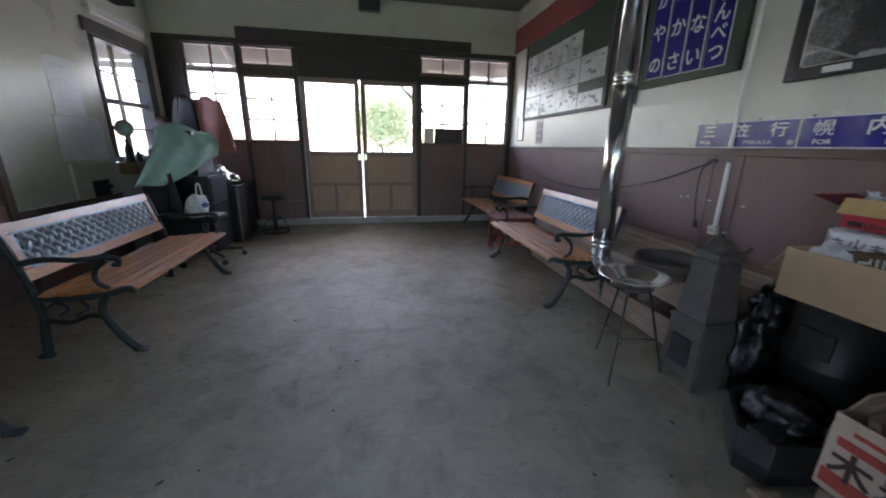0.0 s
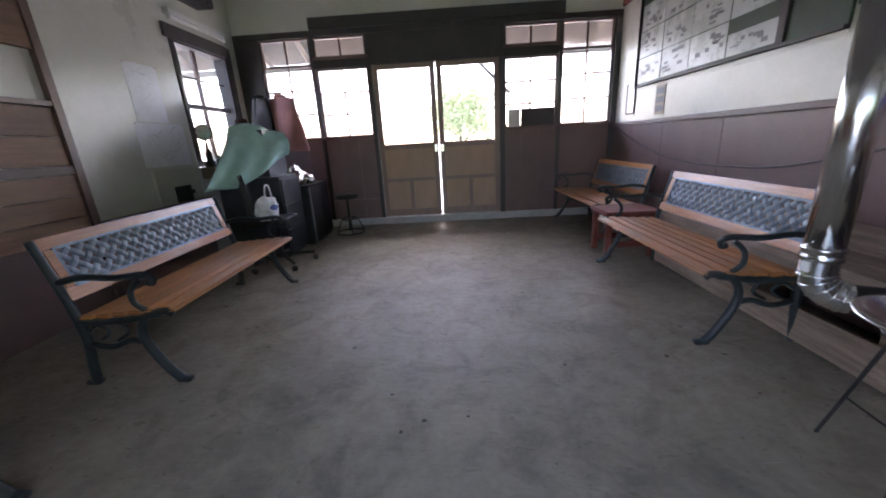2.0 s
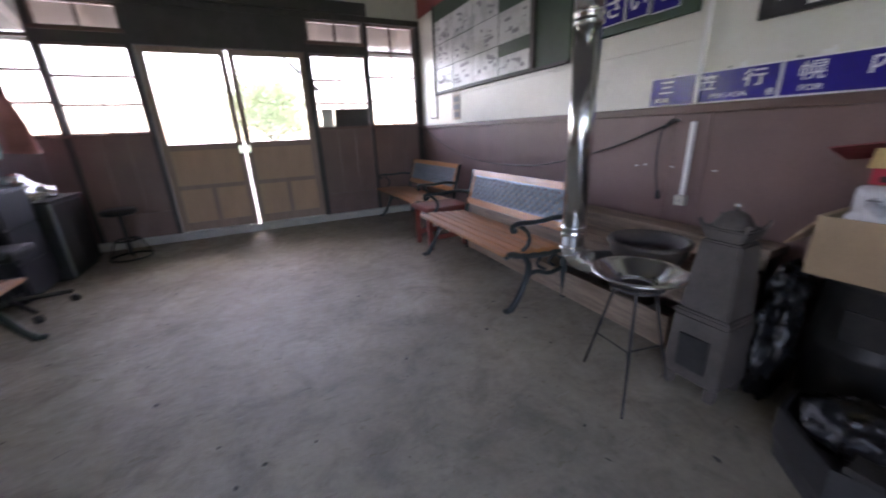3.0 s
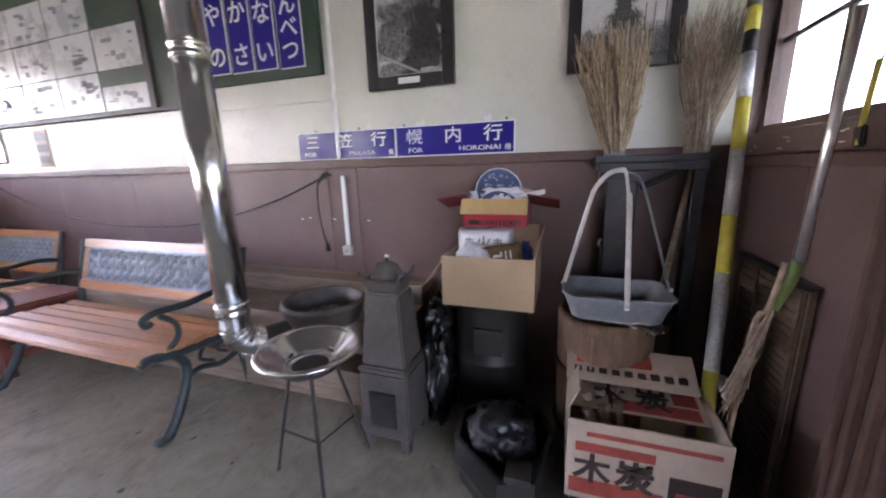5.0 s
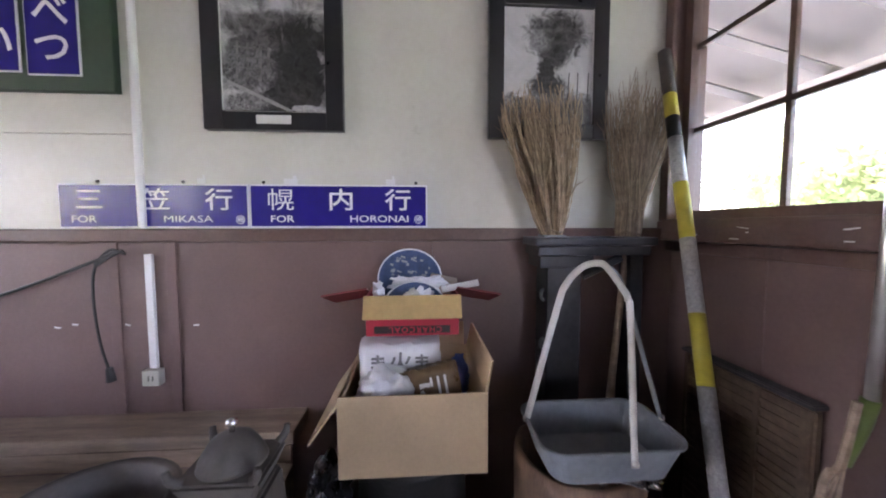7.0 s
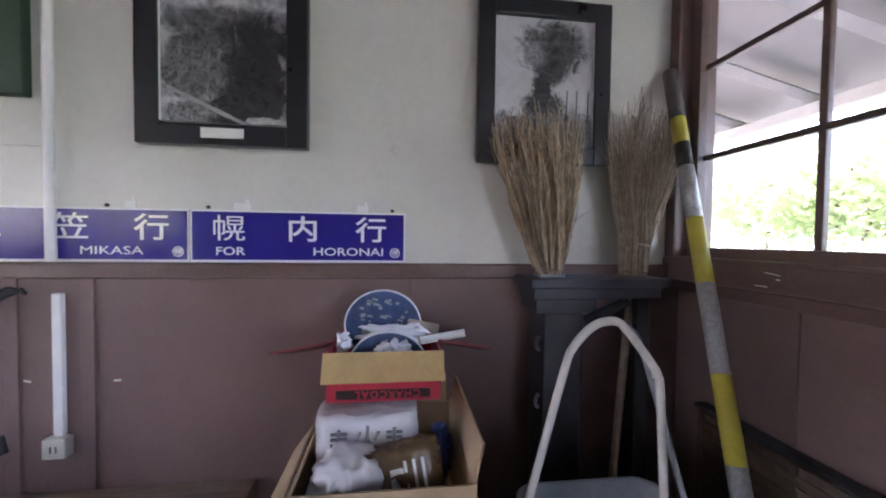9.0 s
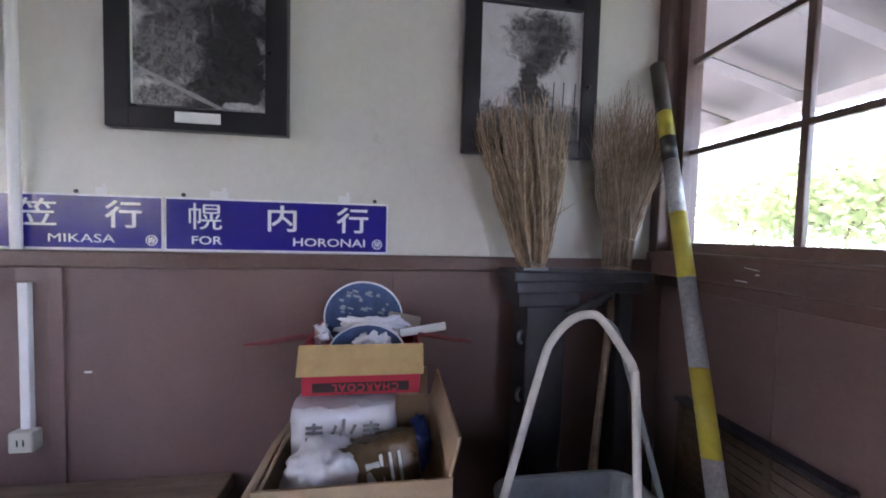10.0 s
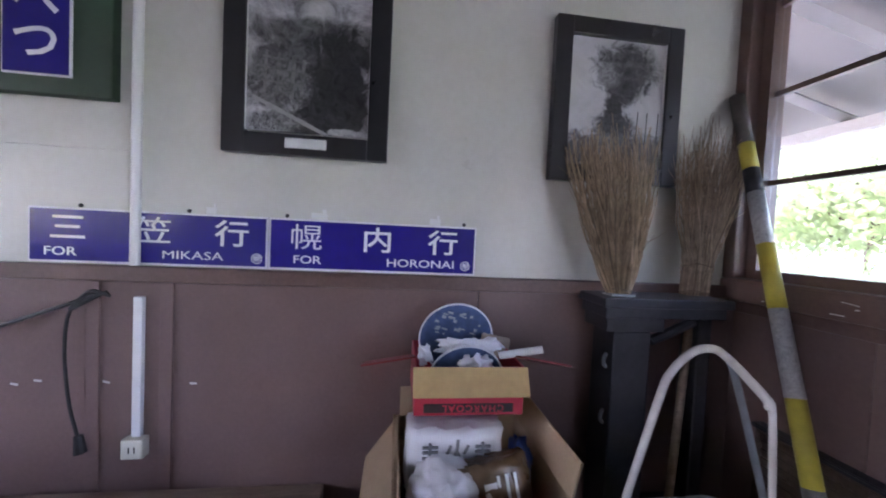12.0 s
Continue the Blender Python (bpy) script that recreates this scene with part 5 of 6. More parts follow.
base()
pl = thing("marker_pole", (2.0, 0.17, 0), "yellow and silver reflective snow pole leaning in the corner", "pole")
A_, B_ = Vector((1.682, 0.226, 0.02)), Vector((2.372, 0.02, 1.915))
bands = [(0.0, 0.245, M_SILVER), (0.245, 0.47, M_YELLOW), (0.47, 0.79, M_SILVER), (0.79, 0.985, M_YELLOW), (0.985, 1.21, M_SILVER), (1.21, 1.395, M_YELLOW), (1.395, 1.56, M_SILVER), (1.56, 1.64, M_BLACK), (1.64, 1.73, M_YELLOW), (1.73, 1.915, M_STONE)]
for z0, z1, mm in bands:
    bm = bmesh.new()
    tube(bm, [A_.lerp(B_, z0 / 1.915), A_.lerp(B_, z1 / 1.915)], 0.0225, 20, cap=True)
    for f in bm.faces:
        f.smooth = len(f.verts) == 4
    part("band", bm, mm, pl)

base(0, -0.05, 0)
sh = thing("snow_broom", (1.8, 0.3, 0), "broom with an aluminium handle and green socket by the window", "broom")
bm = bmesh.new(); tube(bm, [(1.618, 0.165, 0.93), (1.622, 0.14, 1.5)], 0.0105, 12); part("handle", bm, M_ALU, sh, "bright aluminium handle", smooth=True)
bm = bmesh.new(); tube(bm, [(1.618, 0.166, 0.935), (1.622, 0.172, 0.88), (1.632, 0.19, 0.8)], 0.0145, 10, r_end=0.009); part("socket", bm, M_GREENPL, sh, smooth=True)
bm = bmesh.new(); tube(bm, smoothed([(1.62, 0.19, 0.93), (1.628, 0.205, 0.8), (1.645, 0.225, 0.7), (1.66, 0.24, 0.006)]), 0.008, 8); part("shaft", bm, M_OLDWOOD, sh)
bm = bmesh.new()
rnd = random.Random(9)
for i in range(150):
    q = rnd.random()
    s = Vector((1.628 + 0.012 * q, 0.19 + 0.025 * q, 0.82 - 0.1 * q))
    e = s + Vector((0.015 + rnd.gauss(0, 0.007), 0.04 + rnd.gauss(0, 0.011), -0.22 + rnd.gauss(0, 0.035)))
    tube(bm, [s, s.lerp(e, 0.5) + Vector((rnd.gauss(0, 0.004), rnd.gauss(0, 0.006), 0)), e], 0.0017, 3, cap=False)
tagged(part("bristles", bm, M_STRAW2, sh), kind="stuff")
bm = bmesh.new(); tube(bm, [(1.86, 0.19, 0.455), (1.77, 0.2, 0.448)], 0.018, 14); solid("paper_roll", bm, M_PAPER, "white paper roll lying across the carton", "paper roll")
base(0.04, -0.09, 0.02)
yh = thing("yellow_saw", (1.6, 0.14, 1.14), "yellow handled tool hanging by a blue cord", "tool")
bm = bmesh.new(); tube(bm, smoothed([(1.578, 0.135, 1.37), (1.585, 0.135, 1.3), (1.59, 0.135, 1.23), (1.584, 0.138, 1.19)]), 0.009, 8, flat=0.5); part("handle", bm, M_YELLOW, yh)
bm = bmesh.new(); slab(bm, pose(1.588, 0.135, 1.21, 0, 8, 0), 0.03, 0.012, 0.05, 0.004); part("grip", bm, M_BLACK, yh)
bm = bmesh.new(); tube(bm, smoothed([(1.578, 0.135, 1.365), (1.57, 0.13, 1.385), (1.574, 0.128, 1.4)]), 0.0025, 6); part("cord", bm, M_BLUE, yh, "blue cord")

base(0, -0.1, 0)
rt = thing("rattan_case", (2.05, 0.3, 0), "dark woven rattan case leaning on the wall", "case")
rm = pose(2.04, 0.063, 0.4, 0, 0, 0)
bm = bmesh.new(); slab(bm, rm, 0.44, 0.03, 0.8, 0.008); part("shell", bm, M_RATTAN, rt)
for i in range(28):
    bm = bmesh.new(); slab(bm, rm @ Matrix.Translation((0, 0.0165, -0.38 + i * 0.0275)), 0.41, 0.006, 0.012); part("weave", bm, M_RATTAN, rt)
for x in (-0.2, -0.07, 0.07, 0.2):
    bm = bmesh.new(); slab(bm, rm @ Matrix.Translation((x, 0.0175, 0)), 0.02, 0.008, 0.79, 0.002); part("stay", bm, M_RATTAN, rt)
bm = bmesh.new(); slab(bm, rm @ Matrix.Translation((0, 0.002, 0.407)), 0.45, 0.045, 0.014, 0.004); part("edge", bm, M_BLACKWOOD, rt)

base(0.02, 0.03, 0)
# ---------- charcoal cartons and black tray ----------
solid("wooden_block", B((1.52, 1.86, 0.2, 0.58, 0.0, 0.138), bevel=0.006), M_OLDWOOD, "rough wooden block under the charcoal carton", "block")
ct = thing("charcoal_carton", (1.7, 0.39, 0.14), "open printed charcoal carton with red and black lettering", "box")
cx0, cx1, cy0, cy1, cz0, cz1 = 1.53, 1.88, 0.175, 0.605, 0.142, 0.425
for nm, b in (("bottom", (cx0, cx1, cy0, cy1, cz0, cz0 + 0.006)), ("front", (cx0, cx0 + 0.006, cy0, cy1, cz0 + 0.006, cz1)), ("back", (cx1 - 0.006, cx1, cy0, cy1, cz0 + 0.006, cz1)), ("side", (cx0 + 0.006, cx1 - 0.006, cy0, cy0 + 0.006, cz0 + 0.006, cz1)), ("side", (cx0 + 0.006, cx1 - 0.006, cy1 - 0.006, cy1, cz0 + 0.006, cz1))):
    part(nm, B(b), M_CARTON, ct)
def on_west(y, z, x, s=1.0):
    return Matrix.Translation((x, y, z)) @ Matrix(((0, 0, -1, 0), (-1, 0, 0, 0), (0, 1, 0, 0), (0, 0, 0, 1)))
part("print", B((cx0 - 0.002, cx0 - 0.0004, 0.33, 0.595, 0.165, 0.22)), M_CARTON_RED, ct, "red printed band")
part("print", B((cx0 - 0.002, cx0 - 0.0004, 0.19, 0.32, 0.16, 0.29)), M_CARTON_INK, ct, "dark printed picture")
part("print", B((cx0 - 0.0035, cx0 - 0.0021, 0.21, 0.30, 0.175, 0.24)), M_CARTON_RED, ct)
part("print", B((cx0 - 0.002, cx0 - 0.0004, 0.36, 0.58, 0.32, 0.352)), M_CARTON_RED, ct, "red printed line")
part("print", B((cx0 - 0.002, cx0 - 0.0004, 0.2, 0.55, 0.375, 0.39)), M_CARTON_RED, ct, "red printed line")
bm = bmesh.new()
for s_, y_ in (("木", 0.585), ("炭", 0.465)):
    me = words(s_, 0.11, on_west(y_, 0.222, cx0 - 0.003), 0.003)
    bm.from_mesh(me); bpy.data.meshes.remove(me)
part("lettering", bm, M_CARTON_INK, ct, "black characters for charcoal")
fl = Matrix.Translation((1.74, 0.39, 0.405)) @ Matrix.Rotation(radians(-6), 4, "Y")
bm = bmesh.new(); slab(bm, fl, 0.19, 0.4, 0.005); part("flap", bm, M_CARTON, ct)
bm = bmesh.new()
for s_, y_ in (("木", 0.13), ("炭", 0.0)):
    me = words(s_, 0.105, fl @ Matrix.Translation((-0.055, y_, 0.0035)) @ Matrix(((0, 1, 0, 0), (-1, 0, 0, 0), (0, 0, 1, 0), (0, 0, 0, 1))), 0.003)
    bm.from_mesh(me); bpy.data.meshes.remove(me)
part("lettering", bm, M_CARTON_INK, ct, "black characters for charcoal")
bm = bmesh.new(); slab(bm, fl @ Matrix.Translation((-0.06, -0.05, 0.0032)), 0.05, 0.26, 0.0012); part("print", bm, M_CARTON_RED, ct)
bm = bmesh.new(); slab(bm, fl @ Matrix.Translation((0.005, -0.15, 0.0032)), 0.06, 0.07, 0.0012); part("print", bm, M_CARTON_RED, ct)
ub = Matrix.Translation((1.82, 0.4, 0.462)) @ Matrix.Rotation(radians(62), 4, "Y")
bm = bmesh.new(); slab(bm, ub, 0.006, 0.42, 0.15); part("flap", bm, M_CARTON, ct)
bm = bmesh.new(); slab(bm, ub @ Matrix.Translation((-0.0042, 0.05, 0.025)), 0.0012, 0.25, 0.055); part("print", bm, M_CARTON_RED, ct, "red printed panel")
for k in range(9):
    bm = bmesh.new(); slab(bm, ub @ Matrix.Translation((-0.0042, 0.17 - 0.042 * k, -0.03)), 0.0012, 0.026, 0.022); part("print", bm, M_CARTON_INK, ct)
bm = bmesh.new(); slab(bm, Matrix.Translation((1.65, 0.59, 0.46)) @ Matrix.Rotation(radians(22), 4, "X"), 0.14, 0.006, 0.09); part("flap", bm, M_CARTON, ct)
for k in range(7):
    bm = bmesh.new(); tube(bm, [(1.58 + 0.03 * k, 0.5 - 0.03 * (k % 3), 0.3), (1.6 + 0.03 * k, 0.55 - 0.05 * (k % 3), 0.42)], 0.016, 7)
    solid("kindling_stick", bm, M_OLDWOOD, "short split kindling stick in the carton", "firewood", group="kindling in the carton")

base(0.03, 0.05, 0)
tr_ = thing("iron_brazier", (1.63, 0.82, 0), "black iron angular brazier tray on the floor", "brazier")
bm = bmesh.new()
hexa = [(1.43, 0.79), (1.47, 0.675), (1.72, 0.625), (1.86, 0.68), (1.86, 0.9), (1.76, 1.0), (1.6, 0.98)]
cxm = sum(p[0] for p in hexa) / 7
cym = sum(p[1] for p in hexa) / 7
ls = []
for f, z in ((0.9, 0.0), (0.92, 0.05), (1.0, 0.09), (1.0, 0.2), (0.9, 0.2), (0.88, 0.06)):
    ls.append([bm.verts.new((cxm + (x - cxm) * f, cym + (y - cym) * f, z)) for x, y in hexa])
for a, b in zip(ls, ls[1:]):
    for k in range(7):
        bm.faces.new((a[k], a[(k + 1) % 7], b[(k + 1) % 7], b[k]))
bm.faces.new(ls[0]); bm.faces.new(ls[-1])
part("tray", bm, M_BLACK, tr_)
part("lip", B((1.445, 1.53, 0.69, 0.77, 0.201, 0.225), bevel=0.004), M_BLACK, tr_)
bag("black_plastic_bag", (1.69, 0.82, 0.2), (0.13, 0.13, 0.09), M_PBLACK, "black plastic charcoal bag slumped in the brazier", 51, 0.2, 0.065)
wp = thing("charcoal_tongs", (1.5, 0.6, 0), "small wooden cross piece lying on the floor", "wood piece")
part("bar", B((1.4, 1.43, 0.55, 0.68, 0.0, 0.025), bevel=0.003), M_OLDWOOD, wp)
part("bar", B((1.37, 1.46, 0.6, 0.63, 0.0255, 0.05), bevel=0.003), M_OLDWOOD, wp)
sk = thing("black_sack", (1.95, 1.155, 0), "sooty black sack slumped between stoves", "sack")
for nm, at_, sz_, sd_ in (("neck", (1.98, 1.165, 0.5), (0.1, 0.055, 0.1), 61), ("body", (1.95, 1.155, 0.22), (0.11, 0.065, 0.26), 62)):
    bm = bmesh.new(); lump(bm, at_, sz_, sd_, 0.5, 4)
    for v in bm.verts:
        v.co.z = max(v.co.z, 0.0)
    part(nm, bm, M_PBLACK, sk, smooth=True)

base(0, 0, 0.037)
# ---------- things on the east wall ----------
def plate(y1, y0, z0, z1, name, label):
    th = thing(name, (2.395, (y0 + y1) / 2, z0), label, "sign", "destination signs")
    part("border", B((2.3925, 2.3985, y0, y1, z0, z1), bevel=0.001), M_ENAMEL_W, th, "white enamel border")
    part("panel", B((2.3895, 2.392, y0 + 0.006, y1 - 0.006, z0 + 0.006, z1 - 0.006)), M_ENAMEL, th)
    return th


K1, LX = 0.084, 2.3893
p1 = plate(2.225, 1.575, 1.217, 1.376, "destination_sign", "navy enamel sign reading FOR MIKASA in white")
lettering([("三", K1, 2.172, 1.289, LX, 1.2, 0.0011), ("笠", K1, 1.945, 1.289, LX, 1.2, 0.0005), ("行", K1, 1.728, 1.289, LX, 1.2, 0.0011), ("FOR", 0.035, 2.185, 1.238, LX, 1.3, 0.0004), ("MIKASA", 0.035, 1.874, 1.238, LX, 1.42, 0.0)], M_ENAMEL_W, p1, "white characters and FOR MIKASA")
p2 = plate(1.572, 0.922, 1.217, 1.376, "destination_sign", "navy enamel sign reading FOR HORONAI in white")
lettering([("幌", K1, 1.512, 1.289, LX, 1.2, 0.0), ("内", K1, 1.293, 1.289, LX, 1.2, 0.0011), ("行", K1, 1.082, 1.289, LX, 1.2, 0.0011), ("FOR", 0.035, 1.5, 1.238, LX, 1.3, 0.0004), ("HORONAI", 0.035, 1.213, 1.238, LX, 1.36, 0.0003)], M_ENAMEL_W, p2, "white characters and FOR HORONAI")
for p_, y in ((p1, 1.605), (p2, 0.956)):
    bm = bmesh.new()
    tube(bm, [(2.389, y + 0.0145 * math.cos(a), 1.247 + 0.0145 * math.sin(a)) for a in [k * math.pi / 12 for k in range(28)]], 0.0016, 6, cap=False)
    part("ring_mark", bm, M_ENAMEL_W, p_)
    bm = bmesh.new()
    me = words("幌", 0.022, on_west(y + 0.0105, 1.239, 2.389), 0.0002); bm.from_mesh(me); bpy.data.meshes.remove(me)
    part("lettering", bm, M_ENAMEL_W, p_)
    for yy in ((2.09, 1.8) if p_ is p1 else (1.52, 0.965)):
        bm = bmesh.new(); lump(bm, (2.391, yy, 1.383), (0.006, 0.006, 0.006), 1, 0.1, 2); part("screw", bm, M_BLACK, p_)

base(0, 0.02, 0.048)
sbd = thing("station_name_board", (2.385, 2.4, 1.68), "dark green board with four navy enamel name plates", "sign")
part("board", B((2.368, 2.399, 1.975, 2.87, 1.675, 2.75), bevel=0.004), M_GREEN, sbd)
names = (("いくしゅんべつ", 2.075, 2.245, 1.722), ("ほろない", 2.265, 2.42, 1.73), ("みかさ", 2.434, 2.604, 1.732), ("かやの", 2.62, 2.787, 1.738))
for text, y0, y1, z0 in names:
    pn = part("name_plate", B((2.362, 2.3675, y0, y1, z0, z0 + 0.86), bevel=0.001), M_ENAMEL_W, sbd, "white edged enamel plate")
    part("plate_face", B((2.3595, 2.3615, y0 + 0.005, y1 - 0.005, z0 + 0.005, z0 + 0.855)), M_ENAMEL, pn)
    n = len(text)
    size = 0.135 if n < 7 else 0.122
    pitch = 0.82 / max(n, 4) if n > 3 else 0.23
    items = []
    for i, c in enumerate(text):
        items.append((c, size, y1 - (y1 - y0 - size) / 2, z0 + 0.05 + (n - 1 - i) * pitch, 2.359, 1.0, 0.0015))
    lettering(items, M_ENAMEL_W, pn, "white hiragana lettering")

base(0, 0, 0.06)
nb = thing("notice_board", (2.385, 4.3, 1.57), "large dark green notice board covered with papers", "notice board")
part("board", B((2.38, 2.399, 2.93, 5.33, 1.585, 2.6)), M_GREEN, nb)
part("frame", B((2.36, 2.398, 2.93, 5.35, 1.56, 1.584), (2.36, 2.398, 3.33, 3.39, 1.5845, 2.6), (2.36, 2.398, 5.33, 5.35, 1.585, 2.6), bevel=0.003), M_DARKTRIM, nb)
part("cover", B((2.392, 2.3995, 2.93, 3.36, 1.54, 1.558)), M_WHITE, nb)
rnd = random.Random(17)
for r_ in range(3):
    for c_ in range(4):
        y0, z0 = 3.41 + c_ * 0.478, 1.6 + r_ * 0.27
        w_, h_ = rnd.uniform(0.45, 0.472), rnd.uniform(0.255, 0.268)
        if r_ == 0 and c_ == 0:
            h_ = 0.16
        if r_ == 2 and c_ == 0:
            continue
        pp = part("paper", B((2.3765, 2.3795, y0, y0 + w_, z0, z0 + h_)), M_BOARDPAPER, nb)
        bm = bmesh.new()
        for k in range(rnd.randint(5, 11)):
            ya, za = y0 + rnd.uniform(0.03, w_ - 0.12), z0 + rnd.uniform(0.03, h_ - 0.06)
            box(bm, 2.3748, 2.3762, ya, ya + rnd.uniform(0.03, 0.1), za, za + rnd.uniform(0.006, 0.04))
        tagged(part("print", bm, M_INK, pp), kind="stuff")
solid("red_board", B((2.37, 2.399, 3.72, 5.85, 2.58, 2.9), bevel=0.004), M_REDBOARD, "dull red painted board high on the wall", "board")
base()
wc = thing("wall_calendar", (2.395, 5.48, 1.35), "small white framed notice on the wall", "notice")
part("sheet", B((2.392, 2.398, 5.38, 5.56, 1.35, 1.68)), M_PAPER, wc)
part("frame", B((2.388, 2.3985, 5.36, 5.379, 1.34, 1.69), (2.388, 2.3985, 5.561, 5.58, 1.34, 1.69), (2.388, 2.3985, 5.38, 5.56, 1.331, 1.349)), M_DARKTRIM, wc)
ps = thing("poster_strip", (2.395, 4.8, 1.29), "narrow printed strip poster on the white wall", "poster")
part("sheet", B((2.394, 2.398, 4.71, 4.9, 1.29, 1.61)), M_CARTON, ps)
for k in range(3):
    part("print", B((2.3925, 2.3938, 4.73, 4.88, 1.32 + 0.09 * k, 1.38 + 0.09 * k)), M_INK, ps)


def picture(name, y0, y1, z0, z1, fw, label, tilt=2.5):
    th = thing(name, (2.38, (y0 + y1) / 2, z0), label, "picture", "framed photographs")
    x = 2.362
    bars = (("frame_bar", (x, x + 0.034, y0, y0 + fw, z0, z1)), ("frame_bar", (x, x + 0.034, y1 - fw, y1, z0, z1)), ("frame_bar", (x, x + 0.0338, y0 + fw, y1 - fw, z0, z0 + fw)), ("frame_bar", (x, x + 0.0338, y0 + fw, y1 - fw, z1 - fw, z1)))
    for nm, b in bars:
        part(nm, B(b, bevel=0.004), M_FRAME, th)
    return th, x + 0.016


pa, px_ = picture("framed_photograph", 1.223, 1.706, 1.602, 2.26, 0.062, "black framed grey photograph of wooded works")
y0, y1, z0, z1 = 1.285, 1.644, 1.672, 2.198
part("print", B((px_, px_ + 0.004, y0, y1, z0, z1)), M_PHOTO_WORKS, pa)

def stroke(bm, depth, u0, h0, u1, h1, w):
    a, b = Vector((px_ - 0.0006 * depth, y1 - u0 * (y1 - y0), z0 + h0)), Vector((px_ - 0.0006 * depth, y1 - u1 * (y1 - y0), z0 + h1))
    m = Matrix.Translation((a + b) / 2) @ Matrix.Rotation(math.atan2(b.z - a.z, b.y - a.y), 4, "X")
    slab(bm, m, 0.0003, (b - a).length, w)


bm = bmesh.new()
for u, h0, h1, w in ((0.14, 0.11, 0.24, 0.008), (0.24, 0.11, 0.235, 0.008), (0.36, 0.1, 0.23, 0.012), (0.44, 0.1, 0.22, 0.01)):
    stroke(bm, 1, u, h0, u + 0.015, h1, w)
for k in range(3):
    stroke(bm, 1.5, 0.12, 0.15 + 0.035 * k, 0.48, 0.14 + 0.035 * k, 0.005)
part("print_patch", bm, M_PHOTO_MID, pa, "pale timber trestle in the print")
bm = bmesh.new()
for k in range(5):
    stroke(bm, 2 + 0.1 * k, 0.05 + 0.12 * k, 0.1 - 0.02 * k, 0.18 + 0.12 * k, 0.078 - 0.02 * k, 0.011 + 0.002 * (k % 2))
part("print_patch", bm, M_PHOTO_SKY, pa, "pale slanting track in the print")
for yy in (y0, y1):
    part("mount_edge", B((px_ - 0.007, px_ - 0.0001, yy - 0.0013, yy + 0.0013, z0, z1)), M_PAPER, pa, "thin white mount edge")
part("caption", B((2.3595, 2.3618, 1.405, 1.525, 1.622, 1.652)), M_PAPER, pa, "small white caption label")

pb_, px_ = picture("framed_photograph", 0.241, 0.694, 1.586, 2.12, 0.056, "black framed photograph of a dark smoke plume")
y0, y1, z0, z1 = 0.297, 0.638, 1.642, 2.064
part("print", B((px_, px_ + 0.004, y0, y1, z0, z1)), M_PHOTO_SMOKE, pb_)
for yy in (y0, y1):
    part("mount_edge", B((px_ - 0.007, px_ - 0.0001, yy - 0.0013, yy + 0.0013, z0, z1)), M_PAPER, pb_, "thin white mount edge")
bm = bmesh.new()
for u in (0.72, 0.82, 0.94):
    stroke(bm, 8, u, 0.08, u + 0.01, 0.19, 0.004)
part("print_patch", bm, M_PHOTO_DARK, pb_, "thin dark poles in the print")

base(0, 0, 0.037)
for y, w_ in ((1.74, 0.03), (1.425, 0.05), (1.06, 0.035)):
    bm = bmesh.new()
    slab(bm, pose(2.3975, y, 1.387, 3, 0, 0), 0.0015, w_, 0.02)
    slab(bm, pose(2.3972, y - w_ * 0.3, 1.4, -8, 0, 0), 0.0012, w_ * 0.25, 0.018)
    solid("tape_scrap", bm, M_PAPER, "scrap of old white tape on the wall", "tape", "structure")
base(0, -0.031, 0.04)
# conduits, socket, cables
bm = bmesh.new(); tube(bm, [(2.376, 1.967, 1.213), (2.376, 1.967, TOP)], 0.013, 14)
solid("conduit_upper", bm, M_PLASTIC_W, "white painted conduit pipe running up the wall", "conduit", "structure")
solid("conduit_lower", B((2.378, 2.3955, 1.947, 1.972, 0.7, 1.12), bevel=0.003), M_PLASTIC_W, "white plastic cable duct on the wainscot", "conduit", "structure")
so = thing("power_socket", (2.38, 1.955, 0.64), "cream surface mounted power socket", "socket")
part("box", B((2.362, 2.3955, 1.93, 1.99, 0.64, 0.699), bevel=0.005), M_CREAM, so)
for y in (1.95, 1.965):
    part("slot", B((2.3605, 2.3618, y, y + 0.003, 0.66, 0.678)), M_RUBBER, so)
base(0, 0, 0.035)
bm = bmesh.new(); tube(bm, smoothed([(2.385, 5.85, 1.19), (2.375, 5.4, 1.03), (2.37, 4.8, 0.87), (2.37, 4.23, 0.79), (2.37, 3.6, 0.78), (2.37, 3.1, 0.82), (2.375, 2.5, 0.96), (2.375, 2.07, 1.115)], 8), 0.006, 8)
solid("hanging_cable", bm, M_RUBBER, "black cable sagging along the brown wall", "cable")
cd = thing("extension_cord", (2.37, 2.06, 0.66), "black extension cord bundled on a hook, plug hanging", "cord")
bm = bmesh.new(); tube(bm, smoothed([(2.37, 2.02, 1.13), (2.365, 2.09, 1.09), (2.368, 2.11, 0.98), (2.37, 2.1, 0.82), (2.37, 2.075, 0.71)], 8), 0.0045, 8); part("cord", bm, M_RUBBER, cd)
for k in range(3):
    bm = bmesh.new()
    tube(bm, smoothed([(2.365, 2.0 - 0.004 * k, 1.14 - 0.006 * k), (2.36, 2.04, 1.118 + 0.012 * k), (2.362, 2.085 + 0.004 * k, 1.09)], 5), 0.005, 6)
    part("coil", bm, M_RUBBER, cd)
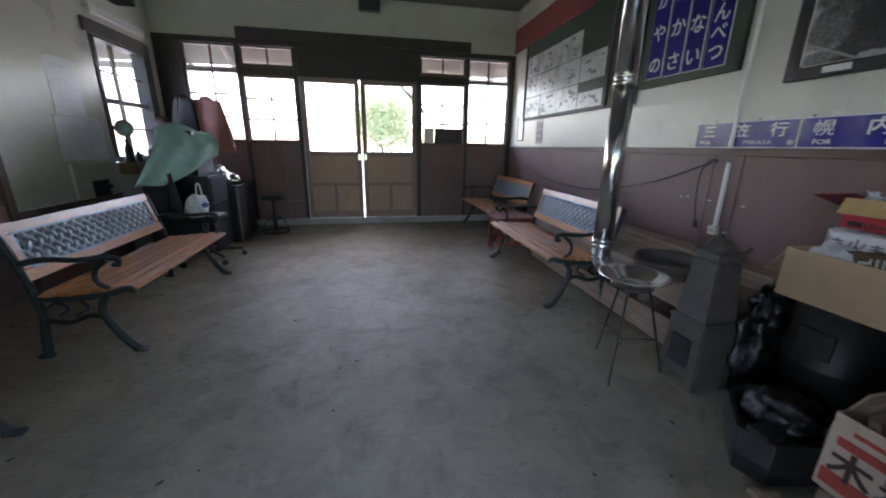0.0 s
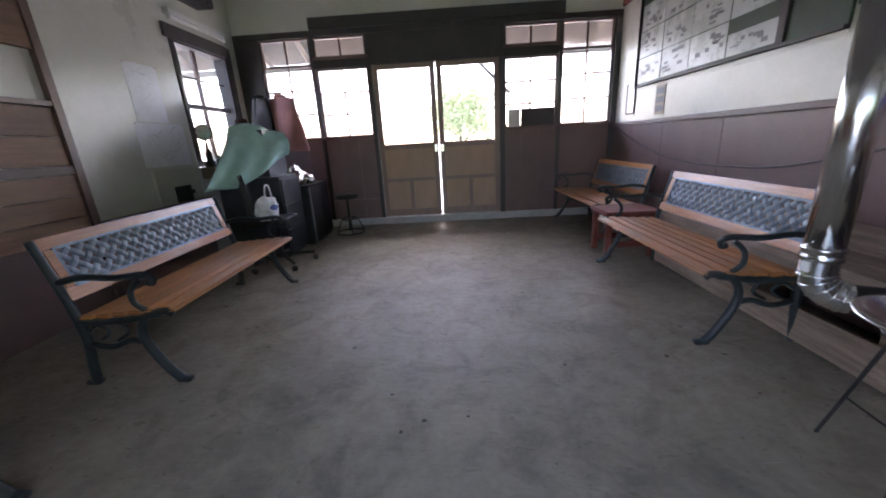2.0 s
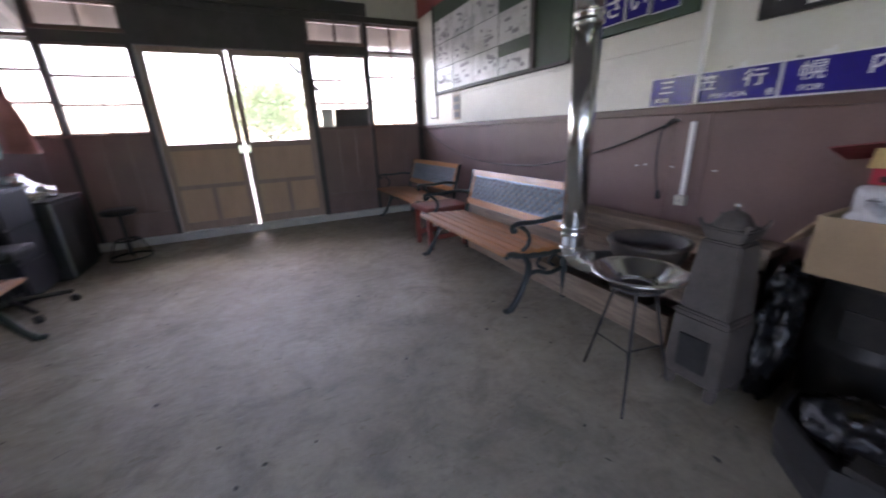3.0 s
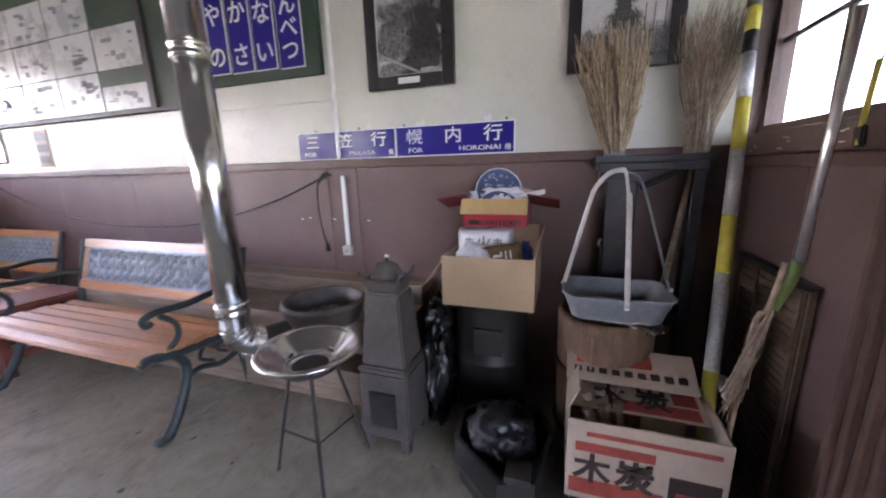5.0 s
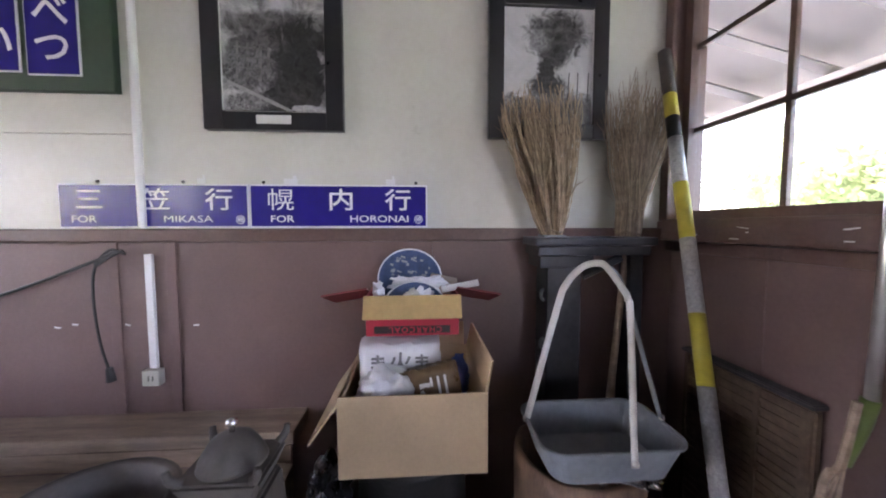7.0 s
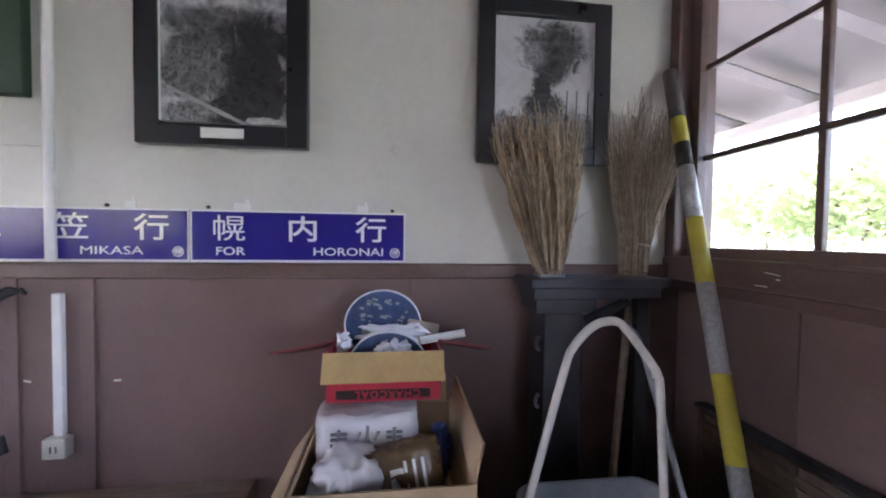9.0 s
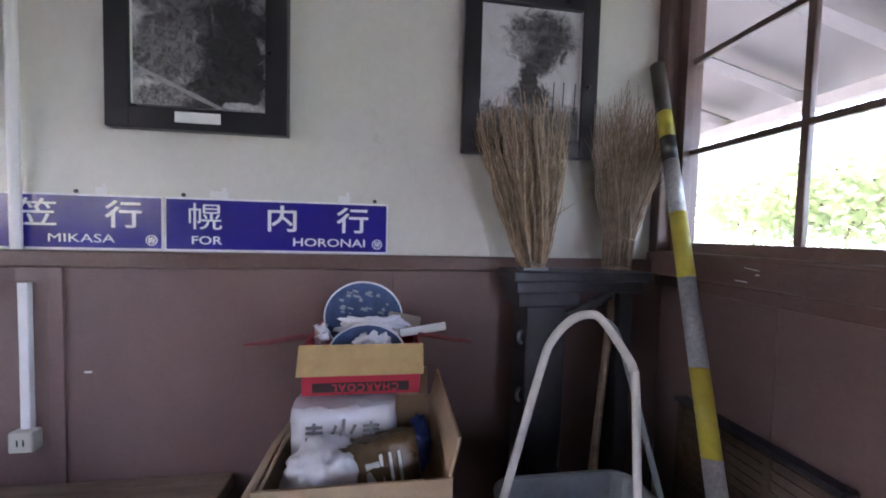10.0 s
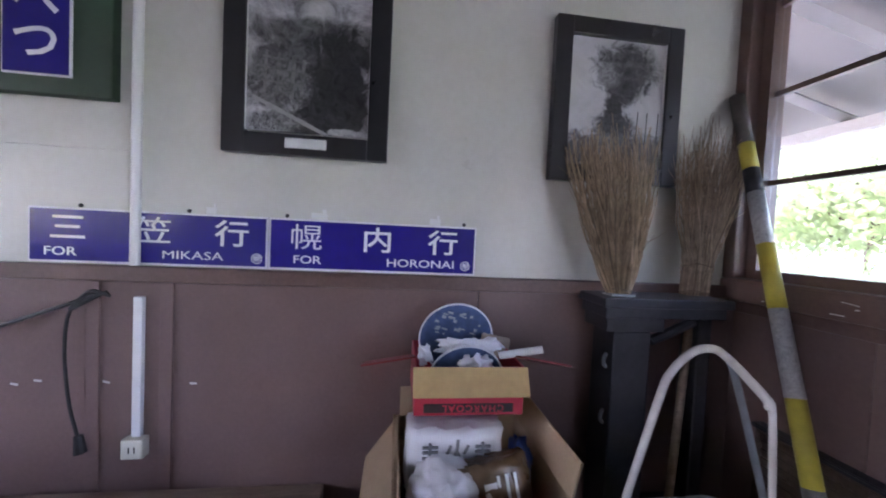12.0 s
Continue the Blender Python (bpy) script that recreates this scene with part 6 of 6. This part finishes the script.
bm = bmesh.new(); tube(bm, [(2.372, 2.075, 0.715), (2.372, 2.07, 0.665)], 0.011, 10, r_end=0.016); part("plug", bm, M_RUBBER, cd)
for i, (y, z) in enumerate(((1.78, 0.86), (2.2, 0.87), (2.26, 0.86), (2.02, 0.865))):
    bm = bmesh.new(); slab(bm, pose(2.3945, y, z, 5 * i, 0, 0), 0.0012, 0.02, 0.006); solid("paint_chip", bm, M_PAPER, "pale chipped paint mark on the brown wainscot", "paint chip", "structure")
rnd = random.Random(77)
for k in range(9):
    bm = bmesh.new(); slab(bm, pose(rnd.uniform(1.7, 2.33), 0.0068 + 0.0005 * k, rnd.uniform(1.18, 1.225), 0, rnd.uniform(-8, 8), 0), rnd.uniform(0.004, 0.04), 0.0012, rnd.uniform(0.0012, 0.004)); solid("paint_chip", bm, M_PAPER, "pale chipped paint mark below the window", "paint chip", "structure")

base(-0.3, 0, 0)
# ---------- west side: papers, cream box, lamp, clutter corner ----------
for y0, y1, z0, z1 in ((3.95, 4.32, 1.46, 1.96), (3.9, 4.5, 1.05, 1.45)):
    bm = bmesh.new()
    box(bm, -2.3695, -2.366, y0, y1, z0, z1)
    pp = thing("wall_notice", (-2.368, (y0 + y1) / 2, z0), "pale paper notice pinned to the white partition", "notice", "notices on the partition")
    part("sheet", bm, M_NOTICE, pp)
    bm = bmesh.new()
    rnd = random.Random(int(z0 * 100))
    for k in range(9):
        ya, za = rnd.uniform(y0 + 0.03, y1 - 0.16), rnd.uniform(z0 + 0.04, z1 - 0.04)
        slab(bm, pose(-2.3652, ya + 0.05, za, rnd.uniform(-35, 35), 0, 0), 0.0008, rnd.uniform(0.04, 0.14), 0.004)
    tagged(part("print", bm, M_BOARDPAPER, pp, "faint grey drawn lines"), kind="stuff")
    for y in (y0 + 0.01, y1 - 0.01):
        part("pin", B((-2.3658, -2.362, y - 0.005, y + 0.005, z1 - 0.012, z1 - 0.002)), M_RED, pp)
base(-0.3, 0.15, -0.02)
cr = thing("cream_wall_box", (-2.36, 4.05, 0.7), "cream painted wall box with a dark switch opening", "wall box")
part("box", B((-2.3695, -2.34, 3.78, 4.38, 0.71, 1.04), bevel=0.004), M_CREAM, cr)
part("opening", B((-2.3395, -2.325, 3.98, 4.2, 0.71, 0.87), bevel=0.004), M_BLACK, cr, "black square switch unit")
part("knob", B((-2.3245, -2.3, 4.18, 4.21, 0.78, 0.82), bevel=0.004), M_BLACK, cr)
base(-0.3, 0.25, 0.1)
fl_ = thing("fluorescent_lamp", (-2.36, 4.9, 2.4), "unlit white tube lamp above the side window", "lamp")
part("housing", B((-2.399, -2.33, 4.4, 5.35, 2.42, 2.47), bevel=0.006), M_PLASTIC_W, fl_)
bm = bmesh.new(); tube(bm, [(-2.35, 4.43, 2.395), (-2.35, 5.32, 2.395)], 0.016, 12); part("tube", bm, M_TUBE, fl_)
for y in (4.42, 5.33):
    part("holder", B((-2.37, -2.33, y - 0.012, y + 0.012, 2.37, 2.4195)), M_PLASTIC_W, fl_)
vt = thing("wall_vent", (-2.3, 4.6, 2.6), "dark slatted wall unit above the lamp", "vent")
part("case", B((-2.399, -2.2, 4.3, 5.0, 2.62, 2.9), bevel=0.01), M_DARKTRIM, vt)
for k in range(6):
    part("slat", B((-2.199, -2.185, 4.33 + k * 0.11, 4.4 + k * 0.11, 2.64, 2.88)), M_BLACKWOOD, vt)
base(-0.17, 0.12, 0)
bk_ = thing("black_cabinet", (-1.7, 5.05, 0), "black low cabinet with a grey edge, against the wall", "cabinet")
part("body", B((-2.1, -1.42, 4.72, 5.36, 0.03, 0.7), bevel=0.008), M_BLACKWOOD, bk_)
part("top", B((-2.12, -1.4, 4.7, 5.38, 0.701, 0.725), bevel=0.004), M_BLACK, bk_)
part("plinth", B((-2.08, -1.44, 4.74, 5.34, 0, 0.029)), M_BLACK, bk_)
part("edge", B((-1.419, -1.405, 4.72, 4.745, 0.03, 0.7)), M_GALV, bk_, "grey metal edge")
part("door", B((-1.419, -1.405, 4.75, 5.05, 0.05, 0.68), bevel=0.003), M_BLACK, bk_)
part("door", B((-1.419, -1.405, 5.055, 5.35, 0.05, 0.68), bevel=0.003), M_BLACK, bk_)
dk = thing("grey_pedestal", (-1.75, 4.45, 0), "dark grey office pedestal beside the cabinet", "cabinet")
part("body", B((-2.15, -1.5, 4.2, 4.68, 0.03, 0.88), bevel=0.008), M_BLACKWOOD, dk)
part("plinth", B((-2.1, -1.54, 4.24, 4.64, 0, 0.029)), M_BLACK, dk)
for k in range(3):
    part("drawer", B((-1.499, -1.485, 4.22, 4.66, 0.06 + k * 0.27, 0.31 + k * 0.27), bevel=0.004), M_BLACKWOOD, dk)
bm = bmesh.new()
lump(bm, (-1.62, 4.75, 0.83), (0.13, 0.16, 0.11), 71, 0.55, 4); lump(bm, (-1.55, 4.98, 0.78), (0.1, 0.12, 0.07), 72, 0.6, 4)
for v in bm.verts:
    v.co.z = max(v.co.z, 0.727)
for f in bm.faces:
    f.smooth = True
solid("foil_wrapping", bm, M_DISH, "crumpled shiny foil wrapping on the cabinet", "wrapping")
oc = thing("office_chair", (-1.55, 4.0, 0), "dark swivel office chair with a star base", "chair")
ccx, ccy = -1.5, 3.98
for k in range(5):
    a = radians(25 + 72 * k)
    bm = bmesh.new(); tube(bm, [(ccx, ccy, 0.12), (ccx + 0.32 * math.cos(a), ccy + 0.32 * math.sin(a), 0.085)], 0.022, 8, r_end=0.015, flat=0.8); lg = part("base_arm", bm, M_BLACK, oc)
    bm = bmesh.new(); tube(bm, [(ccx + 0.32 * math.cos(a) - 0.02 * math.sin(a), ccy + 0.32 * math.sin(a) + 0.02 * math.cos(a), 0.028), (ccx + 0.32 * math.cos(a) + 0.02 * math.sin(a), ccy + 0.32 * math.sin(a) - 0.02 * math.cos(a), 0.028)], 0.027, 14); part("caster", bm, M_RUBBER, lg)
bm = bmesh.new(); tube(bm, [(ccx, ccy, 0.11), (ccx, ccy, 0.42)], 0.025, 12); part("column", bm, M_BLACK, oc)
part("seat", B((ccx - 0.3, ccx + 0.16, ccy - 0.12, ccy + 0.2, 0.42, 0.5), bevel=0.03), M_BLACK, oc)
bm = bmesh.new(); slab(bm, pose(ccx - 0.3, ccy + 0.1, 0.75, 0, -8, 25), 0.06, 0.4, 0.42, 0.025); part("backrest", bm, M_BLACK, oc)
bm = bmesh.new(); tube(bm, smoothed([(ccx - 0.2, ccy, 0.44), (ccx - 0.33, ccy + 0.05, 0.5), (ccx - 0.33, ccy + 0.08, 0.7)]), 0.018, 8); part("back_bar", bm, M_BLACK, oc)
bg = thing("carrier_bag", (-1.5, 3.86, 0.5), "white carrier bag with blue print on the chair", "bag")
bm = bmesh.new(); lump(bm, (-1.5, 3.86, 0.6), (0.1, 0.11, 0.12), 81, 0.35, 4)
for v in bm.verts:
    v.co.z = max(v.co.z, 0.503)
part("sack", bm, M_BAG, bg, smooth=True)
bm = bmesh.new(); tube(bm, smoothed([(-1.47, 3.8, 0.7), (-1.47, 3.83, 0.82), (-1.47, 3.9, 0.82), (-1.47, 3.93, 0.7)]), 0.008, 6); part("handle", bm, M_BAG, bg)
bm = bmesh.new(); lump(bm, (-1.42, 3.84, 0.62), (0.025, 0.06, 0.035), 83, 0.3, 3); part("print", bm, M_BLUE, bg, "blue print")

pile = thing("stacked_cartons", (-1.75, 4.45, 0.882), "dark stacked cartons under a green cloth", "boxes")
part("carton", B((-2.05, -1.6, 4.24, 4.66, 0.882, 1.16), bevel=0.004), M_BLACKWOOD, pile)
part("carton", B((-1.98, -1.62, 4.28, 4.6, 1.161, 1.355), bevel=0.004), M_BLACKWOOD, pile)
gc = thing("green_cloth", (-1.75, 4.35, 0.85), "pale green cloth draped over stacked cartons", "cloth")
def green(u, v):
    top = Vector((-1.92, 4.2, 1.38)).lerp(Vector((-1.54, 4.52, 1.33)), u) + Vector((0, 0, 0.06 * math.sin(math.pi * min(1, u * 1.25))))
    low = Vector((-1.94, 3.66, 0.82)).lerp(Vector((-1.45, 4.43, 1.1)), u ** 1.25) + Vector((0, 0, -0.1 * math.sin(math.pi * u) ** 2))
    p = top.lerp(low, v)
    p += Vector((0.35, -0.3, 0)).normalized() * (0.11 * math.sin(math.pi * v ** 0.8) + 0.025 * v * math.sin(u * 17 + v * 2) + 0.01 * noise.noise(Vector((u * 6, v * 6, 0))))
    return p
cloth("sheet", green, 40, 26, M_TEAL, gc)
def green_top(u, v):
    a = Vector((-1.92, 4.2, 1.38)).lerp(Vector((-1.54, 4.52, 1.33)), u) + Vector((0, 0, 0.06 * math.sin(math.pi * min(1, u * 1.25))))
    return a + Vector((-0.08, 0.16, 0.015 - 0.05 * v)) * v
cloth("sheet_fold", green_top, 24, 8, M_TEAL, gc)

ck = thing("coat_rack", (-1.98, 5.2, 0), "coat rack hung with dark and red coats", "coat rack")
bm = bmesh.new(); tube(bm, [(-2.2, 5.45, 0.0), (-2.2, 5.45, 1.82)], 0.018, 10); part("post", bm, M_BLACK, ck)
bm = bmesh.new(); tube(bm, [(-2.22, 5.6, 1.78), (-1.62, 4.98, 1.74)], 0.014, 8); part("arm", bm, M_BLACK, ck)
for k in range(3):
    a = 2.1 * k
    bm = bmesh.new(); tube(bm, [(-2.2, 5.45, 0.06), (-2.2 + 0.17 * math.cos(a), 5.45 + 0.2 * math.sin(a), 0.01)], 0.012, 6); part("foot", bm, M_BLACK, ck)
def coat(xa, ya, xb, yb, top, bottom, spread, ph):
    a, b = Vector((xa, ya, 0)), Vector((xb, yb, 0))
    d = (b - a).normalized()
    nrm = Vector((-d.y, d.x, 0))
    def f(u, v):
        ang = (u - 0.5) * 2 * math.pi
        half = (b - a).length / 2
        taper = 0.82 + 0.18 * min(1, v * 3)
        p = (a + b) / 2 + d * math.sin(ang) * half * taper * (1 + spread * v) + nrm * math.cos(ang) * (0.05 + 0.09 * v) * taper
        z = top - (top - bottom) * v - 0.04 * abs(math.sin(ang))
        w = 0.025 * v * math.sin(ang * 5 + ph) + 0.012 * noise.noise(Vector((u * 8, v * 5, ph)))
        return Vector((p.x, p.y, z)) + (nrm * math.cos(ang) + d * math.sin(ang)) * w
    return f
def hang(name, args, material, label):
    th = thing(name, (args[0], args[1], args[5]), label, "clothing", "hung coats")
    cloth("cloth", coat(*args), 48, 22, material, th)
    bm = bmesh.new(); lump(bm, ((args[0] + args[2]) / 2, (args[1] + args[3]) / 2, args[4] + 0.0), (0.07, 0.07, 0.03), 5, 0.2, 3)
    part("collar", bm, material, th)
hang("dark_coat", (-2.26, 5.4, -1.84, 5.0, 1.78, 0.98, 0.12, 0.4), M_COAT, "dark grey-green coat hanging on the rack")
hang("red_jacket", (-1.98, 5.25, -1.48, 4.9, 1.76, 1.16, 0.2, 1.7), M_REDCLOTH, "faded red jacket hanging on the rack")
hang("brown_coat", (-2.3, 5.0, -2.05, 4.85, 1.5, 0.9, 0.1, 2.7), M_BROWNCLOTH, "dark brown coat hanging by the window")

base(-0.13, 0.08, 0)
rs = thing("round_stool", (-1.17, 5.3, 0), "black round stool with a ring foot", "stool")
bm = bmesh.new(); lathe(bm, (-1.17, 5.3, 0), [(0.02, 0.47), (0.14, 0.475), (0.155, 0.49), (0.155, 0.515), (0.14, 0.53), (0.0015, 0.532)], 28); part("seat", bm, M_BLACK, rs, smooth=True)
bm = bmesh.new(); tube(bm, [(-1.17, 5.3, 0.03), (-1.17, 5.3, 0.475)], 0.02, 12); part("column", bm, M_BLACK, rs)
for rr, z in ((0.18, 0.014), (0.1, 0.2)):
    bm = bmesh.new(); tube(bm, [(-1.17 + rr * math.cos(k * math.pi / 16), 5.3 + rr * math.sin(k * math.pi / 16), z) for k in range(33)], 0.011, 8, cap=False); part("ring", bm, M_BLACK, rs)
for k in range(4):
    a = k * math.pi / 2 + 0.4
    bm = bmesh.new(); tube(bm, smoothed([(-1.17, 5.3, 0.22), (-1.17 + 0.1 * math.cos(a), 5.3 + 0.1 * math.sin(a), 0.2), (-1.17 + 0.18 * math.cos(a), 5.3 + 0.18 * math.sin(a), 0.016)]), 0.008, 6); part("leg", bm, M_BLACK, rs)
base(-0.3, 0.18, 0.03)
ws = thing("sill_shelf", (-2.3, 4.8, 0.98), "shelf by the side window crowded with bottles", "shelf")
part("board", B((-2.365, -2.16, 4.36, 5.3, 0.955, 0.98), bevel=0.003), M_OLDWOOD, ws)
part("bracket", B((-2.365, -2.2, 4.44, 4.46, 0.85, 0.954)), M_OLDWOOD, ws)
part("bracket", B((-2.399, -2.2, 5.1, 5.12, 0.85, 0.954)), M_OLDWOOD, ws)
mi = thing("table_mirror", (-2.2, 4.38, 0.981), "small round mirror on a dark stand, on the window shelf", "mirror")
bm = bmesh.new(); lathe(bm, (-2.2, 4.38, 0), [(0.05, 0.981), (0.05, 0.992), (0.008, 1.0), (0.007, 1.27), (0.0015, 1.272)], 18); part("stand", bm, M_BLACK, mi, smooth=True)
bm = bmesh.new(); mm_ = disc(bm, (-2.192, 4.365, 1.34), 0.075, radians(6), 0.006, radians(-50)); part("glass", bm, M_STEEL, mi, "silvered glass")
bm = bmesh.new(); tube(bm, [mm_ @ Vector((0.078 * math.cos(k * math.pi / 18), 0.078 * math.sin(k * math.pi / 18), 0)) for k in range(37)], 0.008, 8, cap=False); part("rim", bm, M_BLACK, mi, "dark round frame")
rnd = random.Random(23)
for k in range(7):
    y, x = 4.42 + k * 0.11, -2.26 + rnd.uniform(-0.04, 0.04)
    h = rnd.uniform(0.1, 0.26)
    bm = bmesh.new(); lathe(bm, (x, y, 0.981), [(0.03, 0), (0.034, h * 0.1), (0.034, h * 0.6), (0.014, h * 0.8), (0.014, h), (0.0015, h)], 14)
    for f in bm.faces:
        f.smooth = True
    solid("bottle", bm, rnd.choice([M_BLACK, M_IRON, M_BROWNBAG, M_BAG]), "small bottle on the window shelf", "bottle", group="bottles on the shelf")
base()
bm = bmesh.new(); slab(bm, pose(1.34, FAR + 0.03, 1.395, 0, 0, 0), 0.46, 0.02, 0.23, 0.004); solid("window_notice", bm, M_DARKTRIM, "dark paper notice propped in the window", "notice")
bm = bmesh.new(); slab(bm, pose(1.02, FAR + 0.03, 1.395, 0, 0, 0), 0.16, 0.006, 0.23); solid("window_notice", bm, M_PAPER, "white paper notice propped in the window", "notice")
solid("wall_fixture", B((0.0, 0.3, FAR - 0.1, FAR - 0.001, 3.06, 3.2), bevel=0.01), M_BLACKWOOD, "small dark box fixed above the doors", "box")
